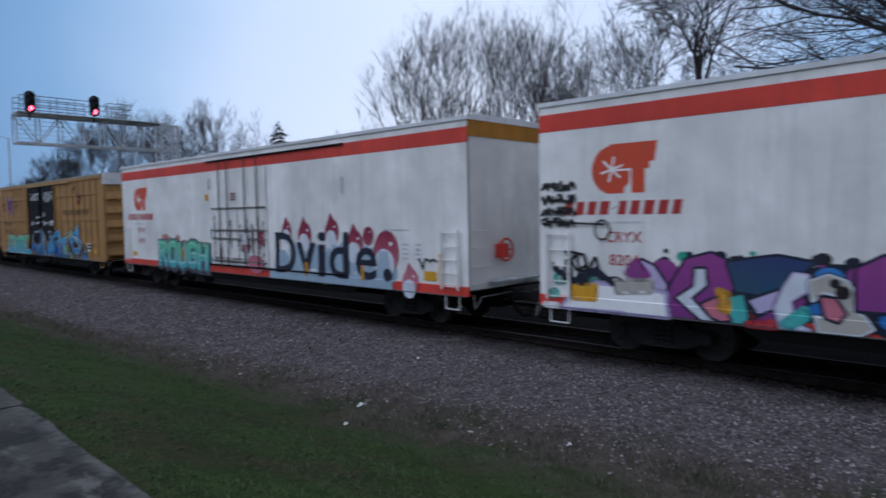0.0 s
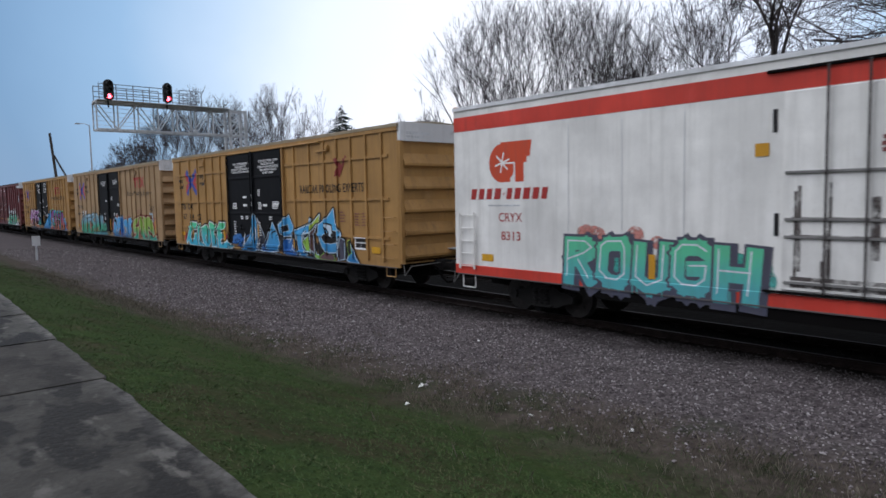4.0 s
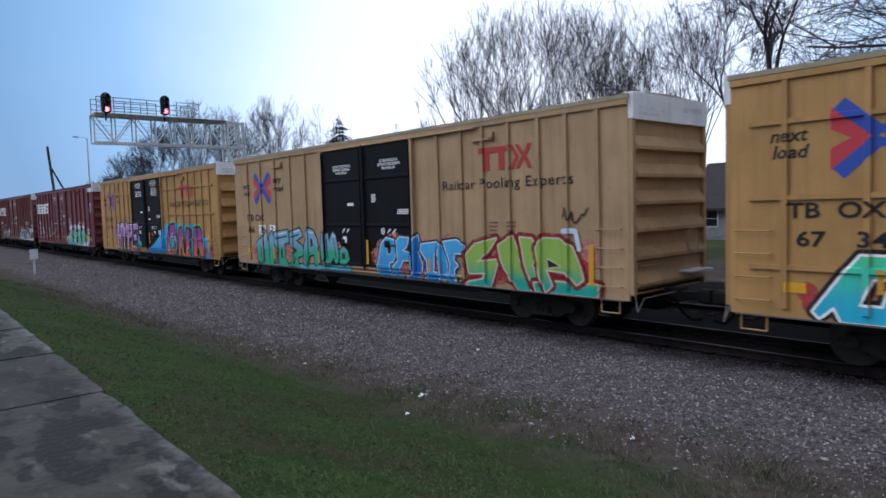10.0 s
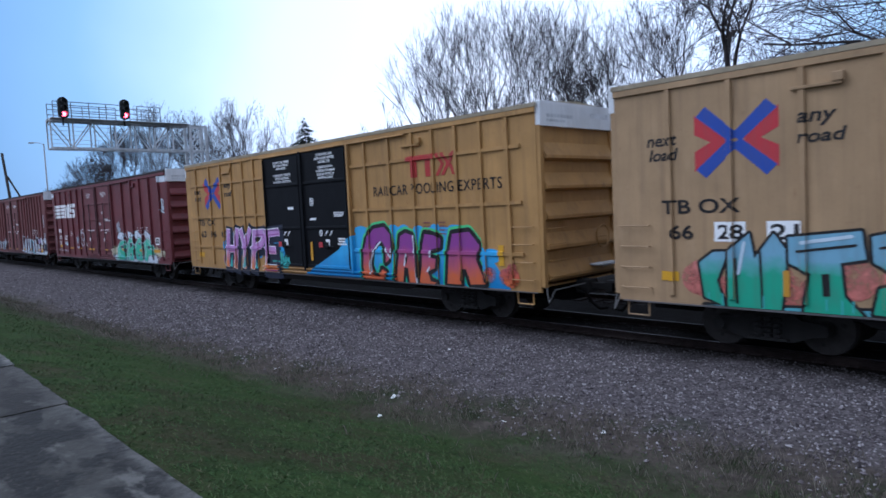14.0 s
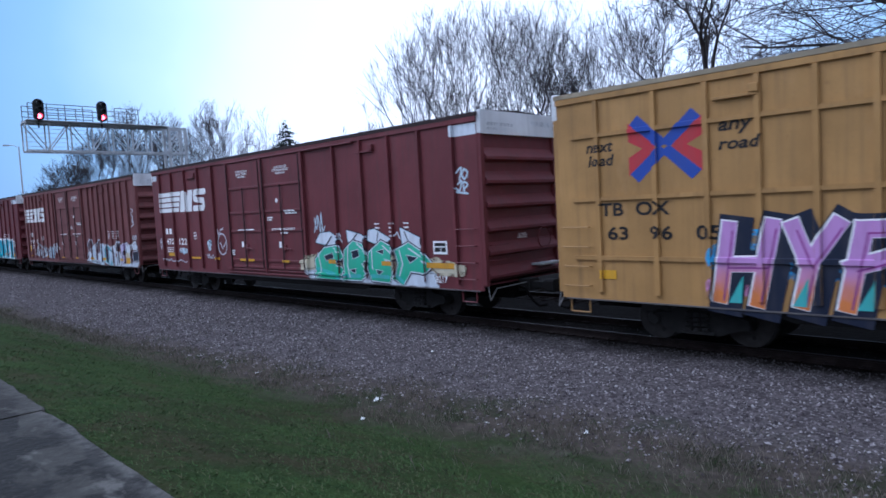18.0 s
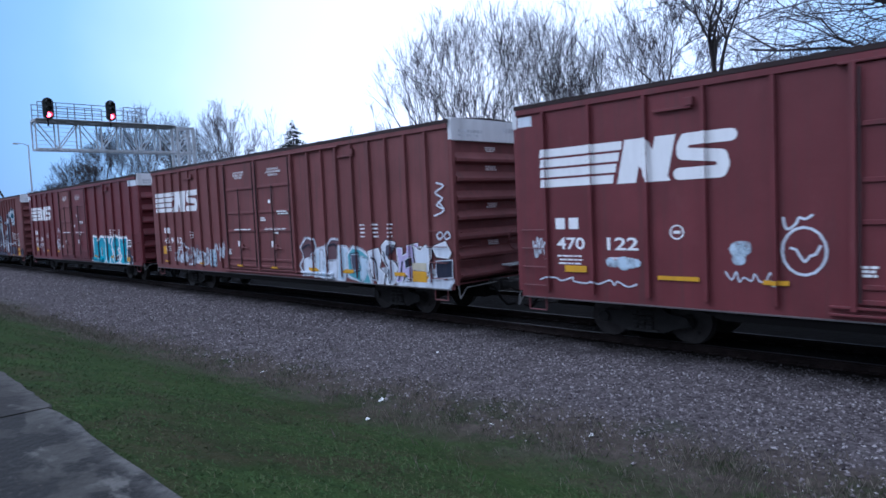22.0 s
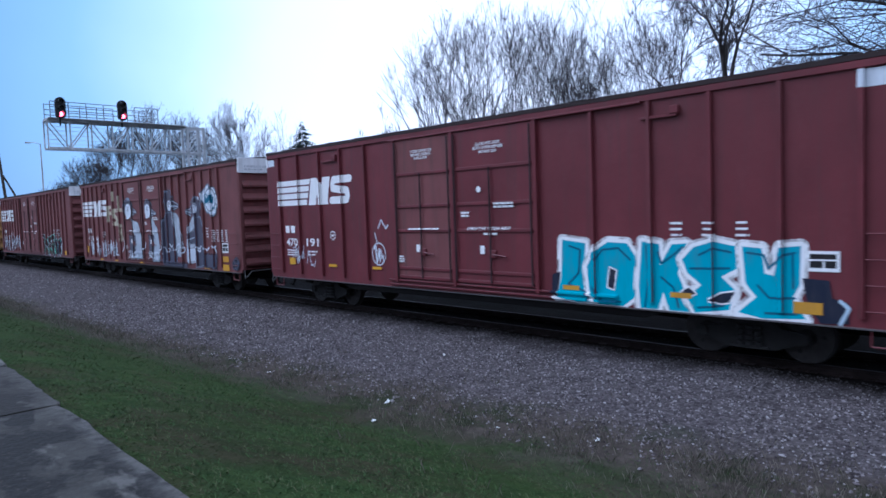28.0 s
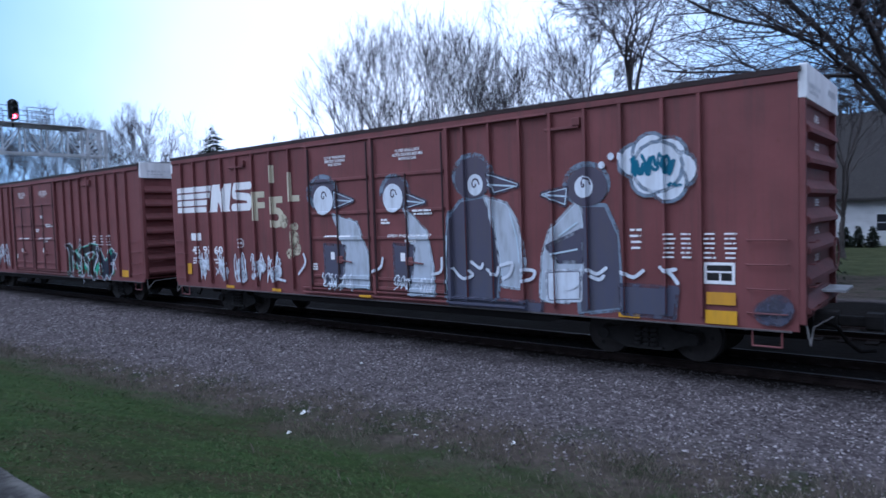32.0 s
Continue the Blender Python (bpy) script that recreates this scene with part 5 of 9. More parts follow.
    g.stroke([(12.98, 1.85), (13.26, 1.72)], 0.022, PALE)
    g.stroke([(12.59, 1.92), (12.91, 2.21)], 0.018, NAVY)
    g.stroke([(13.93, 2.09), (14.16, 2.28)], 0.018, NAVY)
    g.stroke([(15.04, 2.08), (15.1, 2.29)], 0.018, NAVY)
    g.stroke([(16.34, 2.05), (16.21, 2.3)], 0.018, NAVY)
    g.stroke([(13.15, 1.5), (13.37, 1.42)], 0.018, NAVY)
    g.stroke([(14.42, 1.47), (14.62, 1.4)], 0.018, NAVY)
    g.stroke([(15.56, 1.47), (15.81, 1.55)], 0.018, NAVY)
    g.next()


def car_yellow_blue_lime():
    rng = random.Random(21)
    car, rel = boxcar("boxcar", 18.75, "yellow steel boxcar with black double doors and blue and lime graffiti", YELLOW, DOORBLACK, grid_posts(),
                      (4.23, 2.93, 1.72), YDOORS, end_cap=ENDWHITE, door_style="black")
    p = Paint(rel)
    p.loose = True
    yellow_marks(p, ("67", "34", "22"), False, rng, (12.9, 16.95, 3.16, 0.29), None, False)
    for dx in (0.0, 0.12):
        p.poly([(15.2 + dx, 4.30), (15.32 + dx, 4.30), (15.62 + dx, 4.0), (15.5 + dx, 4.0)], MAROON)
        p.poly([(15.2 + dx, 3.70), (15.32 + dx, 3.70), (15.62 + dx, 4.0), (15.5 + dx, 4.0)], MAROON)
    p.stroke([(15.95, 4.30), (15.55, 3.72)], 0.05, MAROON, False)
    p.next()
    placard(p, 16.38, 1.30, 0.66, 0.40)
    p.poly(rect(17.32, 1.22, 17.78, 1.42), SAFETY)
    p.next()
    data_lines(p, (16.4, 16.8), 2.05, 2.5, DUST, rng, 5, 0.3)
    p.done("stencils", car, "black and white stencilled lettering")
    d = Paint(rel)
    d.off, d.loose = 0.004, True
    door_notices(d, YDOORS, rng, WHITE, 2)
    data_lines(d, (7.2, 9.5), 1.5, 2.1, WHITE, rng, 6, 0.3)
    d.done("door_notices", car, "white notices on the black doors")
    g = Paint(rel)
    g.off = 0.008
    cloud(g, 0.9, 0.88, 6.9, 1.95, SPRED, rng, 18, (0.15, 0.32))
    cyan_letters(g)
    g.poly(rect(5.95, 1.2, 6.15, 1.7), GOLD)
    g.poly(rect(2.35, 1.35, 2.45, 1.75), GOLD)
    g.next()
    drips(g, 1.4, 6.8, 1.1, INK, rng)
    g.done("graffiti", car, "cyan and green sprayed letters with black edges")
    g = Paint(rel)
    g.off = 0.008
    cloud(g, 7.0, 0.88, 9.5, 1.6, DEEPB, rng, 12, (0.15, 0.35))
    cloud(g, 7.9, 0.88, 11.2, 1.5, INK, rng, 14, (0.15, 0.4))
    cloud(g, 10.8, 0.88, 16.3, 1.7, INK, rng, 26, (0.15, 0.4))
    blue_tangle(g)
    for _ in range(26):
        x, z = rng.uniform(8.1, 16.0), rng.uniform(0.95, 1.6)
        g.stroke(flowing([(x, z), (x + rng.uniform(-0.15, 0.25), z + 0.2), (x + rng.uniform(0.0, 0.4), z + rng.uniform(0.25, 0.5))], 3), rng.uniform(0.01, 0.025), rng.choice((INK, NAVY, ICE, WHITE, INK)))
    for k in range(5):
        g.poly(rect(11.35, 1.60 + 0.07 * k, 11.75, 1.625 + 0.07 * k), INK)
        g.poly(rect(8.4, 0.95 + 0.07 * k, 9.1, 0.97 + 0.07 * k), INK)
    g.poly(rect(9.52, 1.45, 9.60, 2.0), GOLD)
    g.poly(rect(12.33, 1.15, 12.42, 1.55), GOLD)
    g.done("graffiti", car, "blue and lime tangle of sprayed shapes")
    place_car(car, "c")


def car_yellow_faded():
    rng = random.Random(22)
    posts = [1.15, 2.3, 3.5, 4.7, 5.8, 13.0, 13.95, 14.75, 15.65, 16.6, 17.4, 18.25]
    doors = (6.98, 9.42, 11.92)
    car, rel = boxcar("boxcar", 19.0, "faded yellow boxcar with black doors and teal, blue and red graffiti", BUFF, DOORBLACK, posts, (), doors,
                      end_cap=ENDWHITE, door_style="black", ribs=6)
    p = Paint(rel)
    p.loose = True
    yellow_marks(p, ("66", "28", "21"), True, rng, (13.2, 17.6, 3.28, 0.33), (14.6, 3.80, 1.75, 0.58), True)
    p.poly(rect(17.45, 1.04, 17.95, 1.24), SAFETY)
    p.next()
    scribble(p, 17.2, 2.5, 18.0, 2.85, INK, rng, 0.018, 9)
    p.done("stencils", car, "black stencilled lettering and a red mark")
    d = Paint(rel)
    d.off, d.loose = 0.004, True
    door_notices(d, doors, rng)
    d.done("door_notices", car, "white notices on the black doors")
    g = Paint(rel)
    g.off = 0.008
    cloud(g, 1.3, 0.88, 8.3, 1.9, CORAL, rng, 26, (0.2, 0.36))
    teal_letters(g)
    g.poly(rect(3.18, 1.1, 3.28, 1.55), GOLD)
    g.poly(rect(6.5, 1.1, 6.6, 1.5), GOLD)
    drips(g, 1.8, 8.5, 1.1, TEAL, rng, 14)
    g.done("graffiti", car, "teal sprayed letters edged in black")
    g = Paint(rel)
    g.off = 0.008
    cloud(g, 9.6, 0.88, 13.9, 2.3, CORAL, rng, 22, (0.2, 0.4))
    cloud(g, 13.8, 0.88, 18.4, 2.25, CORAL, rng, 26, (0.2, 0.45))
    blue_letters(g)
    g.poly(rect(12.5, 1.1, 12.6, 1.5), GOLD)
    cloud(g, 14.0, 0.88, 18.2, 1.75, SPRED, rng, 22, (0.2, 0.4))
    lime_letters(g)
    g.poly(rect(9.55, 1.2, 9.68, 1.95), GOLD)
    g.poly(rect(18.0, 1.1, 18.14, 2.0), GOLD)
    g.stroke([(17.3, 2.3), (17.65, 2.3), (17.75, 1.9)], 0.06, ICE)
    g.done("graffiti", car, "blue and lime sprayed letters on a coral ground")
    place_car(car, "d")


def ember_letters(g):
    four = ([(12.21, 1.64), (12.38, 2.05), (12.74, 2.35), (13.23, 2.41), (13.51, 2.17), (13.56, 1.79), (13.44, 1.5), (13.24, 1.37), (13.27, 1.79), (13.1, 1.99), (12.86, 1.93), (12.63, 1.65), (12.56, 1.28), (12.71, 0.98), (12.96, 0.96), (13.06, 1.18), (13.26, 1.1), (13.17, 0.86), (12.71, 0.86), (12.26, 0.86), (12.17, 1.19)],
            [(13.69, 0.86), (13.84, 1.63), (13.93, 2.14), (14.17, 2.23), (14.5, 2.14), (14.53, 1.82), (14.57, 0.86), (14.26, 0.86), (14.21, 1.25), (14.05, 1.27), (13.97, 0.86)],
            [(14.67, 0.89), (14.77, 1.28), (14.85, 1.93), (14.95, 2.2), (15.39, 2.15), (15.56, 2.05), (15.52, 1.84), (15.16, 1.78), (15.11, 1.57), (15.39, 1.53), (15.34, 1.31), (15.01, 1.19), (15.11, 0.93), (15.34, 0.9), (15.25, 0.86), (14.72, 0.86)],
            [(15.75, 0.9), (15.85, 1.7), (16.0, 2.2), (16.6, 2.25), (16.95, 1.9), (16.8, 1.55), (17.1, 0.95), (16.6, 0.92), (16.45, 1.3), (16.3, 1.3), (16.25, 0.9)])
    for q in four:
        for u, v in zip(q, q[1:] + q[:1]):
            g.poly([(a, max(0.85, z)) for a, z in capsule((u[0] - 0.02, u[1] + 0.03), (v[0] - 0.02, v[1] + 0.03), 0.15)], GREEN)
    g.next()
    for q in four:
        g.shape(q, EMBER, INK, None, 0.115)
    for q in [[(12.59, 1.03), (12.56, 1.4), (12.79, 1.78), (13.04, 1.97)], [(14.46, 2.14), (14.51, 1.71), (14.55, 0.86)], [(14.14, 1.64), (14.05, 1.32)], [(15.11, 1.59), (15.18, 1.74)], [(14.99, 1.19), (15.08, 1.3)], [(13.27, 1.79), (13.45, 1.53), (13.54, 1.79)]]:
        g.stroke(flowing(q, 3), 0.028, PALE)
    g.shape([(14.11, 1.55), (14.23, 1.59), (14.12, 1.3)], INK)
    g.next()


def car_yellow_hype():
    rng = random.Random(23)
    car, rel = boxcar("boxcar", 18.8, "yellow steel boxcar with black doors and purple and orange graffiti", YELLOW, DOORBLACK, grid_posts(),
                      (4.23, 2.93, 1.72), YDOORS, end_cap=ENDWHITE, door_style="black")
    p = Paint(rel)
    p.loose = True
    yellow_marks(p, ("63", "96", "05"), False, rng, (12.85, 17.75, 3.28, 0.28), (14.35, 3.72, 1.85, 0.58), False)
    p.poly(rect(17.55, 1.42, 17.72, 1.92), SAFETY)
    p.next()
    p.done("stencils", car, "black stencilled lettering and a red mark")
    d = Paint(rel)
    d.off, d.loose = 0.004, True
    door_notices(d, YDOORS, rng, WHITE, 1)
    for x in (7.45, 9.95):
        d.poly(rect(x, 1.78, x + 0.2, 1.95), SPRED)
    d.poly(rect(9.45, 1.35, 9.58, 1.95), GOLD)
    d.done("door_notices", car, "white notices and small red and yellow labels on the doors")
    g = Paint(rel)
    g.off = 0.008
    cloud(g, 3.0, 0.88, 4.2, 1.7, PINK, rng, 4, (0.2, 0.3))
    cloud(g, 5.3, 1.3, 7.9, 2.3, SKYB, rng, 12, (0.2, 0.36))
    cloud(g, 6.6, 0.88, 8.2, 1.7, TEAL, rng, 7, (0.15, 0.28))
    cloud(g, 3.0, 1.2, 7.6, 2.45, SKYB, rng, 26, (0.15, 0.32))
    g.letters("HYPE", 3.2, 0.86, 7.3, 2.38, 0.13, ((0.17, NAVY, 0.10, -0.05), (0.06, NAVY, 0.03, -0.02), (0.02, WHITE, -0.01, 0.01), (0.0, LILAC, 0, 0), (-1, VIOLET, 0.06, -0.06)), rng, False, 0.24, 0.04)
    for x in (3.55, 4.6, 5.55):
        g.poly([(x, 0.95), (x + 0.22, 0.95), (x + 0.26, 1.45)], TEAL)
    g.next()
    g.done("graffiti", car, "pink and orange sprayed letters with dark blue edges")
    g = Paint(rel)
    g.off = 0.008
    g.poly([(9.0, 0.86), (10.4, 0.86), (11.0, 1.72), (10.3, 1.42), (9.6, 1.12)], SKYB)
    g.poly([(10.4, 0.86), (12.3, 0.86), (12.3, 2.32), (11.4, 2.05), (11.0, 1.72)], SKYB)
    g.poly([(12.3, 0.86), (17.9, 0.86), (17.4, 1.5), (16.8, 2.2), (15.6, 2.40), (14.0, 2.30), (12.3, 2.32)], SKYB)
    for _ in range(22):
        x = rng.uniform(11.5, 17.6)
        k = rng.uniform(0.12, 0.25)
        g.poly(disc(x, 2.3 - max(0, x - 16.2) * 0.55, k, k * 0.7), SKYB)
    g.next()
    ember_letters(g)
    cloud(g, 17.0, 0.88, 18.2, 1.5, EMBER, rng, 5, (0.15, 0.25))
    g.done("graffiti", car, "purple and orange sprayed letters on a blue ground")
    place_car(car, "e")


def red_marks(p, rng, number, hatch=0.0, x0=0.6, posts=()):
    logo_mark(p, x0, 3.26, 4.15, 0.86, WHITE)
    p.poly(rect(0.98, 2.36, 1.22, 2.60), WHITE)
    p.poly(rect(1.32, 2.36, 1.56, 2.60), WHITE)
    p.next()
    n = len(number)
    for k, t in enumerate(number):
        p.words(t, 1.00 + k * (1.24 if n == 2 else 0.64), 1.92, 0.235 * len(t), 0.26, WHITE, 0.0, 0.02)
    p.bars(1.0, 1.58, 1.65, 1.82, 3, WHITE, rng, gap=0.8)
    p.bars(2.25, 1.60, 2.85, 1.80, 2, WHITE, rng, gap=0.8)
    for k in range(3):
        p.bars(14.9 + 0.62 * k, 2.15, 15.15 + 0.62 * k, 2.6, 4, WHITE, rng, gap=0.9)
    ring = [(3.75 + 0.13 * math.cos(0.5 * i), 2.28 + 0.13 * math.sin(0.5 * i)) for i in range(14)]
    p.stroke(ring, 0.014, WHITE)
    p.poly(rect(3.68, 2.25, 3.82, 2.31), WHITE)
    p.next()


def red_door_notes(p, doors, rng):
    a, b, c = doors
    stack(p, ("CLOSE THIS DOOR", "BEFORE CLOSING", "MAIN DOOR"), a + 0.72, 4.58, 0.82, 0.28)
    stack(p, ("CLOSE AND LOCK", "BOTH DOORS BEFORE", "MOVING CAR"), b + 0.75, 4.56, 0.95, 0.29)
    p.bars(a + 0.55, 2.44, a + 1.9, 2.50, 1, WHITE, rng)
    p.words("OPEN THIS DOOR FIRST", b + 0.5, 2.43, 1.4, 0.075, WHITE, 0.0, 0.012)
    p.bars(b + 1.0, 2.30, b + 1.5, 2.38, 1, WHITE, rng)
    for x, z in ((a + 0.85, 1.85), (b + 0.9, 1.85)):
        p.poly(rect(x, z, x + 0.15, z + 0.2), WHITE)
    p.poly(disc(b + 0.9, 3.42, 0.075), WHITE)
    p.bars(b + 1.3, 2.95, b + 2.1, 3.1, 2, WHITE, rng)
    p.bars(b + 0.25, 2.75, b + 0.6, 2.9, 2, WHITE, rng)
    p.bars(a + 0.1, 1.55, a + 0.35, 1.75, 3, WHITE, rng)
    p.next()


WIDE = [0.75, 1.9, 3.15, 4.3, 5.5, 13.2, 14.5, 15.7, 16.9, 18.1]
CLOSE_LEFT = [0.56, 1.32, 2.14, 2.95, 3.77, 4.62, 5.48, 6.28]
CLOSE_RIGHT = [12.45, 13.2, 13.95, 14.7, 15.5, 16.25, 17.05, 17.85]


def corner_tag(car, rel, rng, length):
    p = Paint(rel)
    p.loose = True
    p.poly(rect(0.03, EAVE - 0.46, 0.42, EAVE - 0.24), PALE)
    p.poly(rect(length - 0.92, EAVE - 0.50, length - 0.02, EAVE - 0.22), PALE)
    p.done("corner_panels", car, "pale panels at the upper corners")


def car_red_green():
    rng = random.Random(31)
    doors = (6.68, 9.12, 11.58)
    car, rel = boxcar("boxcar", 18.9, "oxide red boxcar with a white stripe logo and green graffiti", OXIDE, OXIDE, WIDE, (), doors, 0.07, 0.085,
                      ribs=6, end_cap=ENDWHITE, roof=ROOFDARK)
    corner_tag(car, rel, rng, 18.9)
    p = Paint(rel)
    p.loose = True
    red_marks(p, rng, ("470", "122"))
    placard(p, 17.25, 1.72, 0.5, 0.34)
    red_door_notes(p, doors, rng)
    sill_reflectors(p, 18.9, 1.36, (3.35, 3.75, 5.3, 7.4, 8.0, 10.2))
    p.poly(rect(1.2, 1.44, 1.75, 1.58), SAFETY)
    p.words("8217", 17.3, 0.99, 0.42, 0.17, WHITE, 0, 0.01)
    p.next()
    p.done("stencils", car, "white stencilled lettering, logo and yellow reflectors")
    g = Paint(rel)
    g.off = 0.008
    for q in ([(18.18, 3.74), (18.36, 3.86), (18.29, 3.57)], [(18.45, 3.82), (18.56, 3.73), (18.46, 3.57), (18.37, 3.69), (18.45, 3.82)], [(18.23, 3.46), (18.35, 3.54), (18.28, 3.3), (18.16, 3.36)], [(18.43, 3.25), (18.41, 3.5), (18.55, 3.44), (18.43, 3.34)], [(18.17, 3.27), (18.54, 3.22)]):
        g.stroke(flowing(q, 3), 0.026, ICE)
    scribble(g, 12.0, 2.25, 12.6, 3.0, ICE, rng, 0.02, 7, 2)
    scribble(g, 12.7, 1.9, 13.4, 2.4, PALE, rng, 0.025, 8, 2)
    scribble(g, 15.2, 2.0, 16.2, 2.35, PALE, rng, 0.02, 8)
    cloud(g, 11.2, 0.88, 17.2, 1.35, PALE, rng, 26, (0.12, 0.22))
    cloud(g, 11.3, 1.25, 13.0, 1.7, CREAM, rng, 8, (0.12, 0.2))
    cloud(g, 15.4, 1.3, 17.6, 1.75, CREAM, rng, 9, (0.12, 0.2))
    cloud(g, 11.8, 0.88, 17.4, 1.7, CREAM, rng, 14, (0.15, 0.35))
    green_letters(g)
    for x in (12.7, 15.2):
        g.poly(rect(x, 1.38, x + 0.42, 1.50), GOLD)
    g.poly(rect(17.0, 1.36, 18.0, 1.50), GOLD)
    g.poly(rect(18.0, 1.30, 18.35, 1.46), CREAM)
    g.done("graffiti", car, "green and white sprayed piece with dark blue shadows")
    t = Paint(rel)
    t.off = 0.008
    cloud(t, 4.7, 1.65, 5.15, 2.15, ICE, rng, 5, (0.1, 0.2))
    for r in (0.40,):
        ring = [(5.95 + 0.34 * math.cos(0.4 * i), 1.95 + r * math.sin(0.4 * i)) for i in range(17)]
        t.stroke(ring, 0.022, PALE)
    scribble(t, 5.7, 1.75, 6.2, 2.15, PALE, rng, 0.02, 7)
    scribble(t, 5.6, 2.3, 6.1, 2.6, PALE, rng, 0.02, 6)
    cloud(t, 2.2, 1.55, 3.0, 1.78, ICE, rng, 7, (0.08, 0.14))
    scribble(t, 0.35, 1.7, 0.75, 2.2, PALE, rng, 0.016, 8, 2)
    scribble(t, 4.6, 1.35, 5.6, 1.6, PALE, rng, 0.014, 12)
    scribble(t, 0.5, 1.18, 2.9, 1.34, PALE, rng, 0.016, 16)
    t.done("tag", car, "white spray-can tags")
    place_car(car, "f")


def white_throwup(g):
    g.shape([(11.79, 1.85), (12.09, 2.12), (12.48, 2.07), (12.58, 1.82), (12.3, 1.57), (12.62, 1.3), (12.56, 1.06), (11.94, 1.02), (11.71, 1.25), (11.95, 1.51)], UMBER, PALE, NAVY, 0.045, 0.022)
    g.shape([(11.95, 1.41), (12.41, 1.53), (12.6, 1.3), (12.56, 1.06), (11.94, 1.02)], PALE, None, None, 0.045, 0.022)
    g.shape([(12.63, 1.77), (13.16, 1.83), (13.2, 1.33), (13.09, 0.95), (12.61, 1.01)], ICE, PALE, None, 0.045, 0.022)
    g.shape([(12.85, 1.76), (12.97, 1.76), (12.93, 1.04), (12.81, 1.05)], PALE, None, None, 0.045, 0.022)
    g.shape([(13.27, 1.88), (13.47, 2.08), (13.81, 2.07), (13.85, 1.8), (13.65, 1.49), (13.75, 1.36), (13.69, 0.91), (13.24, 0.96)], UMBER, PALE, NAVY, 0.045, 0.022)
    g.shape([(13.31, 1.43), (13.7, 1.44), (13.69, 0.92), (13.29, 0.97)], PALE, None, None, 0.045, 0.022)
    g.shape([(13.85, 1.85), (14.18, 1.86), (14.36, 1.73), (14.22, 1.38), (14.02, 0.89), (13.74, 0.91), (13.8, 1.36)], ICE, PALE, None, 0.045, 0.022)
    g.shape([(14.27, 1.64), (14.54, 1.87), (14.93, 1.79), (15.26, 1.6), (15.17, 1.18), (15.33, 0.86), (14.91, 0.86), (14.3, 1.04)], ICETEAL, PALE, None, 0.045, 0.022)
    g.shape([(14.45, 1.65), (14.76, 1.68), (14.79, 1.24), (14.49, 1.18)], SLATE, None, ICE, 0.045, 0.022)
    g.shape([(14.92, 1.58), (15.17, 1.55), (15.13, 1.18), (14.91, 0.86)], ICE, None, None, 0.045, 0.022)
    g.shape([(15.26, 1.76), (15.73, 1.86), (15.84, 1.62), (15.73, 1.3), (15.95, 1.16), (15.87, 0.86), (15.64, 0.86), (15.49, 1.2), (15.33, 1.44)], PALE, NAVY, WHITE, 0.045, 0.022)
    g.shape([(15.88, 1.94), (16.11, 2.1), (16.46, 2.03), (16.32, 1.8), (16.14, 1.63), (16.46, 1.42), (16.6, 1.2), (16.32, 0.86), (16.02, 0.86), (16.17, 1.25), (15.92, 1.55)], PALE, NAVY, WHITE, 0.045, 0.022)
    g.shape([(16.14, 1.9), (16.39, 1.91), (16.29, 1.81), (16.11, 1.71)], SLATE, None, None, 0.045, 0.022)
    g.shape([(16.53, 1.88), (16.74, 1.88), (16.74, 1.66), (16.94, 1.74), (16.97, 1.93), (17.38, 2.01), (17.45, 1.55), (17.38, 1.04), (17.07, 1.09), (16.8, 1.22), (16.67, 0.91), (16.46, 0.96), (16.6, 1.35)], LAVENDER, NAVY, WHITE, 0.045, 0.022)
    g.shape([(16.84, 1.55), (17.13, 1.64), (17.14, 1.42), (16.87, 1.33)], NAVY, None, PALE, 0.045, 0.022)
    g.shape([(17.19, 1.95), (17.46, 1.81), (17.69, 1.96), (17.9, 1.87), (17.83, 1.31), (17.43, 0.91), (17.1, 0.98), (17.34, 1.38)], PALE, NAVY, WHITE, 0.045, 0.022)
    g.shape([(17.95, 1.92), (18.42, 2.06), (18.61, 1.79), (18.51, 1.66), (18.1, 1.69)], PALE, NAVY, WHITE, 0.045, 0.022)
    g.shape([(18.05, 1.55), (18.65, 1.6), (18.64, 1.17), (18.08, 1.12)], NAVY, None, PALE, 0.045, 0.022)
    g.shape([(16.86, 0.95), (18.64, 1.08), (18.48, 0.86), (16.5, 0.86)], PALE, None, None, 0.045, 0.022)
    for q in ([(15.42, 1.69), (15.61, 1.45), (15.65, 0.97)], [(15.96, 1.78), (16.03, 1.47), (16.25, 1.25), (16.17, 0.9)], [(16.74, 1.51), (16.67, 1.21), (16.56, 1.01)], [(17.2, 1.9), (17.23, 1.54), (17.26, 1.18)], [(11.85, 1.8), (12.2, 1.95), (12.42, 1.86)], [(13.37, 1.93), (13.62, 1.98), (13.76, 1.85)]):
        g.stroke(flowing(q, 3), 0.026, NAVY)
    g.stroke(flowing([(18.21, 3.58), (18.46, 3.49), (18.15, 3.33), (18.4, 3.18), (18.19, 3.01), (18.44, 2.91)], 3), 0.022, PALE)
    g.stroke(flowing([(18.08, 2.74), (18.44, 2.87), (18.25, 3.1)], 3), 0.022, PALE)
    g.stroke(flowing([(18.14, 2.24), (18.27, 2.33), (18.37, 2.22), (18.22, 2.13), (18.14, 2.24)], 3), 0.022, PALE)
    g.stroke(flowing([(18.42, 2.24), (18.54, 2.33), (18.62, 2.2), (18.47, 2.13), (18.42, 2.24)], 3), 0.022, PALE)
    g.next()


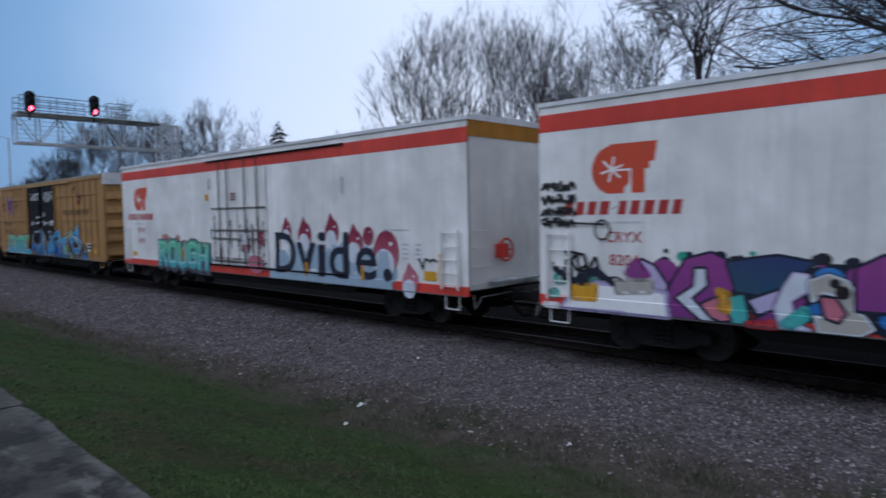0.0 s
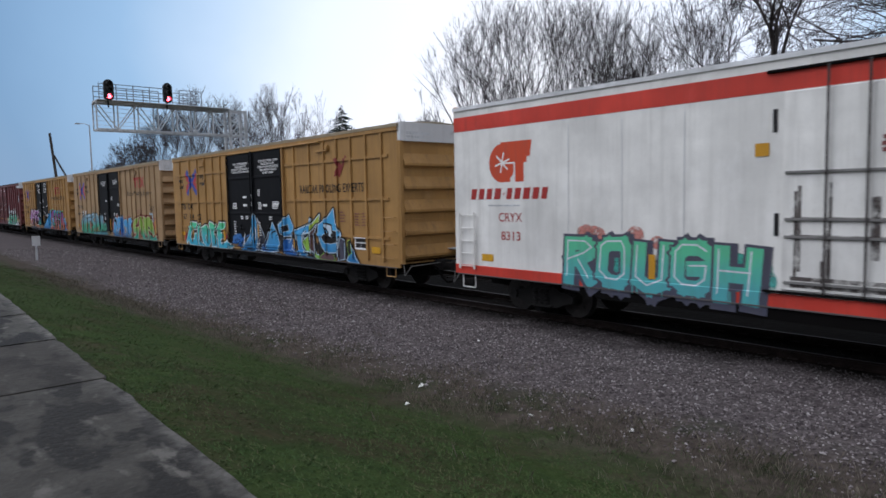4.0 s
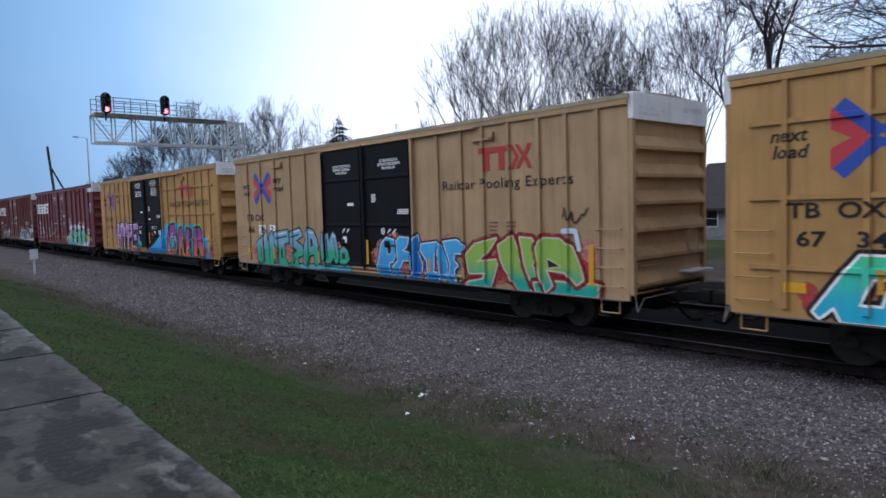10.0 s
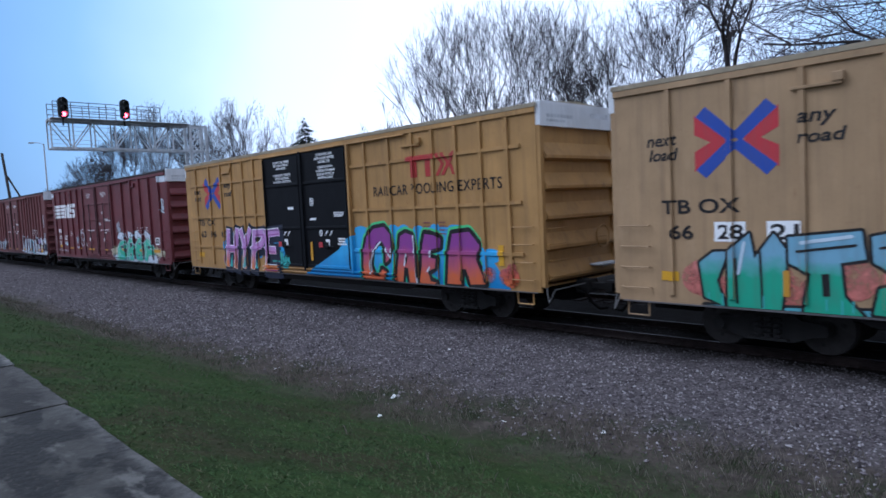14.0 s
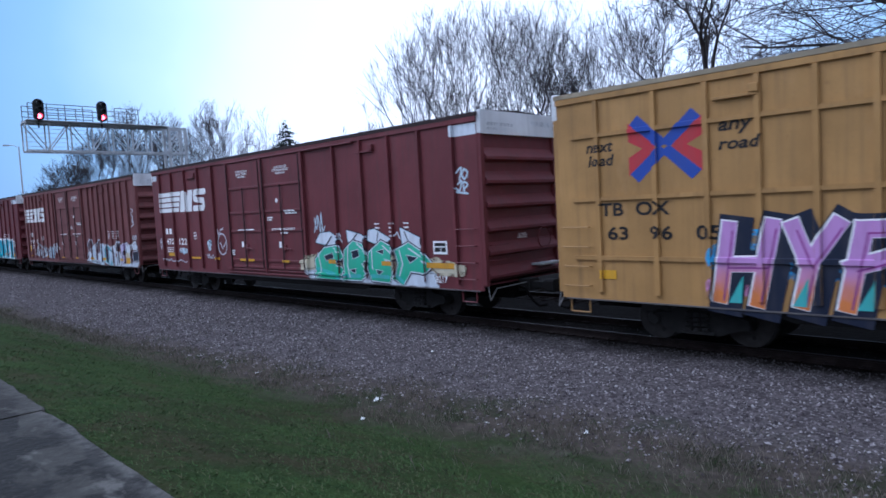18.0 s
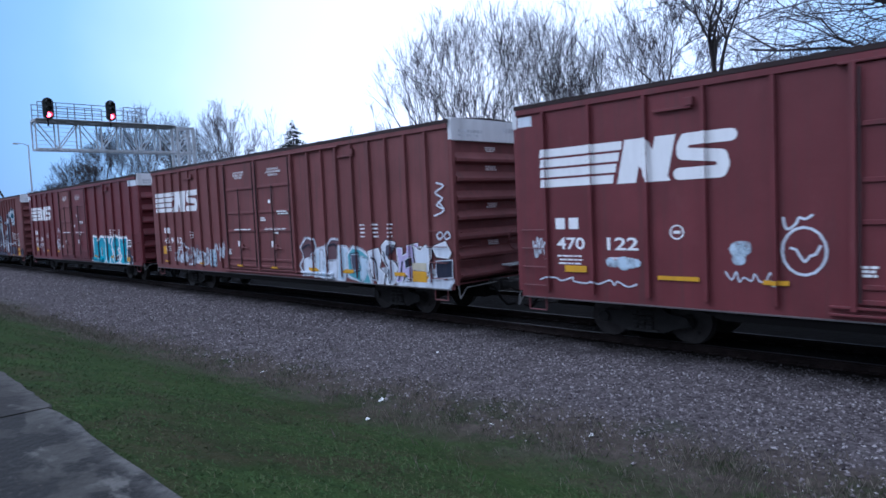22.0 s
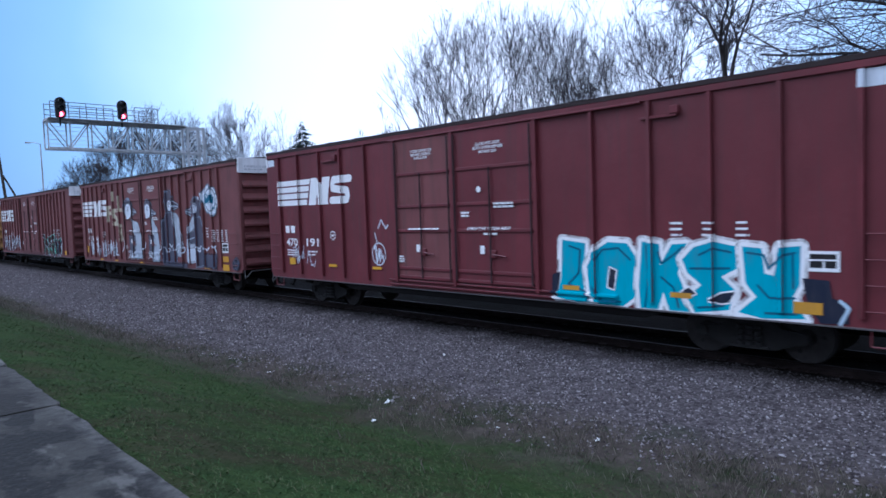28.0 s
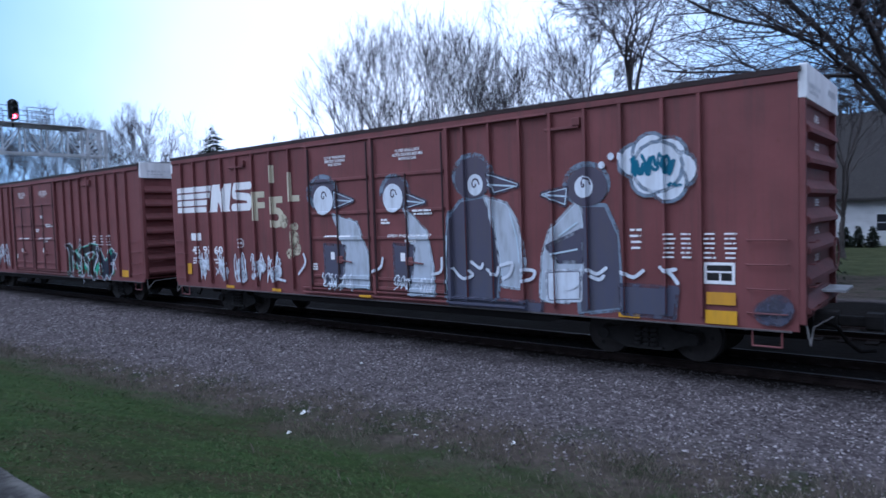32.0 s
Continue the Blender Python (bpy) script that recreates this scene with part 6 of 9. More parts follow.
def car_brown_white():
    rng = random.Random(32)
    doors = (6.85, 9.15, 11.5)
    car, rel = boxcar("boxcar", 18.65, "weathered brown boxcar with a white stripe logo and white graffiti", BROWN, BROWN, CLOSE_LEFT + CLOSE_RIGHT, (), doors,
                      0.06, 0.08, ribs=7, end_cap=ENDWHITE, roof=ROOFDARK)
    p = Paint(rel)
    p.loose = True
    red_marks(p, rng, ("46", "94", "12"), x0=0.22)
    placard(p, 17.3, 1.6, 0.5, 0.34)
    red_door_notes(p, doors, rng)
    sill_reflectors(p, 18.65, 1.1, (0.95, 4.3, 7.6, 10.0, 12.3, 14.0, 16.4))
    p.poly(rect(0.85, 1.45, 1.25, 1.8), SAFETY)
    p.poly(rect(17.2, 0.99, 17.8, 1.30), SAFETY)
    p.next()
    p.done("stencils", car, "white stencilled lettering, logo and yellow reflectors")
    g = Paint(rel)
    g.off = 0.008
    cloud(g, 11.7, 0.88, 15.6, 1.7, ICE, rng, 20, (0.15, 0.32))
    cloud(g, 14.6, 0.88, 18.4, 1.7, PALE, rng, 26, (0.12, 0.30))
    white_throwup(g)
    for x in (12.2, 14.1, 16.4):
        g.poly(rect(x, 1.12, x + 0.45, 1.22), SAFETY)
    g.poly(rect(17.15, 0.99, 17.7, 1.28), SAFETY)
    g.poly(rect(17.15, 1.30, 17.7, 1.5), CREAM)
    g.done("graffiti", car, "white and pale blue throw-up with dark lines")
    t = Paint(rel)
    t.off = 0.008
    cloud(t, 2.0, 1.0, 5.4, 1.6, PALE, rng, 15, (0.1, 0.26))
    for x in (2.1, 2.6, 3.2, 3.8, 4.5, 5.2):
        scribble(t, x, 1.05, x + 0.8, rng.uniform(1.7, 2.2), misty(PALE), rng, rng.uniform(0.03, 0.06), 5)
        scribble(t, x, 1.05, x + 0.7, 1.9, SLATE if x > 3 else PALE, rng, 0.016, 5)
    cloud(t, 5.2, 1.0, 5.9, 1.75, ICE, rng, 6, (0.15, 0.28))
    scribble(t, 6.1, 1.3, 6.6, 2.0, PALE, rng, 0.016, 9, 2)
    t.done("tag", car, "white spray-can tags")
    place_car(car, "g")


def turquoise_letters(g):
    for q in ([(12.4, 2.21), (13.0, 2.14), (12.94, 1.48), (13.1, 1.27), (13.15, 0.91), (12.81, 0.86), (12.24, 0.96), (12.36, 1.4)],
              [(13.19, 1.96), (13.53, 2.17), (13.98, 2.15), (14.21, 1.83), (14.15, 1.07), (13.87, 0.86), (13.28, 0.86), (13.07, 1.11), (13.02, 1.64)],
              [(14.31, 2.19), (14.68, 2.14), (14.69, 1.73), (14.93, 2.14), (15.23, 2.16), (15.05, 1.59), (15.16, 1.32), (15.28, 0.86), (14.87, 0.86), (14.75, 1.21), (14.64, 0.86), (14.26, 0.86), (14.23, 1.28)],
              [(15.36, 2.09), (15.74, 2.2), (16.14, 2.12), (16.2, 1.74), (15.88, 1.56), (16.13, 1.33), (16.02, 0.96), (15.38, 0.86), (15.23, 1.14), (15.51, 1.39), (15.24, 1.61), (15.14, 1.85)],
              [(16.26, 2.12), (16.59, 2.09), (16.64, 1.65), (16.79, 1.62), (16.89, 2.11), (17.22, 2.14), (17.2, 1.47), (17.08, 1.25), (17.29, 0.91), (16.6, 0.86), (16.18, 0.94), (16.5, 1.23), (16.31, 1.47)]):
        g.shape(q, SEA, WHITE, None, 0.075)
    for q in ([(12.58, 2.08), (12.86, 2.0), (12.81, 1.5), (12.54, 1.25)], [(12.54, 1.25), (12.96, 1.11), (13.06, 0.92)], [(13.23, 1.8), (13.4, 2.01), (13.78, 2.05), (14.05, 1.82)], [(13.17, 1.22), (13.35, 0.94), (13.81, 0.95)], [(14.4, 2.1), (14.44, 1.49), (14.36, 0.89)], [(14.65, 1.98), (14.72, 1.77), (14.97, 1.94), (15.15, 2.09)], [(14.71, 1.5), (14.96, 1.31), (15.06, 0.94)],
              [(15.47, 1.95), (15.74, 2.07), (16.06, 2.01)], [(15.3, 1.69), (16.03, 1.72)], [(15.44, 0.96), (15.92, 1.03)], [(16.34, 2.01), (16.63, 1.97), (16.7, 1.74), (16.95, 1.98), (17.13, 2.02)], [(16.52, 1.44), (16.71, 1.23), (17.12, 1.25)], [(16.65, 0.96), (17.16, 0.98)], [(17.09, 1.98), (17.1, 1.42)]):
        g.stroke(q, 0.022, DEEPSEA)
    g.next()
    g.shape([(13.58, 1.64), (13.72, 1.58), (13.66, 1.2), (13.52, 1.24)], NAVY, None, WHITE, 0, 0.03)
    g.shape([(15.12, 1.23), (15.26, 1.33), (15.4, 1.22), (15.23, 1.14)], NAVY, None, WHITE, 0, 0.03)
    g.shape([(15.66, 1.12), (15.87, 1.25), (16.13, 1.3), (16.02, 1.1), (15.87, 1.07)], NAVY, None, WHITE, 0, 0.03)
    g.shape([(12.12, 1.44), (12.34, 1.51), (12.24, 0.96), (12.1, 1.0)], NAVY, None, None, 0.06, 0.025)
    g.shape([(17.24, 1.6), (17.65, 1.58), (17.69, 1.29), (17.93, 1.22), (17.93, 0.89), (17.51, 0.86), (17.3, 1.26)], NAVY, None, None, 0.06, 0.025)
    g.stroke([(17.81, 1.25), (17.93, 1.14), (17.81, 0.88)], 0.03, ICE)
    g.next()


def car_crimson_lokey():
    rng = random.Random(33)
    doors = (6.85, 9.12, 11.75)
    car, rel = boxcar("boxcar", 18.95, "deep red boxcar with a white stripe logo and turquoise graffiti", CRIMSON, CRIMSON, WIDE, (), doors, 0.07, 0.08,
                      ribs=6, end_cap=ENDWHITE, roof=ROOFDARK)
    corner_tag(car, rel, rng, 18.95)
    for o in car.children:
        if o.name.startswith("door") and o.data.materials and len(o.children) > 2:
            o.data.materials[0] = BROWN
            break
    p = Paint(rel)
    p.loose = True
    red_marks(p, rng, ("470", "191"), x0=0.55)
    placard(p, 17.3, 1.72, 0.5, 0.34)
    red_door_notes(p, doors, rng)
    sill_reflectors(p, 18.95, 1.30, (3.5, 5.7))
    p.poly(rect(1.2, 1.30, 1.55, 1.52), SAFETY)
    p.next()
    p.done("stencils", car, "white stencilled lettering, logo and yellow reflectors")
    g = Paint(rel)
    g.off = 0.008
    turquoise_letters(g)
    for x in (12.4, 14.9):
        g.poly(rect(x, 1.12, x + 0.42, 1.22), GOLD)
    g.poly(rect(17.1, 1.0, 17.55, 1.2), GOLD)
    g.done("graffiti", car, "turquoise sprayed letters with white edges")
    t = Paint(rel)
    t.off = 0.008
    ring = [(6.0 + 0.3 * math.cos(0.4 * i), 1.75 + 0.32 * math.sin(0.4 * i)) for i in range(17)]
    t.stroke(ring, 0.018, PALE)
    scribble(t, 5.75, 1.5, 6.25, 2.0, PALE, rng, 0.018, 9, 2)
    t.stroke([(5.95, 2.05), (5.85, 2.35)], 0.015, PALE)
    scribble(t, 6.0, 2.45, 6.5, 2.8, PALE, rng, 0.022, 7)
    scribble(t, 1.3, 1.3, 2.1, 2.0, PALE, rng, 0.014, 9, 2)
    scribble(t, 2.2, 1.25, 2.8, 1.8, PALE, rng, 0.016, 7)
    t.done("tag", car, "white spray-can tags")
    place_car(car, "h")


def painted_birds(g, rng):
    """Four standing birds as plain shapes: grey hoods and backs, pale faces and fronts."""
    glow = misty(HAZE)
    g.poly(disc(12.52, 3.79, 0.58, 0.51, 18), glow)
    g.poly(disc(15.26, 3.45, 0.52, 0.45, 18), glow)
    g.poly(disc(7.60, 3.62, 0.61, 0.51, 18), glow)
    g.poly(disc(10.21, 3.52, 0.51, 0.46, 18), glow)
    g.next()
    g.shape([(11.92, 2.96), (12.18, 3.21), (12.8, 3.28), (13.14, 2.83), (13.23, 2.15), (13.08, 1.08), (12.83, 0.86), (11.77, 1.01), (11.75, 2.14)], SLATE, HAZE, None, 0.03)
    g.shape([(12.86, 3.28), (13.38, 3.12), (13.7, 2.63), (13.81, 1.88), (13.66, 1.35), (13.27, 1.38), (13.18, 2.15), (13.08, 2.79)], BELLY, None, ICE, 0.05, 0.016)
    g.shape([(15.16, 3.01), (15.64, 2.99), (15.9, 2.43), (15.96, 1.06), (15.11, 0.92), (15.05, 2.17)], SLATE, HAZE, None, 0.03)
    g.shape([(15.07, 3.1), (14.45, 2.53), (14.28, 2.07), (14.2, 1.14), (14.82, 1.12), (15.13, 1.72), (15.16, 2.79)], BELLY, None, ICE, 0.05, 0.016)
    g.shape([(14.39, 2.21), (15.15, 2.52), (15.14, 1.95), (14.64, 1.94)], SLATE, None, None, 0.05, 0.02)
    g.shape([(14.37, 1.68), (15.08, 1.72), (15.07, 1.18), (14.38, 1.13)], PALE, None, SLATE, 0.05, 0.02)
    g.shape([(8.02, 3.01), (8.85, 2.81), (9.21, 2.01), (9.22, 1.15), (8.17, 1.17), (8.47, 2.0)], BELLY, None, ICE, 0.05, 0.016)
    g.shape([(7.62, 2.23), (8.4, 2.18), (8.26, 1.29), (7.64, 1.21)], SLATE, None, None, 0.05, 0.02)
    g.shape([(10.56, 3.11), (11.17, 2.56), (11.34, 1.72), (11.38, 1.09), (10.61, 1.05), (10.79, 2.03)], BELLY, None, ICE, 0.05, 0.016)
    g.shape([(10.15, 2.24), (10.77, 2.19), (10.65, 1.38), (10.18, 1.31)], SLATE, None, None, 0.05, 0.02)
    g.poly(disc(12.53, 3.74, 0.49, 0.46, 18), SLATE)
    g.poly(disc(15.28, 3.40, 0.44, 0.39, 18), SLATE)
    g.poly(disc(7.64, 3.61, 0.46, 0.40, 18), SLATE)
    g.poly(disc(10.22, 3.52, 0.38, 0.37, 18), SLATE)
    g.next()
    g.shape([(12.94, 3.78), (13.73, 3.52), (13.1, 3.4)], SLATE, None, ICE, 0.05, 0.02)
    g.shape([(14.83, 3.38), (14.29, 3.29), (14.79, 3.08)], SLATE, None, ICE, 0.05, 0.02)
    g.shape([(8.06, 3.62), (8.75, 3.39), (8.07, 3.23)], SLATE, None, ICE, 0.05, 0.02)
    g.shape([(10.6, 3.46), (11.16, 3.26), (10.59, 3.15)], SLATE, None, ICE, 0.05, 0.02)
    g.poly(disc(12.60, 3.58, 0.21, 0.24, 18), PALE)
    g.poly(disc(15.22, 3.40, 0.20, 0.22, 18), PALE)
    g.poly(disc(7.63, 3.43, 0.39, 0.39, 18), PALE)
    g.poly(disc(10.16, 3.39, 0.33, 0.35, 18), PALE)
    g.next()
    for x, z, r in ((12.59, 3.59, 0.12), (15.24, 3.45, 0.12), (7.65, 3.53, 0.12), (10.17, 3.47, 0.12)):
        g.stroke([(x + (r - 0.011 * i) * math.cos(0.7 * i), z + 1.3 * (r - 0.011 * i) * math.sin(0.7 * i)) for i in range(10)], 0.018, SLATE)
    for q in ([(12.99, 3.56), (13.62, 3.5)], [(14.37, 3.28), (14.83, 3.23)], [(8.13, 3.42), (8.69, 3.37)], [(10.61, 3.3), (11.1, 3.24)], [(13.49, 2.92), (13.64, 2.44), (13.7, 1.87)], [(14.65, 2.44), (15.06, 2.7)], [(14.49, 2.07), (15.05, 2.17)], [(11.83, 2.45), (11.74, 1.21)]):
        g.stroke(q, 0.018, ICE)
    g.next()
    g.shape([(15.97, 1.47), (17.0, 1.45), (16.95, 0.96), (16.01, 0.98)], SLATE, None, None)
    g.shape([(11.84, 1.01), (14.2, 1.04), (14.19, 0.86), (11.83, 0.86)], SLATE, None, None, 0.05, 0.02)
    for q in ([(11.93, 1.71), (12.18, 1.49), (12.47, 1.57), (12.37, 1.67)], [(12.44, 1.87), (12.68, 1.73), (12.75, 1.83)], [(12.86, 1.71), (13.1, 1.59), (13.16, 1.76)], [(13.22, 1.81), (13.51, 1.87), (13.45, 1.63), (13.27, 1.52)], [(13.78, 1.73), (14.06, 1.71), (14.0, 1.55), (13.78, 1.49)], [(14.63, 1.53), (14.83, 1.37), (15.03, 1.47)], [(15.28, 1.77), (15.47, 1.69), (15.66, 1.81)], [(15.33, 1.64), (15.51, 1.58), (15.61, 1.65)],
              [(15.98, 1.75), (16.2, 1.65), (16.4, 1.78)], [(16.72, 1.85), (16.92, 1.73), (17.04, 1.57)], [(16.84, 1.79), (17.0, 1.82)], [(11.33, 1.56), (11.6, 1.64), (11.64, 1.94)], [(6.44, 1.41), (6.75, 1.73), (6.68, 1.98)], [(5.43, 1.25), (5.84, 1.2)], [(9.35, 1.56), (9.67, 1.68), (9.76, 1.91)]):
        g.stroke(flowing(q, 3), 0.035, PALE)
    g.next()
    for x, z, r in ((16.28, 3.83, 0.28), (16.58, 3.97, 0.31), (16.91, 3.88, 0.30), (17.12, 3.61, 0.28), (16.90, 3.38, 0.30), (16.53, 3.50, 0.30), (16.70, 3.69, 0.43)):
        g.poly(disc(x, z, r + 0.07), glow)
        g.poly(disc(x, z, r), PALE)
    for q in ((15.61, 3.80, 0.07), (15.80, 3.95, 0.07), (15.99, 3.93, 0.07)):
        g.poly(disc(*q), PALE)
    g.next()
    for x in (16.21, 16.41, 16.58, 16.79):
        scribble(g, x, 3.53, x + 0.22, 3.94, DEEPSEA, rng, 0.03, 5, 2)
    scribble(g, 16.86, 3.32, 17.14, 3.42, DEEPSEA, rng, 0.018, 8)
    g.next()


def car_brown_birds():
    rng = random.Random(34)
    doors = (7.0, 9.45, 11.85)
    car, rel = boxcar("boxcar", 19.0, "brown boxcar with a stripe logo and a row of painted birds", BROWN, BROWN,
                      [0.6, 1.35, 2.1, 2.9, 3.7, 4.5, 5.35, 6.2, 12.3, 13.0, 13.77, 14.5, 15.26, 16.0, 16.8, 17.45], (), doors,
                      0.06, 0.08, ribs=7, end_cap=ENDWHITE, roof=ROOFDARK)
    p = Paint(rel)
    p.loose = True
    red_marks(p, rng, ("46", "95", "60"), x0=0.22)
    placard(p, 17.50, 1.58, 0.52, 0.38)
    red_door_notes(p, doors, rng)
    sill_reflectors(p, 19.0, 0.88, (2.9, 5.2, 8.9, 13.3, 15.9))
    p.poly(rect(0.7, 1.25, 0.95, 1.6), SAFETY)
    p.poly(rect(17.52, 0.88, 18.05, 1.12), SAFETY)
    p.poly(rect(17.54, 1.22, 18.03, 1.44), GOLD)
    data_lines(p, (16.8, 17.1, 17.5, 17.85), 2.0, 2.5, WHITE, rng, 6, 0.22)
    p.next()
    p.done("stencils", car, "white stencilled lettering, logo and yellow reflectors")
    g = Paint(rel)
    g.off = 0.012
    painted_birds(g, rng)
    cloud(g, 18.3, 0.88, 18.95, 1.5, SLATE, rng, 5, (0.15, 0.25))
    g.done("mural", car, "grey and white painted birds in a row")
    t = Paint(rel)
    t.off = 0.008
    for ch, x, z, w, h in (("F", 4.45, 2.95, 0.55, 0.85), ("5", 5.25, 2.72, 0.62, 0.90), ("L", 6.08, 3.45, 0.50, 0.82), ("I", 5.35, 4.02, 0.14, 0.50)):
        t.words(ch, x, z, w, h, CREAM, 0.0, 0.035)
    cloud(t, 5.6, 1.5, 6.6, 3.3, CREAM, rng, 4, (0.12, 0.22))
    for x in (1.3, 2.3, 3.3, 4.2, 5.0):
        scribble(t, x, 1.1, x + 0.7, 2.0, PALE, rng, 0.020, 8, 3)
        cloud(t, x, 1.05, x + 0.8, 1.8, PALE, rng, 3, (0.12, 0.22))
    for x in (7.5, 8.1, 10.1, 10.8):
        scribble(t, x, 1.05, x + 0.6, 1.5, PALE, rng, 0.016, 8, 3)
    t.done("tag", car, "cream and white spray-can tags")
    place_car(car, "i")


def car_brown_last():
    rng = random.Random(35)
    doors = (6.9, 9.2, 11.6)
    car, rel = boxcar("boxcar", 18.8, "weathered brown boxcar with black and pale green graffiti", BROWN, BROWN, CLOSE_LEFT + CLOSE_RIGHT, (), doors, 0.06, 0.08,
                      ribs=7, end_cap=ENDWHITE, roof=ROOFDARK)
    p = Paint(rel)
    p.loose = True
    red_marks(p, rng, ("46", "90", "31"), x0=0.22)
    red_door_notes(p, doors, rng)
    p.poly(rect(17.2, 0.99, 17.7, 1.25), SAFETY)
    p.next()
    p.done("stencils", car, "white stencilled lettering and logo")
    g = Paint(rel)
    g.off = 0.008
    cloud(g, 12.6, 0.88, 16.6, 2.1, MINT, rng, 20, (0.15, 0.3))
    wildstyle(g, 12.6, 0.88, 16.6, 2.2, [INK, NAVY], rng, 0.14, PALE, None, MINT, 3)
    scribble(g, 1.0, 1.0, 6.0, 2.2, misty(PALE), rng, 0.045, 26, 3)
    g.done("graffiti", car, "black letters on pale green spray paint")
    place_car(car, "j")


def car_yellow_last():
    rng = random.Random(36)
    car, rel = boxcar("boxcar", 18.8, "yellow steel boxcar with black doors at the tail", YELLOW, DOORBLACK, grid_posts(), (4.23, 2.93, 1.72), YDOORS,
                      end_cap=ENDWHITE, door_style="black")
    p = Paint(rel)
    p.loose = True
    yellow_marks(p, ("66", "10", "42"), False, rng, (12.9, 17.2, 3.2, 0.28), None, False)
    p.done("stencils", car, "black stencilled lettering")
    d = Paint(rel)
    d.off, d.loose = 0.004, True
    door_notices(d, YDOORS, rng, WHITE, 1)
    d.done("door_notices", car, "white notices on the black doors")
    place_car(car, "k")


# ---- refrigerated cars ----
TALL = EAVE + 0.13               # eaves of the refrigerated cars


def reefer(label):
    length = 21.15
    car = thing("refrigerator_car", label, "boxcar", "freight cars of the train")
    rel = Side()
    part("near_side", Mesh().box(0, length, 0, 0.06, 1.06, TALL - 0.02, 0, 0.01), [REEFER], car)
    part("far_side", Mesh().box(0, length, WIDTH - 0.06, WIDTH, 1.06, TALL - 0.02), [REEFER], car)
    part("roof", roof_mesh(length, 0.03, 0.10, 20), [ENDWHITE], car, at=pose(0, 0, TALL - EAVE))
    for x, s in ((length, 1), (0.0, -1)):
        a, b = sorted((x, x - s * 0.06))
        part("end_sheet", Mesh().box(a, b, 0.01, WIDTH - 0.01, 1.02, TALL - 0.02), [REEFER], car)
        a, b = sorted((x, x + s * 0.02))
        part("end_band", Mesh().box(a, b, 0.005, WIDTH - 0.005, TALL - 0.46, TALL + 0.06, 0, 0.005), [AMBER], car, "amber band across the top of the end")
        bw = Mesh()
        c = x + s * 0.25
        ring = [(0.28 * math.cos(2 * math.pi * i / 16), 0.28 * math.sin(2 * math.pi * i / 16)) for i in range(17)]
        bw.rod([(c, 1.15 + u, 2.0 + v) for u, v in ring], 0.03, 5)
        for w in (0, 2.1, 4.2):
            bw.rod([(c, 1.15, 2.0), (c, 1.15 + 0.28 * math.cos(w), 2.0 + 0.28 * math.sin(w))], 0.02, 5)
        a, b = sorted((x, c))
        bw.box(a, b, 1.02, 1.28, 1.8, 2.15, 0, 0.03)
        part("brake_wheel", bw, [ORANGE], car, "red brake wheel and gear box")
        if s > 0:
            for z in (1.2, 1.63, 2.06, 2.5):
                part("grab_iron", ladder_mesh(0.5, z, z, 1), [REEFER], car, at=pose(x, 0.16, 0, 0, 0, 90))
            part("crossover_platform", Mesh().box(x + 0.02, x + 0.4, 0.7, WIDTH - 0.3, 1.22, 1.26), [GALV], car)
    underframe(car, length, True, 0.90)
    part("red_sill", Mesh().box(0.0, length, -0.015, 0.04, 0.90, 1.14, 0, 0.005), [ORANGE], car, "red painted lower sill")
    part("red_stripe", Mesh().box(0.0, length, -0.006, 0.03, 4.64, 5.01, 0, 0.002), [ORANGE], car, "red stripe below the eave")
    rel.add(0.0, length, 0.90, 1.14, 0.015)
    d0, d1 = 8.45, 12.25
    leaf = part("door", Mesh().box(d0, d1, -0.045, 0.0, 1.22, 4.62, 0, 0.012), [REEFER], car, "white plug door with locking rods")
    rel.add(d0, d1, 1.22, 4.62, 0.045)
    for x in (9.15, 9.75, 10.95, 11.75):
        part("lock_rod", Mesh().tube((x, -0.10, 1.2), (x, -0.10, 4.98), 0.022, 0.022, 6), [RODSOOT], leaf)
    for z in (3.25, 2.45, 2.15, 1.36):
        part("door_bar", Mesh().box(d0 + 0.05, d1 - 0.05, -0.082, -0.043, z - 0.025, z + 0.025, 0, 0.006), [RODGREY], leaf)
    lk = Mesh().box(10.75, 11.05, -0.13, -0.05, 1.95, 2.35, 0, 0.02)
    lk.rod([(10.9, -0.14, 2.1), (11.2, -0.14, 1.55)], 0.02)
    part("door_lock", lk, [GALV], leaf)
    part("door_track", Mesh().box(d0 - 0.3, 16.4, -0.075, -0.015, 1.155, 1.20, 0, 0.01), [UNDER], car)
    part("door_track", Mesh().box(d0 - 0.3, 16.4, -0.06, 0.0, TALL - 0.29, TALL - 0.235, 0, 0.01), [UNDER], car)
    ld = ladder_mesh(0.55, 1.12, 2.45, 5, 0.06, True).data("side_ladder", [REEFER])
    part("side_ladder", ld, None, car, at=pose(length - 0.86, 0, 0))
    part("side_ladder", ld, None, car, at=pose(0.22, 0, 0))
    stirrup(car, length - 0.8, REEFER)
    stirrup(car, 0.25, REEFER)
    for x in (2.6, length - 2.6):
        add_truck(car, x)
    add_coupler(car, length, 1)
    add_coupler(car, 0.0, -1)
    rel.finish()
    CARS.append(car)
    return car, rel


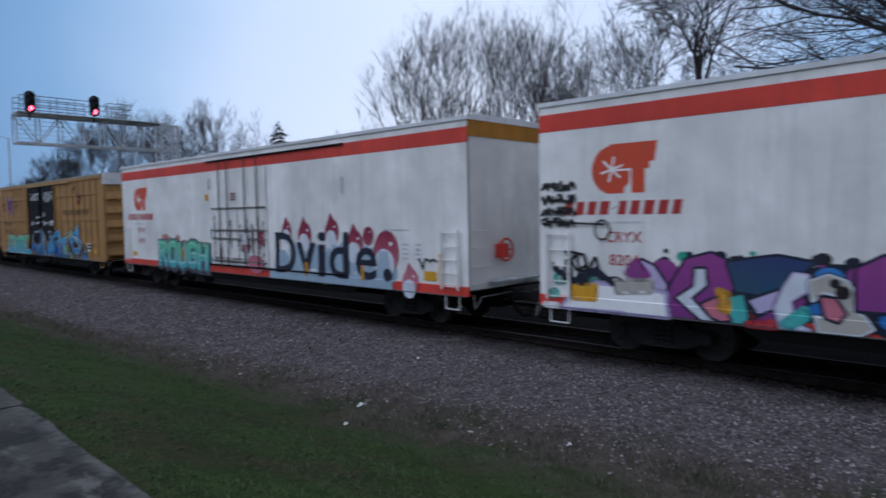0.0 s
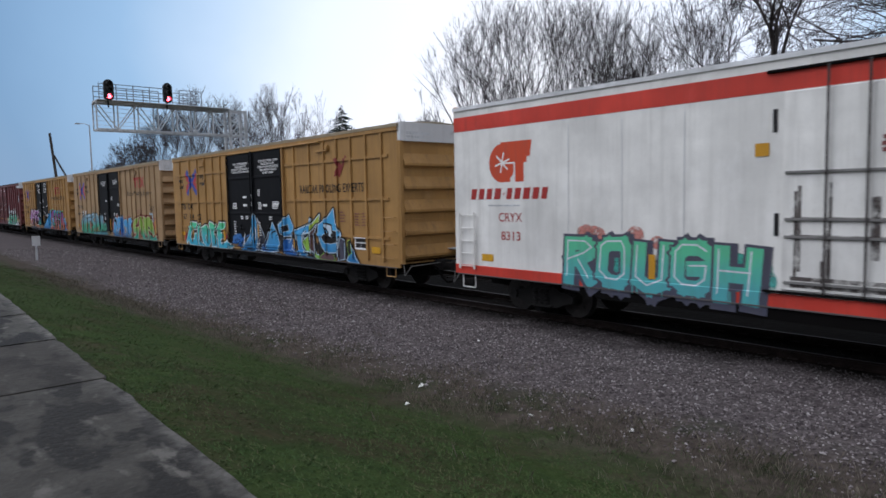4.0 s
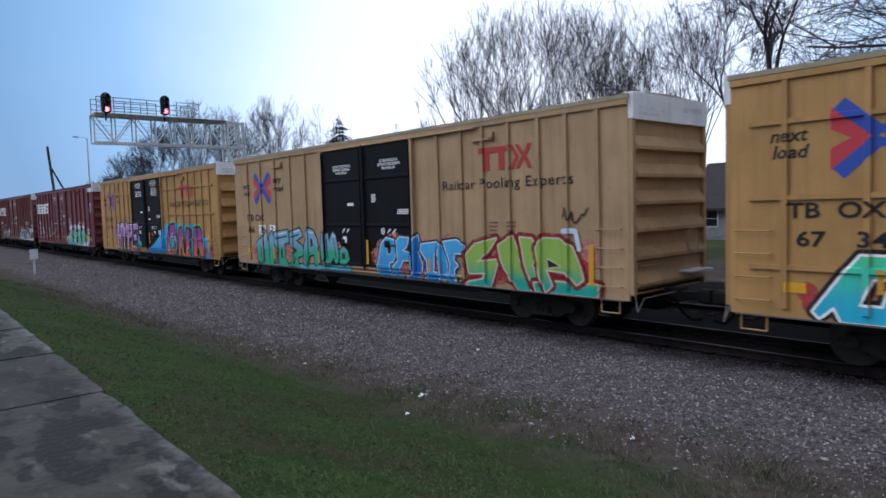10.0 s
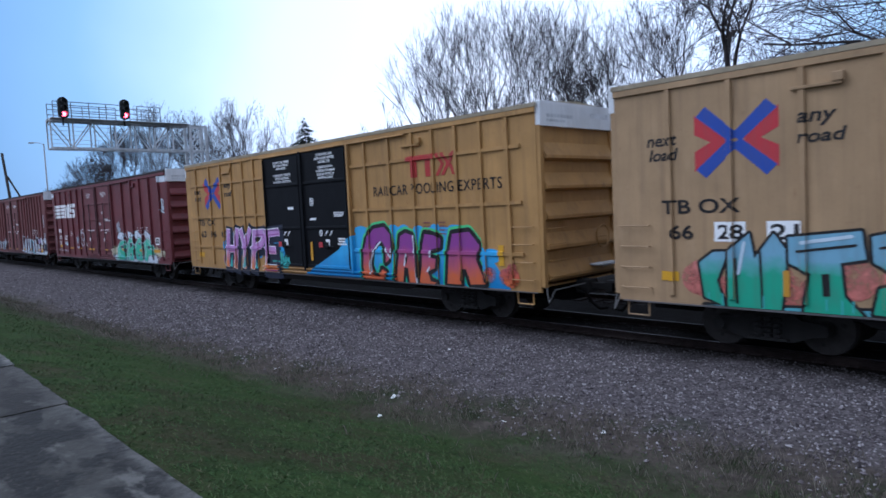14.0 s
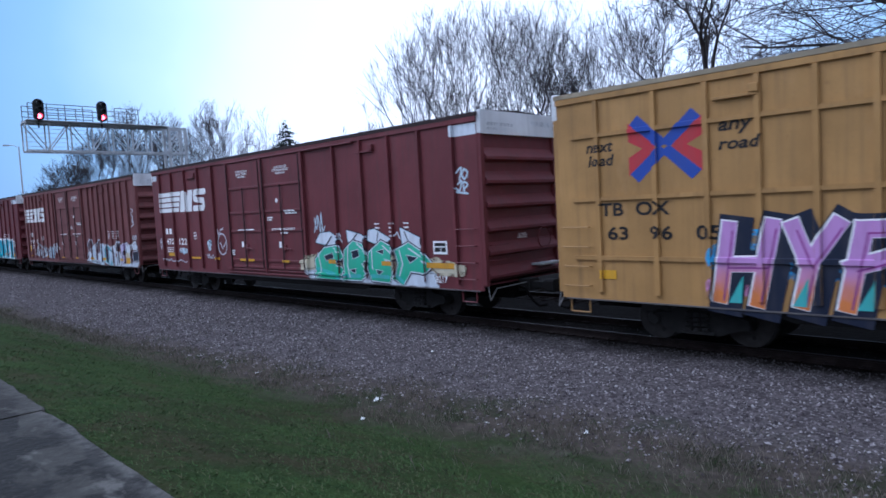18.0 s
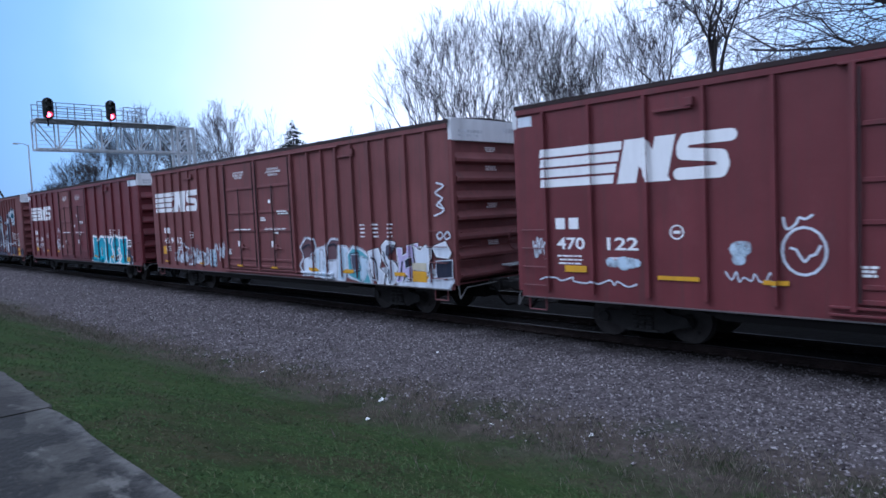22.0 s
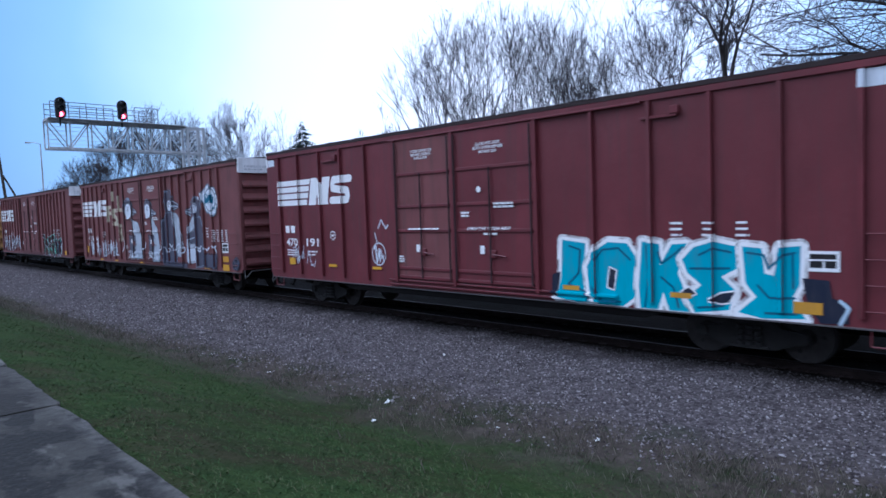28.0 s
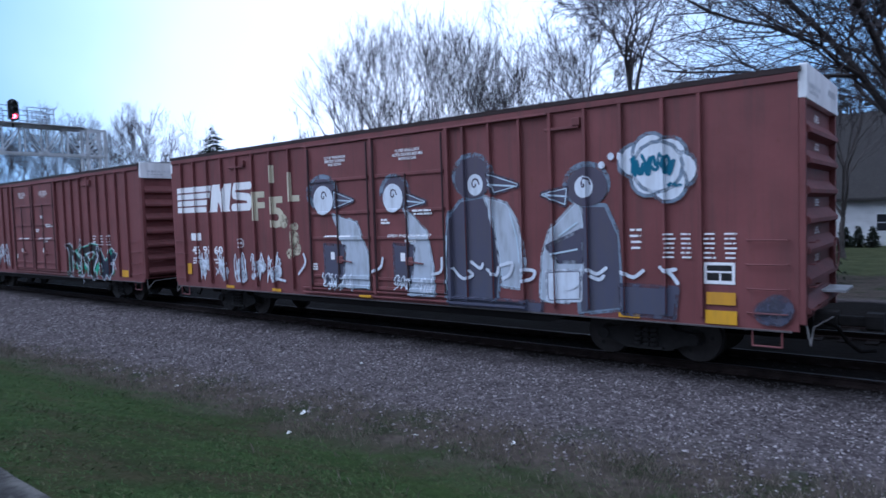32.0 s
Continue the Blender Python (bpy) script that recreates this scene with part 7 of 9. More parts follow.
def reefer_marks(p, rng, number):
    # rounded block with a snowflake and a step cut in it
    x, z, w, h = 1.30, 3.28, 1.38, 0.98
    p.poly([(x + 0.5, z), (x + 0.72, z), (x + 0.74, z + 0.46), (x + 0.88, z + 0.46), (x + 0.88, z), (x + 1.18, z), (x + 1.2, z + h * 0.62), (x + 0.5, z + h * 0.62)][:3]
           + [(x + 0.5, z + 0.46)], MARKBRIGHT)
    p.poly(disc(x + 0.45, z + h * 0.48, 0.45, 0.48, 20), MARKBRIGHT)
    p.poly(rect(x + 0.4, z + 0.46, x + w - 0.12, z + h), MARKBRIGHT)
    p.poly(rect(x + 0.88, z, x + 1.16, z + 0.5), MARKBRIGHT)
    p.poly([(x + w - 0.14, z + h), (x + w + 0.04, z + h), (x + w - 0.02, z + 0.6), (x + w - 0.14, z + 0.6)], MARKBRIGHT)
    p.next()
    for i in range(3):
        a = math.pi * i / 3 + 0.3
        p.stroke([(x + 0.45 - 0.24 * math.cos(a), z + 0.48 - 0.24 * math.sin(a)), (x + 0.45 + 0.24 * math.cos(a), z + 0.48 + 0.24 * math.sin(a))], 0.022, WHITE)
    p.poly(rect(x + 0.5, z + 0.44, x + 0.88, z + 0.48), WHITE)
    p.poly(rect(x + 0.84, z, x + 0.88, z + 0.46), WHITE)
    p.next()
    q = 0.62
    for wd in (0.26, 0.26, 0.26, 0.28, 0.10, 0.24, 0.26, 0.28, 0.26, 0.24):
        hh = 0.27 if wd > 0.15 else 0.06
        p.poly(rect(q, 2.86 + (0.0 if hh > 0.1 else 0.10), q + wd - 0.07, 2.86 + (hh if hh > 0.1 else 0.16), 0.05), MARKRED)
        q += wd + 0.02
    p.bars(1.2, 2.68, 2.4, 2.73, 1, GALV, rng)
    p.words("CRYX", 1.62, 2.30, 0.78, 0.22, MARKRED, 0.0, 0.006)
    p.words(number, 1.70, 1.84, 0.64, 0.22, MARKRED, 0.0, 0.006)
    p.poly(rect(1.0, 1.28, 1.42, 1.46), SAFETY)
    p.next()


MARKBRIGHT = spray("mark_orange_red", (0.58, 0.075, 0.028))


def car_reefer_dvide():
    rng = random.Random(41)
    car, rel = reefer("white refrigerated boxcar with red stripe and dark lettered graffiti")
    p = Paint(rel)
    p.loose = True
    reefer_marks(p, rng, "8313")
    p.poly(rect(7.95, 3.55, 8.2, 3.78), GOLD)
    p.poly(rect(8.25, 3.95, 8.33, 4.35), INK)
    p.poly(rect(8.30, 2.15, 8.38, 2.55), INK)
    p.poly(rect(16.22, 3.55, 16.38, 4.05), GALV)
    for x in (3.8, 5.2, 6.6, 14.6, 15.9, 17.2):
        p.poly(rect(x, 1.2, x + 0.012, 4.5), GALV)
    p.poly(rect(18.0, 2.50, 19.1, 2.53), GALV)
    data_lines(p, (18.4, 18.8, 19.3), 1.7, 2.2, GALV, rng, 4, 0.25)
    p.poly(rect(20.16, 1.14, 20.28, 1.92), GOLD)
    p.poly(rect(19.62, 1.22, 20.08, 1.46), SAFETY)
    scribble(p, 19.4, 1.5, 20.1, 1.8, INK, rng, 0.03, 8)
    p.bars(9.9, 3.5, 10.35, 3.8, 3, DUST, rng)
    p.done("stencils", car, "red logo shapes, lettering and yellow labels")
    w = Paint(rel)
    w.off = 0.005
    smear = misty(SOOT)
    for x in (8.6, 9.15, 9.75, 10.4, 10.95, 11.3, 11.75, 12.1):
        for _ in range(3):
            z, u = rng.uniform(1.25, 2.2), x + rng.uniform(-0.12, 0.12)
            w.poly(rect(u, z, u + rng.uniform(0.03, 0.10), z + rng.uniform(0.4, 1.6)), smear)
    for z in (1.28, 1.40, 2.12, 2.42):
        w.poly(rect(8.6, z, 12.1, z + 0.07), smear)
    cloud(w, 10.5, 1.4, 11.3, 2.4, SOOT, rng, 4, (0.10, 0.2))
    w.done("grime", car, "dark grime round the door locks")
    tagged(car.children[-1], "dark grime round the door locks", kind="stuff")
    g = Paint(rel)
    g.off = 0.006
    cloud(g, 3.6, 1.6, 6.5, 2.3, CORAL, rng, 5, (0.12, 0.22))
    cloud(g, 3.5, 0.9, 8.4, 1.9, TEAL, rng, 14, (0.2, 0.35))
    g.letters("ROUGH", 3.7, 0.88, 8.1, 1.98, 0.15, ((0.10, SLATE, 0.05, -0.04), (0.05, SLATE, 0, 0), (0.0, TEALGREEN, 0, 0), (-1, PALE, -0.06, 0.06)), rng, False, 0.05, 0.04)
    g.poly(rect(5.85, 1.2, 6.0, 1.7), GOLD)
    drips(g, 3.6, 8.3, 1.1, TEAL, rng, 10)
    g.done("graffiti", car, "teal sprayed letters with grey edges")
    g = Paint(rel)
    g.off = 0.006
    for _ in range(40):
        x = rng.uniform(12.9, 18.3)
        g.poly(disc(x, rng.uniform(1.15, 1.9), rng.uniform(0.25, 0.45), rng.uniform(0.2, 0.35)), MISTBLUE)
    g.next()
    for x, z, r in ((13.36, 2.45, 0.27), (14.35, 2.30, 0.36), (15.75, 2.42, 0.34), (16.82, 2.08, 0.36), (17.42, 2.34, 0.22), (18.15, 1.88, 0.52), (10.91, 2.0, 0.24), (11.9, 2.2, 0.2),
                    (19.11, 1.15, 0.30)):
        g.poly(disc(x, z, r, r * 1.2, 18, -0.25), ROSE)
        if 0.25 < r < 0.5:
            g.poly([(x - r * 0.85, z + r * 0.45), (x + r * 0.75, z + r * 0.6), (x - r * 0.15, z + r * 1.75)], ROSE)
        g.next()
        if r > 0.25:
            g.poly(disc(x - r * 0.12, z - r * 0.62, r * 0.80, r * 0.85, 16), PALE)
            g.next()
        g.poly(disc(x + r * 0.42, z + r * 0.50, r * 0.12), WHITE)
        g.next()
    g.poly(disc(11.5, 1.3, 0.5, 0.32), ROSE)
    g.next()
    g.poly(rect(12.35, 0.88, 18.3, 1.22), MISTBLUE)
    g.next()
    for x in (12.55, 13.9, 14.95, 15.6, 16.8, 17.7):
        g.poly([(x, 0.9), (x + 0.75, 0.9), (x + 0.55, 2.2 - rng.random() * 0.5), (x + 0.2, 2.1 - rng.random() * 0.4)], MISTBLUE)
    g.next()
    for ch, x0, x1, z0, z1 in (("D", 12.72, 13.85, 1.10, 2.41), ("v", 13.92, 14.92, 1.07, 2.10), ("i", 15.06, 15.46, 1.08, 2.44), ("d", 15.63, 16.56, 1.08, 2.44),
                               ("e", 16.88, 17.80, 1.10, 2.02)):
        g.words(ch, x0, z0, x1 - x0, z1 - z0, NAVY, 0.0, 0.014)
    g.poly(disc(18.23, 1.28, 0.18), NAVY)
    g.next()
    for x in (14.38, 17.1):
        g.poly(rect(x, 1.08, x + 0.13, 1.50), GOLD)
    g.done("graffiti", car, "dark blue letters over rose bubbles and pale blue spray")
    place_car(car, "b")


def purple_letters(g):
    g.shape([(2.92, 1.39), (3.29, 2.01), (3.76, 2.14), (4.09, 1.98), (4.18, 1.59), (3.76, 0.92), (2.79, 0.92)], VIOLET, NAVY, None, 0.05, 0.03)
    g.shape([(4.04, 1.98), (4.42, 2.05), (4.88, 2.12), (5.41, 2.03), (5.13, 1.7), (4.63, 1.45), (4.21, 1.48)], DARKTEAL, NAVY, None, 0.05, 0.03)
    g.shape([(4.04, 1.35), (4.31, 1.43), (4.4, 1.05), (4.35, 0.92), (3.82, 0.92), (4.1, 1.02)], TEAL, NAVY, None, 0.05, 0.03)
    g.shape([(3.59, 1.2), (3.87, 1.34), (4.1, 0.96), (3.82, 0.92)], ROSE, NAVY, None, 0.05, 0.03)
    g.shape([(3.9, 1.46), (4.04, 1.41), (4.04, 1.13), (3.93, 1.17)], GOLD, None, None, 0.05, 0.03)
    g.shape([(3.47, 1.84), (3.64, 1.85), (3.67, 1.56), (3.38, 1.3), (3.76, 0.93), (3.85, 0.92), (3.59, 0.92), (3.11, 1.28), (3.44, 1.51)], PALE, NAVY, None, 0.05, 0.03)
    g.shape([(4.43, 0.94), (4.84, 1.2), (4.99, 0.92), (4.64, 0.92), (4.37, 0.92)], VIOLET, NAVY, None, 0.05, 0.03)
    g.shape([(4.43, 0.92), (4.79, 0.97), (4.84, 0.92), (4.53, 0.92)], SPRED, None, None, 0.05, 0.03)
    g.shape([(4.42, 1.33), (4.88, 1.53), (5.13, 1.49), (4.89, 1.26), (4.58, 1.12)], LAVENDER, NAVY, None, 0.05, 0.03)
    g.shape([(5.13, 1.84), (5.34, 1.82), (5.32, 1.56), (5.08, 1.38), (5.14, 1.01), (5.38, 0.92), (5.29, 0.92), (4.94, 0.92), (4.84, 1.25), (4.98, 1.59)], PALE, NAVY, LAVENDER, 0.05, 0.03)
    g.shape([(4.99, 0.99), (5.3, 1.24), (5.33, 1.14), (5.09, 0.95)], TEAL, None, None, 0.05, 0.03)
    g.shape([(5.37, 1.72), (5.65, 1.84), (5.91, 1.75), (6.01, 1.55), (5.97, 1.3), (6.14, 1.21), (6.27, 1.03), (6.1, 0.92), (5.75, 0.92), (5.52, 0.92), (5.47, 1.15), (5.79, 1.08), (5.88, 1.24), (5.74, 1.53), (5.56, 1.57), (5.42, 1.41)], BONE, NAVY, PALE, 0.05, 0.03)
    g.shape([(5.54, 1.47), (5.74, 1.46), (5.88, 1.24), (5.79, 1.1), (5.61, 1.16)], ROSE, NAVY, None, 0.05, 0.03)
    g.shape([(6.04, 1.96), (6.41, 2.17), (6.62, 2.08), (6.59, 1.31), (6.05, 1.31)], VIOLET, NAVY, None, 0.05, 0.03)
    g.shape([(2.4, 1.97), (2.66, 1.86), (2.92, 1.51), (2.86, 1.26), (2.6, 1.49)], LAVENDER, NAVY, None, 0.05, 0.03)
    g.shape([(2.06, 1.77), (2.33, 1.91), (2.53, 1.67), (2.27, 1.47)], VIOLET, None, None, 0.05, 0.03)
    g.shape([(0.73, 1.03), (1.42, 1.42), (2.6, 1.37), (2.86, 1.32), (2.92, 0.92), (2.79, 0.92), (2.2, 0.92), (1.99, 0.94), (0.65, 0.92)], WHITE, LAVENDER, None, 0.05, 0.03)
    g.shape([(1.85, 1.51), (2.6, 1.55), (2.6, 1.38), (1.89, 1.32)], BONE, None, None, 0.05, 0.03)
    g.shape([(0.85, 1.38), (1.38, 1.38), (1.38, 1.15), (0.89, 1.13)], SAFETY, None, None, 0.05, 0.03)
    g.shape([(0.16, 0.92), (0.33, 0.92), (0.49, 0.92), (0.41, 0.92), (0.2, 0.92)], WHITE, None, None, 0.05, 0.03)
    g.stroke([(0.66, 2.11), (1.12, 2.03), (1.23, 1.67), (0.93, 1.72), (0.66, 2.11)], 0.03, INK)
    g.stroke([(0.41, 1.7), (0.89, 1.48), (1.42, 1.74), (1.78, 1.47)], 0.06, NAVY)
    g.stroke([(1.04, 1.43), (1.27, 1.67), (1.71, 1.56)], 0.05, NAVY)
    g.poly(disc(5.74, 1.71, 0.08), INK)
    g.poly(disc(5.85, 1.57, 0.11), INK)
    g.next()


def car_reefer_purple():
    rng = random.Random(42)
    car, rel = reefer("white refrigerated boxcar with red stripe and purple graffiti")
    p = Paint(rel)
    p.loose = True
    reefer_marks(p, rng, "8204")
    p.done("stencils", car, "red logo shapes and lettering")
    g = Paint(rel)
    g.off = 0.006
    for z in (3.42, 3.15, 2.9, 2.66):
        scribble(g, 0.05, z - 0.06, 0.92, z + 0.14, INK, rng, 0.020, 26, 2)
    g.stroke([(0.2, 2.72), (1.6, 2.66)], 0.02, INK)
    ring = [(1.55 + 0.17 * math.cos(0.45 * i), 2.55 + 0.2 * math.sin(0.45 * i)) for i in range(15)]
    g.stroke(ring, 0.018, INK)
    g.done("tag", car, "black marker scribbles")
    g = Paint(rel)
    g.off = 0.006
    cloud(g, 0.1, 0.88, 1.8, 1.7, TEAL, rng, 7, (0.12, 0.25))
    cloud(g, 1.3, 0.90, 3.4, 1.75, NAVY, rng, 12, (0.15, 0.3))
    cloud(g, 3.0, 0.90, 12.0, 2.05, NAVY, rng, 60, (0.2, 0.4))
    for _ in range(40):
        k = rng.uniform(0.05, 0.13)
        g.poly(disc(rng.uniform(2.7, 8.0), rng.uniform(1.85, 2.16), k, k * 0.8), rng.choice((INK, NAVY, VIOLET, NAVY, TEAL)))
    for _ in range(34):
        x, z, k = rng.uniform(2.2, 11.6), rng.uniform(1.1, 2.0), rng.uniform(0.12, 0.3)
        g.poly(disc(x, z, k, k * 0.8), rng.choice((VIOLET, VIOLET, TEAL, DEEPB, ROSE)))
    g.next()
    purple_letters(g)
    wildstyle(g, 7.6, 0.90, 12.0, 2.05, [PALE, VIOLET, LAVENDER, TEAL, PALE], rng, 0.17, NAVY, None, VIOLET, 4)
    g.done("graffiti", car, "purple, white and teal sprayed piece")
    scr = Paint(rel)
    scr.off = 0.02
    scribble(scr, 0.3, 1.2, 1.6, 2.0, INK, rng, 0.03, 12, 2)
    scr.done("tag", car, "black tags over the spray paint")
    place_car(car, "a")


for build in (car_reefer_purple, car_reefer_dvide, car_yellow_blue_lime, car_yellow_faded, car_yellow_hype, car_red_green, car_brown_white,
              car_crimson_lokey, car_brown_birds, car_brown_last, car_yellow_last):
    build()


# ---- ground ----
BED_Z = -0.17                    # top of the ballast, below the rail's head


def ground_z(x, y):
    """The lie of the land across the tracks: bank by the walk, flat bed, level ground beyond."""
    if y < 1.3:
        z = 1.18
    elif y < 6.4:
        t = (y - 1.3) / 5.1
        z = 1.24 + (BED_Z + 0.04 - 1.24) * (t * t * (3 - 2 * t) * 0.65 + t * 0.35)
    elif y < 11.4:
        z = BED_Z + 0.04 - 0.04 * (y - 6.4) / 5.0
    elif y < 21:
        z = BED_Z
    elif y < 26:
        z = BED_Z - 0.15 * (y - 21) / 5
    else:
        z = BED_Z - 0.15
    if abs(x) < 90 and 1.7 < y < 40:
        z += 0.035 * noise.noise((x * 0.6, y * 0.6, 0)) + 0.02 * noise.noise((x * 2.1, y * 2.1, 5))
    return z


def lawn_shift(x):
    """How much farther the lawn reaches down the bank at x."""
    return min(1.0, max(-0.9, 0.09 * (x + 12)))


def ground_material():
    m, n, ln, bs = tree_of("ground_cover")
    geo = n.new("ShaderNodeNewGeometry")
    pos = geo.outputs["Position"]
    sep = n.new("ShaderNodeSeparateXYZ")
    ln.new(pos, sep.inputs[0])
    wob = noisy(n, ln, pos, 0.9, 6, 0.0, 1.0, 0.7)
    ma = n.new("ShaderNodeMath")
    ma.operation, ma.inputs[1].default_value = "MULTIPLY_ADD", 2.4
    ln.new(wob, ma.inputs[0])
    ln.new(sep.outputs[1], ma.inputs[2])
    grass = mixer(n, ln, (0.018, 0.032, 0.011), (0.042, 0.064, 0.020), noisy(n, ln, pos, 3.4, 12, 0.34, 0.66, 0.8))
    grass = mixer(n, ln, grass, (0.026, 0.028, 0.014), noisy(n, ln, pos, 0.55, 5, 0.44, 0.66, 0.6))
    grass = mixer(n, ln, grass, (0.052, 0.046, 0.026), noisy(n, ln, pos, 1.1, 8, 0.50, 0.72, 0.75))
    dirt = mixer(n, ln, (0.036, 0.030, 0.026), (0.088, 0.073, 0.062), noisy(n, ln, pos, 5, 9, 0.3, 0.7, 0.75))
    dirt = mixer(n, ln, dirt, (0.026, 0.034, 0.016), noisy(n, ln, pos, 1.0, 7, 0.50, 0.64, 0.7))
    dirt = mixer(n, ln, dirt, (0.13, 0.115, 0.10), noisy(n, ln, pos, 2.4, 7, 0.62, 0.75, 0.7))
    vor = n.new("ShaderNodeTexVoronoi")
    vor.inputs["Scale"].default_value = 17
    ln.new(pos, vor.inputs["Vector"])
    tone = n.new("ShaderNodeSeparateColor")
    ln.new(vor.outputs["Color"], tone.inputs[0])
    stone = mixer(n, ln, (0.060, 0.052, 0.056), (0.20, 0.178, 0.182), tone.outputs[0])
    stone = mixer(n, ln, stone, (0.03, 0.025, 0.025), noisy(n, ln, vor.outputs["Distance"], 1, 0, 0.0, 1.0))
    lawn = mixer(n, ln, (0.030, 0.040, 0.018), (0.065, 0.068, 0.034), noisy(n, ln, pos, 1.2, 6, 0.3, 0.7))

    lean = n.new("ShaderNodeMapRange")
    for i, v in ((1, -22.0), (2, -0.9), (3, 0.9), (4, -1.0)):
        lean.inputs[i].default_value = v
    ln.new(sep.outputs[0], lean.inputs[0])
    bank = n.new("ShaderNodeMath")
    ln.new(ma.outputs[0], bank.inputs[0])
    ln.new(lean.outputs[0], bank.inputs[1])

    def edge(y0, y1, over=ma):
        r = n.new("ShaderNodeMapRange")
        r.inputs[1].default_value, r.inputs[2].default_value = y0, y1
        ln.new(over.outputs[0], r.inputs[0])
        return r.outputs[0]

    c = mixer(n, ln, grass, dirt, edge(5.9, 7.5, bank))
    c = mixer(n, ln, c, stone, edge(8.0, 9.2, bank))
    # oily track bed, shade under the cars put into the same dark colour
    oil_and_shade = n.new("ShaderNodeMath")
    oil_and_shade.operation = "MULTIPLY"
    ln.new(edge(12.4, 13.8), oil_and_shade.inputs[0])
    ln.new(edge(26.5, 25.5), oil_and_shade.inputs[1])
    c = mixer(n, ln, c, (0.008, 0.007, 0.0066), oil_and_shade.outputs[0])
    c = mixer(n, ln, c, dirt, edge(26.5, 27.5))
    c = mixer(n, ln, c, lawn, edge(34.5, 36.0))
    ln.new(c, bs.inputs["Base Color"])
    bs.inputs["Roughness"].default_value = 0.95
    bs.inputs["Specular IOR Level"].default_value = 0.03
    bumped(n, ln, bs, noisy(n, ln, pos, 9, 8, 0.2, 0.8), 0.8, 0.05)
    return m


def graded(lo, hi, fine_lo, fine_hi, step):
    """Stations that are close together in the middle and far apart outside."""
    out = list(np.arange(fine_lo, fine_hi + 1e-6, step))
    d, v = step, fine_lo
    while v > lo:
        d *= 1.35
        v -= d
        out.insert(0, max(v, lo))
    d, v = step, fine_hi
    while v < hi:
        d *= 1.35
        v += d
        out.append(min(v, hi))
    return out


def build_ground():
    xs, ys = graded(-1500, 1500, -40, 6, 0.5), graded(-1500, 1500, 0.5, 24, 0.3)
    verts = [(x, y, ground_z(x, y)) for y in ys for x in xs]
    w = len(xs)
    faces = [(j * w + i, j * w + i + 1, (j + 1) * w + i + 1, (j + 1) * w + i) for j in range(len(ys) - 1) for i in range(w - 1)]
    me = bpy.data.meshes.new("ground")
    me.from_pydata(verts, [], faces)
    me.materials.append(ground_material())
    me.polygons.foreach_set("use_smooth", [True] * len(faces))
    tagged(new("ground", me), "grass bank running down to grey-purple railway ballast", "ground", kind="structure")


build_ground()


def island_material(name, cols, rough=0.9, track_shade=False):
    """Loose pieces that differ from one another in tone."""
    m, n, ln, bs = tree_of(name)
    geo = n.new("ShaderNodeNewGeometry")
    ramp = n.new("ShaderNodeValToRGB")
    e = ramp.color_ramp.elements
    e[0].color, e[1].color = (*cols[0], 1), (*cols[-1], 1)
    for i, c in enumerate(cols[1:-1]):
        k = e.new((i + 1) / (len(cols) - 1))
        k.color = (*c, 1)
    ln.new(geo.outputs["Random Per Island"], ramp.inputs[0])
    col = ramp.outputs[0]
    if track_shade:
        # the soft shade beside the train is painted onto the stones near the rails
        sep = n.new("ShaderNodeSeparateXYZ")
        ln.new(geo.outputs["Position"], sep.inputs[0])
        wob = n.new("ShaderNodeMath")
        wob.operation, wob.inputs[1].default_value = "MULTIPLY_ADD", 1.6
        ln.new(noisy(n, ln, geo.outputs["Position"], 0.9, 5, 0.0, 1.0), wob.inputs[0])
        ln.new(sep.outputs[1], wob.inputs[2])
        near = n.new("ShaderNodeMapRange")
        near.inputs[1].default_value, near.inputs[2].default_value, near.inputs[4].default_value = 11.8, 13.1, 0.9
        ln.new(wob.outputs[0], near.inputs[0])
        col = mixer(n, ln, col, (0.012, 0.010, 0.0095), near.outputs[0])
    ln.new(col, bs.inputs["Base Color"])
    bs.inputs["Roughness"].default_value = rough
    bs.inputs["Specular IOR Level"].default_value = 0.2
    return m


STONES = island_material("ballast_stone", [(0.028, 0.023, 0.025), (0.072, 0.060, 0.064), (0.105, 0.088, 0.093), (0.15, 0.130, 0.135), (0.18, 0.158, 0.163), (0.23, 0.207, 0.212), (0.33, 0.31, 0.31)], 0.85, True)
BLADES = island_material("grass_blade", [(0.026, 0.050, 0.016), (0.034, 0.064, 0.019), (0.044, 0.080, 0.024), (0.062, 0.084, 0.030), (0.094, 0.084, 0.048)])
STRAW = island_material("dry_weed", [(0.09, 0.075, 0.060), (0.14, 0.12, 0.098), (0.22, 0.195, 0.16), (0.06, 0.056, 0.038), (0.040, 0.052, 0.024)])


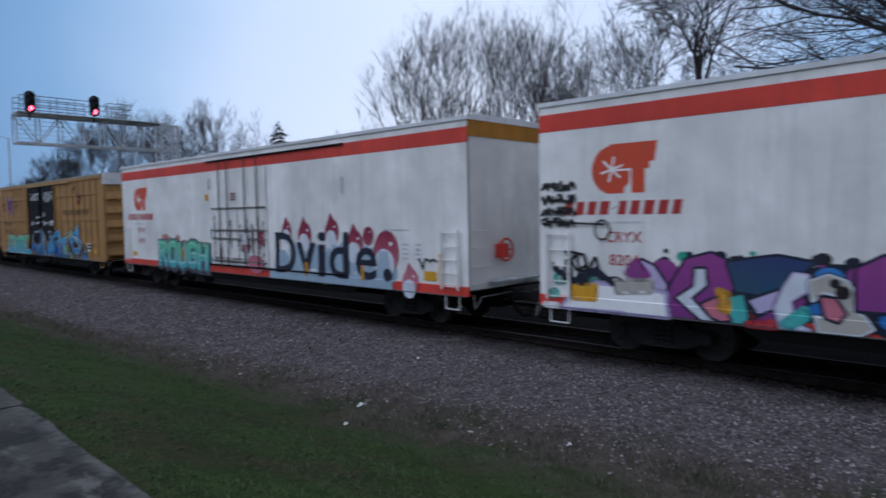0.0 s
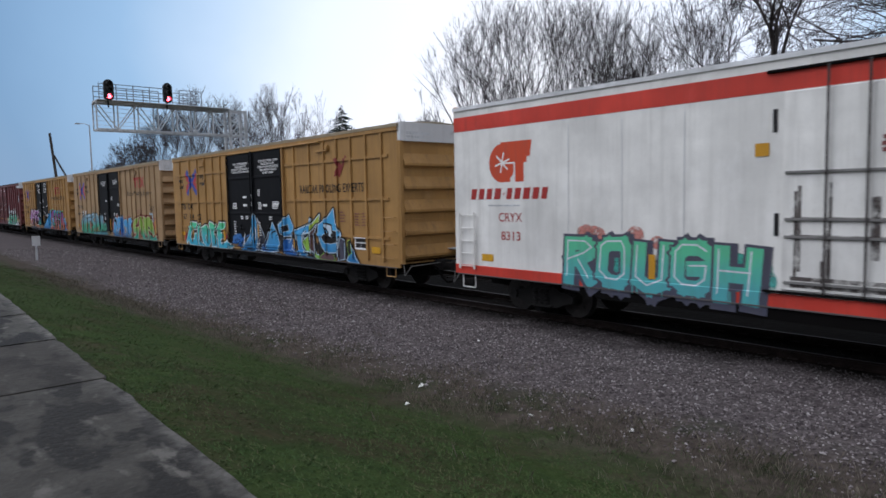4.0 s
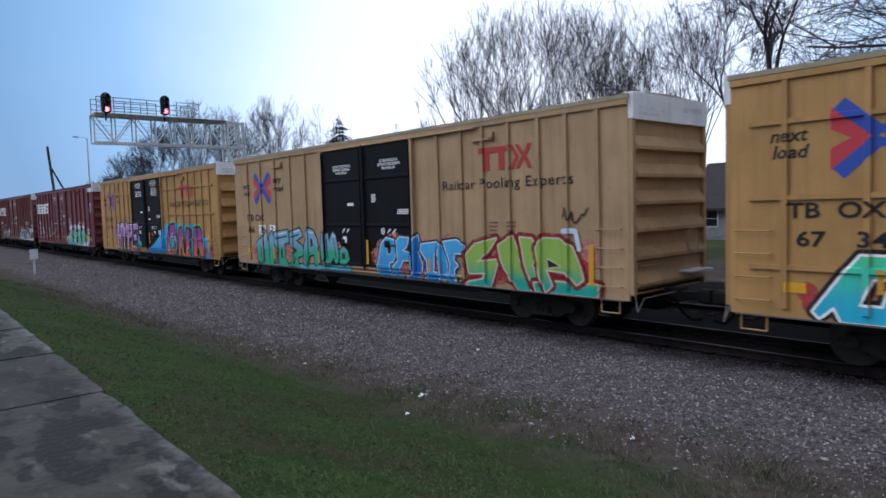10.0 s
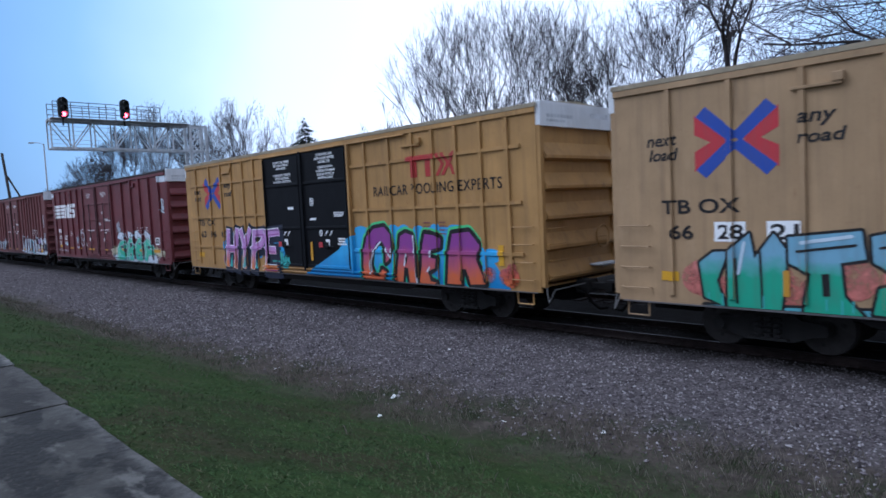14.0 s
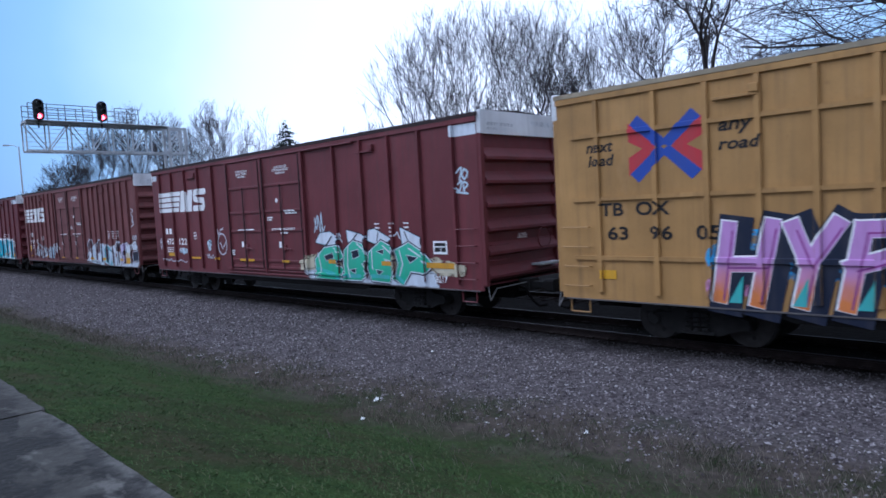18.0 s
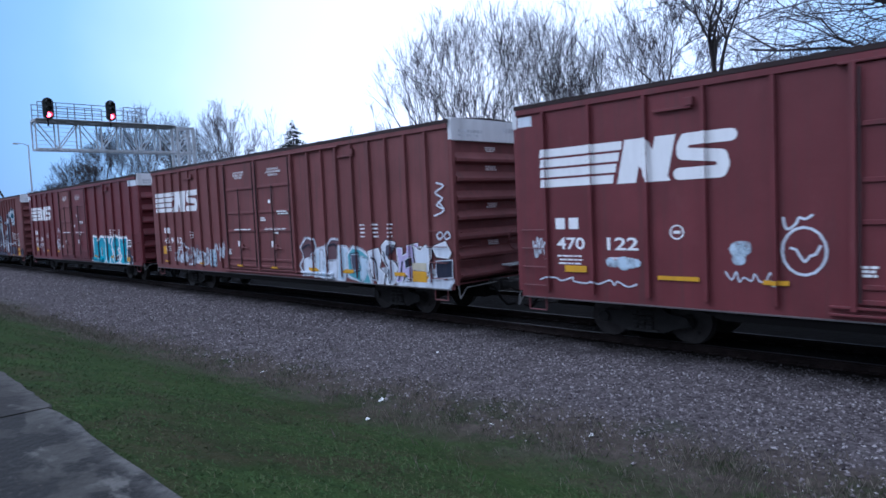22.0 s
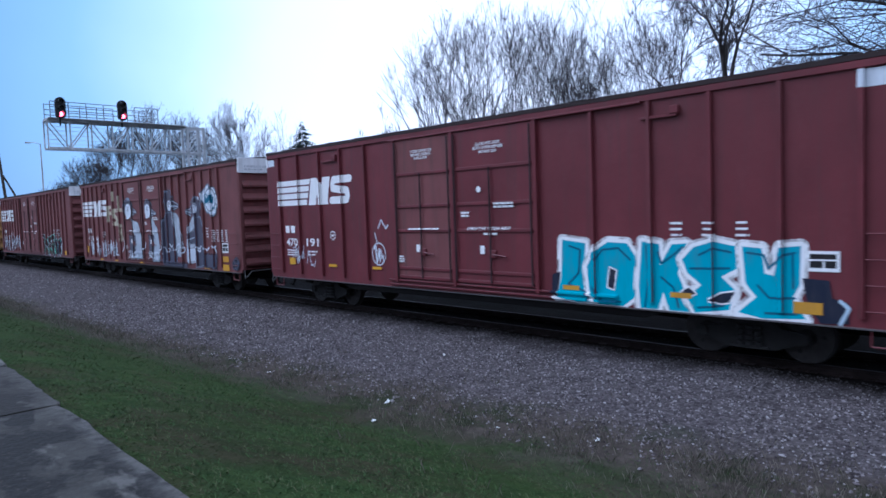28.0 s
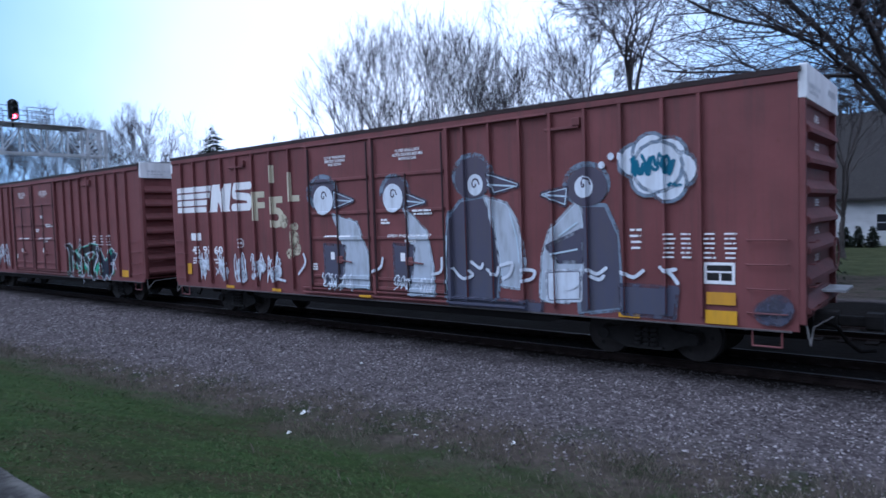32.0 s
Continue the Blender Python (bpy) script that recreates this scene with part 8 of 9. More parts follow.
def build_ballast():
    rng = np.random.default_rng(5)
    base = np.array([(1, 0, 0), (-0.9, 0.1, 0), (0, 1, 0.1), (0.1, -0.9, 0), (0.1, 0.1, 0.8), (0, 0, -0.6)], float)
    tris = np.array([(0, 2, 4), (2, 1, 4), (1, 3, 4), (3, 0, 4), (2, 0, 5), (1, 2, 5), (3, 1, 5), (0, 3, 5)])
    verts, faces, count = [], [], 0
    for x0, x1, num in ((-14, 2, 24000), (-28, -14, 14000), (-55, -28, 9000)):
        for _ in range(num):
            x = rng.uniform(x0, x1)
            y = rng.uniform(6.2, 12.6) if rng.random() < 0.98 else rng.uniform(13.0, 14.2)
            yb = y - lawn_shift(x)
            if yb < 7.6 and rng.random() > (yb - 5.9) / 1.8:
                continue
            s = rng.uniform(0.011, 0.026) * (1.0 if x0 > -20 else 1.2) * (1.5 if rng.random() < 0.06 else 1.0)
            a = rng.uniform(0, 6.28)
            p = (base + rng.uniform(-0.25, 0.25, (6, 3))) * s * rng.uniform(0.7, 1.3, 3)
            c, d = math.cos(a), math.sin(a)
            p = np.stack([p[:, 0] * c - p[:, 1] * d + x, p[:, 0] * d + p[:, 1] * c + y, p[:, 2] + ground_z(x, y) + s * 0.25], 1)
            verts.append(p)
            faces.append(tris + count)
            count += 6
    me = bpy.data.meshes.new("ballast")
    me.from_pydata(np.concatenate(verts).tolist(), [], np.concatenate(faces).tolist())
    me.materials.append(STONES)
    tagged(new("ballast", me), "loose grey-purple ballast stones beside the track", "ballast", kind="stuff")


def build_blades(name, label, mat, num, area, height, width, keep, lean=0.4, seed=6, clump=0):
    rng = np.random.default_rng(seed)
    verts, faces, c = [], [], 0
    x0, x1, y0, y1 = area
    for _ in range(num):
        x, y = x1 - (x1 - x0) * rng.random() ** 1.6, rng.uniform(y0, y1)
        if not keep(x, y, rng):
            continue
        for _ in range(clump or 1):
            bx, by = (x + rng.normal(0, 0.07), y + rng.normal(0, 0.07)) if clump else (x, y)
            h = height * rng.uniform(0.5, 1.3)
            z = ground_z(bx, by) - 0.004
            a = rng.uniform(0, 6.28)
            l = h * lean * rng.uniform(0.6, 1.3)
            lx, ly = math.cos(a) * l, math.sin(a) * l
            dx, dy = math.sin(a) * width, -math.cos(a) * width
            verts += [(bx - dx, by - dy, z), (bx + dx, by + dy, z), (bx + lx * 0.5 + dx * 0.6, by + ly * 0.5 + dy * 0.6, z + h * 0.7), (bx + lx, by + ly, z + h)]
            faces += [(c + 1, c + 2, c), (c + 2, c + 3, c)]
            c += 4
    me = bpy.data.meshes.new(name)
    me.from_pydata(verts, [], faces)
    me.materials.append(mat)
    tagged(new(name, me), label, name, kind="stuff")


build_ballast()
def patchy(x, y, r):
    """Lawn that is thin in places and gives way to weeds down the bank."""
    if y < 1.50 - 0.025 * x:
        return False
    thick = 0.72 + 0.9 * noise.noise((x * 0.7, y * 0.9, 2)) + 0.5 * noise.noise((x * 2.3, y * 2.3, 7))
    yb = y - lawn_shift(x)
    return r.random() < thick * (1 if yb < 5.0 else max(0.0, (7.0 - yb) / 2.0))


def verge(x, y, r):
    return r.random() < max(0.03, 1 - abs(y - lawn_shift(x) - 6.4) / 1.25) * (0.55 + 0.9 * noise.noise((x * 0.8, y * 1.1, 4)))


build_blades("grass", "short dark green grass on the bank", BLADES, 150000, (-34, 1, 1.55, 7.6), 0.022, 0.0042, patchy, 2.2)
build_blades("weeds", "dry brown weeds along the edge of the ballast", STRAW, 14000, (-34, 1, 4.0, 9.4), 0.11, 0.0020, verge, 0.5, 7, 6)


# ---- concrete walk ----
def concrete():
    m, n, ln, bs = tree_of("old_concrete")
    geo = n.new("ShaderNodeNewGeometry")
    pos = geo.outputs["Position"]
    c = mixer(n, ln, (0.023, 0.022, 0.020), (0.045, 0.043, 0.039), noisy(n, ln, pos, 1.1, 7, 0.3, 0.7, 0.65))
    c = mixer(n, ln, c, (0.070, 0.068, 0.061), noisy(n, ln, pos, 2.3, 10, 0.40, 0.68, 0.75))
    damp = n.new("ShaderNodeMapping")
    damp.inputs[3].default_value = (1.1, 2.3, 1)
    ln.new(pos, damp.inputs[0])
    c = mixer(n, ln, c, (0.013, 0.013, 0.013), noisy(n, ln, damp.outputs[0], 1.25, 3, 0.52, 0.57))
    c = mixer(n, ln, c, (0.120, 0.115, 0.105), noisy(n, ln, damp.outputs[0], 2.1, 6, 0.59, 0.68))
    c = mixer(n, ln, c, (0.085, 0.075, 0.063), noisy(n, ln, pos, 26, 6, 0.60, 0.78))
    # crumbled pale edge beside the grass
    sep = n.new("ShaderNodeSeparateXYZ")
    ln.new(pos, sep.inputs[0])
    rim = n.new("ShaderNodeMath")
    rim.operation, rim.inputs[1].default_value = "MULTIPLY_ADD", 0.026
    ln.new(sep.outputs[0], rim.inputs[0])
    ln.new(sep.outputs[1], rim.inputs[2])
    lip = n.new("ShaderNodeMapRange")
    lip.inputs[1].default_value, lip.inputs[2].default_value, lip.inputs[4].default_value = 1.26, 1.42, 0.75
    ln.new(rim.outputs[0], lip.inputs[0])
    chip = n.new("ShaderNodeMath")
    chip.operation = "MULTIPLY"
    ln.new(lip.outputs[0], chip.inputs[0])
    ln.new(noisy(n, ln, pos, 9, 6, 0.35, 0.65), chip.inputs[1])
    c = mixer(n, ln, c, (0.17, 0.165, 0.155), chip.outputs[0])
    oi = n.new("ShaderNodeObjectInfo")
    c = mixer(n, ln, c, (0.026, 0.023, 0.020), noisy(n, ln, oi.outputs["Random"], 3.0, 0, 0.45, 0.75))
    ln.new(c, bs.inputs["Base Color"])
    bs.inputs["Roughness"].default_value = 0.9
    bs.inputs["Specular IOR Level"].default_value = 0.2
    bumped(n, ln, bs, noisy(n, ln, pos, 14, 8, 0.2, 0.8), 0.5, 0.02)
    return m


def build_walk():
    mat = concrete()
    walkway = tagged(new("pavement"), "worn concrete walk in cast slabs beside the grass", "pavement", kind="structure")
    rng = random.Random(9)
    joints = [2.9, -1.2, -6.57, -8.92, -11.3, -13.7, -16.1, -18.5, -20.9, -23.3, -25.7, -28.1, -30.5]
    for b, a in zip(joints, joints[1:]):
        edge = []
        m = 22
        for i in range(m + 1):
            x = a + 0.03 + (b - a - 0.06) * i / m
            edge.append((x, 1.43 - 0.026 * x + 0.018 * noise.noise((x * 3.0, 0, 3)) + 0.010 * rng.uniform(-1, 1) - (0.03 if i in (0, m) else 0)))
        k = Mesh()
        zt = 1.35 + rng.uniform(-0.003, 0.003)
        low = [(x, -2.6) for x, _ in reversed(edge)]
        ring = edge + low
        inner = [(x, y - 0.015) for x, y in edge] + low
        n = len(ring)
        v0 = len(k.v)
        k.v.extend([(x, y, zt) for x, y in inner] + [(x, y, zt - 0.015) for x, y in ring] + [(x, y, zt - 0.22) for x, y in ring])
        k.f.append(tuple(reversed(range(v0, v0 + n))))
        k.k.append(0)
        for lv in (0, 1):
            for i in range(n):
                j = (i + 1) % n
                k.f.append((v0 + lv * n + i, v0 + lv * n + j, v0 + (lv + 1) * n + j, v0 + (lv + 1) * n + i))
                k.k.append(0)
        part("slab", k, [mat], walkway)


build_walk()


# ---- tracks ----
def rail_mesh(x0, x1):
    prof = [(-0.07, -0.172), (0.07, -0.172), (0.07, -0.155), (0.012, -0.13), (0.010, -0.045), (0.036, -0.035), (0.036, -0.004), (-0.036, -0.004), (-0.036, -0.035),
            (-0.010, -0.045), (-0.012, -0.13), (-0.07, -0.155)]
    m = Mesh()
    n = len(prof)
    m.v.extend([(x0, y, z) for y, z in prof] + [(x1, y, z) for y, z in prof])
    for i in range(n):
        j = (i + 1) % n
        m.f.append((i, j, n + j, n + i))
        m.k.append(1 if i == 6 else 0)
    return m


def build_track(y, x0, x1, loose):
    tr = tagged(new("railway_track"), "steel rails on dark creosoted wooden sleepers in ballast", "track", kind="structure")
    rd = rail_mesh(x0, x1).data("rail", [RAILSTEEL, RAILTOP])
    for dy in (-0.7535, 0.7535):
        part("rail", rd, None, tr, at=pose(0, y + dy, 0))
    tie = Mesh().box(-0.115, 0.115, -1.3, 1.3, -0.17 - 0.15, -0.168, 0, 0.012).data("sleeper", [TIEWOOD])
    rng = random.Random(int(y * 10))
    x = x1 - 0.2
    rest = Mesh()
    while x > x0:
        if x > -75 and x < 6 and loose:
            part("sleeper", tie, None, tr, at=pose(x, y + rng.uniform(-0.05, 0.05), rng.uniform(-0.07, -0.02), 0, 0, rng.uniform(-1.2, 1.2)))
        else:
            rest.box(x - 0.115, x + 0.115, y - 1.3, y + 1.3, -0.32, -0.15)
        x -= 0.53
    part("sleepers_beyond", rest, [TIEWOOD], tagged(tr))
    tr.children[-1]["kind"] = "stuff"
    plates = Mesh()
    x = x1 - 0.2
    while x > -50:
        for dy in (-0.7535, 0.7535):
            plates.box(x - 0.09, x + 0.09, y + dy - 0.16, y + dy + 0.16, -0.15, -0.138)
            for s in (-0.11, 0.11):
                plates.box(x - 0.05, x - 0.03, y + dy + s - 0.01, y + dy + s + 0.01, -0.14, -0.10)
        x -= 0.53
    part("tie_plates", plates, [RAILSTEEL], tr)
    tr.children[-1]["kind"] = "stuff"


build_track(NEAR + GAUGE_Y, -420, 60, True)
build_track(NEAR + GAUGE_Y + 4.6, -420, 60, False)


# ---- signal gantry ----
def build_gantry():
    X = -46.0
    g = thing("signal_gantry", "grey steel cantilever signal gantry with lattice truss over the tracks", "signal gantry", at=pose(X, 0, 0))
    y0, y1, zl, zu, dep = 11.45, 21.4, 7.6, 9.32, 0.85
    for x in (0.0, -dep):
        for z, nm in ((zl, "lower_chord"), (zu, "upper_chord")):
            m = Mesh()
            m.box(x - 0.06, x + 0.06, y0, y1, z - 0.07, z + 0.07)
            part(nm, m, [GALV], g)
        n = 8
        for i in range(n + 1):
            y = y0 + (y1 - y0) * i / n
            part("truss_post", Mesh().box(x - 0.035, x + 0.035, y - 0.035, y + 0.035, zl, zu), [GALV], g)
            if i < n:
                yb = y0 + (y1 - y0) * (i + 1) / n
                a, b = ((y, zl), (yb, zu)) if i % 2 else ((y, zu), (yb, zl))
                part("truss_brace", Mesh().tube((x, a[0], a[1]), (x, b[0], b[1]), 0.035, 0.035, 5), [GALV], g)
    for i in range(17):
        y = y0 + (y1 - y0) * i / 16
        for z in (zl, zu):
            part("cross_tie", Mesh().box(-dep, 0, y - 0.025, y + 0.025, z - 0.025, z + 0.025), [GALV], g)
    part("walkway_deck", Mesh().box(-dep - 0.1, 0.45, y0, 20.0, zu + 0.07, zu + 0.11), [GALV], g)
    for z in (zl + 0.35, zl + 0.62, zl + 0.9, zl + 1.18, zl + 1.45):
        part("ladder_rail", Mesh().tube((-dep, y0, z), (-dep, y0 + 4.2, z), 0.014, 0.014, 5), [GALV], g)
    # hand rails, in two stretches
    for a, b in ((y0 + 0.1, 15.6), (16.5, 18.0)):
        for x in (0.42, -dep - 0.08):
            for z in (zu + 0.42, zu + 0.75, zu + 1.08):
                part("hand_rail", Mesh().tube((x, a, z), (x, b, z), 0.028, 0.028, 5), [GALVDARK], g)
            k = max(2, int((b - a) / 0.9))
            for i in range(k + 1):
                y = a + (b - a) * i / k
                part("rail_post", Mesh().tube((x, y, zu + 0.1), (x, y, zu + 1.08), 0.028, 0.028, 5), [GALVDARK], g)
    # mast of four legs with lattice
    for x in (0.0, -dep):
        for y in (20.15, 21.3):
            part("mast_leg", Mesh().box(x - 0.08, x + 0.08, y - 0.08, y + 0.08, BED_Z - 0.3, zu + 0.1), [GALV], g)
        for i in range(8):
            z = 0.3 + i * 1.12
            part("mast_brace", Mesh().tube((x, 20.15, z), (x, 21.3, z + 1.12), 0.03, 0.03, 5), [GALV], g)
            part("mast_brace", Mesh().tube((x, 21.3, z), (x, 20.15, z + 1.12), 0.03, 0.03, 5), [GALV], g)
    part("footing", Mesh().box(-dep - 0.5, 0.5, 19.6, 21.8, -0.6, 0.05, 0, 0.04), [GALV], g)


def build_signal(y, z):
    s = thing("railway_signal", "black colour-light railway signal showing red on the gantry", "signal", "signals on the gantry", at=pose(-45.55, y, z))
    # rounded back plate
    ring = []
    for i in range(24):
        a = 2 * math.pi * i / 24
        ring.append((0.30 * math.cos(a), (0.36 if math.sin(a) > 0 else -0.36) + 0.30 * math.sin(a)))
    k = Mesh()
    n = len(ring)
    k.v.extend([(0.0, a, b) for a, b in ring] + [(-0.12, a, b) for a, b in ring])
    k.f.append(tuple(range(n)))
    k.f.append(tuple(reversed(range(n, 2 * n))))
    for i in range(n):
        j = (i + 1) % n
        k.f.append((i, n + i, n + j, j))
    k.k = [0] * len(k.f)
    part("back_plate", k, [SIGBLACK], s)
    part("lamp_housing", Mesh().box(-0.4, -0.1, -0.2, 0.2, -0.55, 0.55, 0, 0.05), [SIGBLACK], s)
    for dz, lit in ((0.38, False), (0.0, False), (-0.38, True)):
        h = Mesh()
        m = 14
        for i in range(m):
            a, b = math.radians(-40 + 260 * i / m), math.radians(-40 + 260 * (i + 1) / m)
            pa, pb = (0.15 * math.cos(a), 0.15 * math.sin(a) + dz), (0.15 * math.cos(b), 0.15 * math.sin(b) + dz)
            h.face([(0.0, *pa), (0.30, *pa), (0.30, *pb), (0.0, *pb)])
            qa, qb = (0.14 * math.cos(a), 0.14 * math.sin(a) + dz), (0.14 * math.cos(b), 0.14 * math.sin(b) + dz)
            h.face([(0.0, *qb), (0.30, *qb), (0.30, *qa), (0.0, *qa)])
            h.face([(0.30, *pa), (0.30, *qa), (0.30, *qb), (0.30, *pb)])
        part("hood", h, [SIGBLACK], s)
        lens = Mesh().tube((0.0, 0, dz), (0.06, 0, dz), 0.14, 0.11, 16)
        part("lens", lens, [REDLAMP if lit else SIGBLACK], s, "glowing red lens" if lit else "")
    part("bracket", Mesh().tube((-0.25, 0, -1.05), (-0.25, 0, -0.5), 0.05, 0.05, 8), [SIGBLACK], s)


build_gantry()
build_signal(12.12, 10.02)
build_signal(15.74, 10.14)


# ---- bare trees ----
def limb(m, rng, a, d, length, r, depth, last, spread, up, store, min_r, segs, ratio=(0.48, 0.70), bound=None, crook=0.09):
    """A bent branch with side branches; from the third order on the wood goes to the crown."""
    p, q = Vector(a), Vector(d).normalized()
    target = m if depth <= 1 else store
    for i in range(segs):
        q = (q + Vector((rng.gauss(0, crook), rng.gauss(0, crook), rng.gauss(0, crook * 0.66) + up * 0.16))).normalized()
        nx = p + q * (length / segs)
        r1, r2 = max(min_r, r * (1 - 0.42 * i / segs)), max(min_r, r * (1 - 0.42 * (i + 1) / segs))
        target.tube(p, nx, r1, r2, 6 if r1 > 0.06 else (4 if r1 > 0.025 else 3), cap=False)
        p = nx
        if bound and bound(p) > 1:
            return
        if depth < last:
            for _ in range(rng.choice((1, 2, 2)) if depth else rng.choice((1, 1, 2))):
                ax = q.orthogonal().normalized()
                ax.rotate(Matrix.Rotation(rng.uniform(0, 6.28), 3, q))
                nd = (q + ax * spread * rng.uniform(0.55, 1.25)).normalized()
                limb(m, rng, p, nd, length * rng.uniform(*ratio) * (1 - 0.45 * (i / segs if depth == 0 else 0)), r2 * rng.uniform(0.5, 0.66), depth + 1, last, spread, up, store, min_r,
                     (segs if ratio[0] > 0.4 else 4) if depth < 1 else (3 if depth < 2 else (2 if depth < 3 else 1)), (0.42, 0.62) if ratio[0] < 0.4 else ratio, bound, crook)


def bare_tree(label, x, y, height, stems, fan, seed, trunk=0.0, r=0.16, spread=0.55, up=0.5, lean=(0, 0), group="bare trees", min_r=0.011, last=4, segs=3, wide=1.0, vase=False, crown=0.0, crook=0.09):
    rng = random.Random(seed)
    t = thing("tree", label, "tree", group, at=pose(x, y, BED_Z - 0.2))
    wood, twigs = Mesh(), Mesh()
    foot = Vector((0, 0, 0))
    if trunk:
        prev, rr = foot, r
        for i in range(3):
            nx = foot + Vector((lean[0] * (i + 1) / 3 + rng.gauss(0, 0.05), lean[1] * (i + 1) / 3, trunk * (i + 1) / 3))
            wood.tube(prev, nx, rr * (1.35 if i == 0 else 1), rr * 0.93, 9, cap=False)
            rr *= 0.93
            prev = nx
        foot = prev
    mid, wob = height * 0.52, rng.uniform(0, 9)

    def outline(p):
        """Over 1 outside a rounded, uneven crown."""
        up_ = max(0.0, (p.z - mid) / (height - mid))
        edge = 1 + 0.16 * noise.noise((p.x * 0.8 + wob, p.y * 0.8, p.z * 0.8))
        return math.sqrt((p.x * p.x + p.y * p.y) / (crown * crown) + up_ * up_) / edge

    for i in range(stems):
        a = 2 * math.pi * (i + rng.random() * 0.6) / stems
        k = fan * rng.uniform(0.35, 1.0)
        d = Vector((math.cos(a) * k + lean[0] * 0.1, math.sin(a) * k, 1))
        limb(wood, rng, foot + Vector((math.cos(a) * r * 0.5, math.sin(a) * r * 0.5, -0.05)), d, (height - trunk) * (rng.uniform(0.85, 1.0) if crown else rng.uniform(0.66, 0.82) if vase else rng.uniform(0.50, 0.62)), r * rng.uniform(0.45, 0.7),
             0, last, spread, up, twigs, min_r, segs, (0.36, 0.54) if vase else (0.48, 0.70), outline if crown else None, crook)
    # grown to the height it has
    top = max(v[2] for v in twigs.v)
    k = 1.0 if crown else (height - trunk) / (top - trunk)
    for m in (wood, twigs):
        m.v = [(u * wide, v * wide, w if w < trunk else trunk + (w - trunk) * k) for u, v, w in m.v]
    part("trunk", wood, [BARK], t)
    part("crown", twigs, [TWIG], t, "leafless twigs")
    return t


def polar(az, d):
    return -d * math.sin(radians(az)), d * math.cos(radians(az))


class Sticks:
    """Tapered three- to six-sided sticks, gathered and turned into one mesh at once."""

    def __init__(self):
        self.rows = []

    def add(self, a, b, ra, rb):
        self.rows.append((a.x, a.y, a.z, b.x, b.y, b.z, ra, rb))

    def data(self, name, mat, sides):
        q = np.array(self.rows)
        n = len(q)
        a, b = q[:, 0:3], q[:, 3:6]
        d = b - a
        d /= np.linalg.norm(d, axis=1, keepdims=True) + 1e-9
        u = np.cross(d, np.where(np.abs(d[:, 2:3]) < 0.9, (0.0, 0.0, 1.0), (1.0, 0.0, 0.0)))
        u /= np.linalg.norm(u, axis=1, keepdims=True) + 1e-9
        w = np.cross(d, u)
        turn = 2 * np.pi * np.arange(sides) / sides
        ring = u[:, None] * np.cos(turn)[None, :, None] + w[:, None] * np.sin(turn)[None, :, None]
        v = np.concatenate([a[:, None] + ring * q[:, 6][:, None, None], b[:, None] + ring * q[:, 7][:, None, None]], 1).reshape(-1, 3)
        i = np.arange(sides)
        j = (i + 1) % sides
        f = (np.stack([i, j, sides + j, sides + i], 1)[None] + (np.arange(n) * 2 * sides)[:, None, None]).reshape(-1)
        me = bpy.data.meshes.new(name)
        me.vertices.add(len(v))
        me.vertices.foreach_set("co", v.astype(np.float32).ravel())
        me.loops.add(len(f))
        me.loops.foreach_set("vertex_index", f.astype(np.int32))
        me.polygons.add(n * sides)
        me.polygons.foreach_set("loop_start", np.arange(0, n * sides * 4, 4, dtype=np.int32))
        me.materials.append(mat)
        me.update(calc_edges=True)
        return me


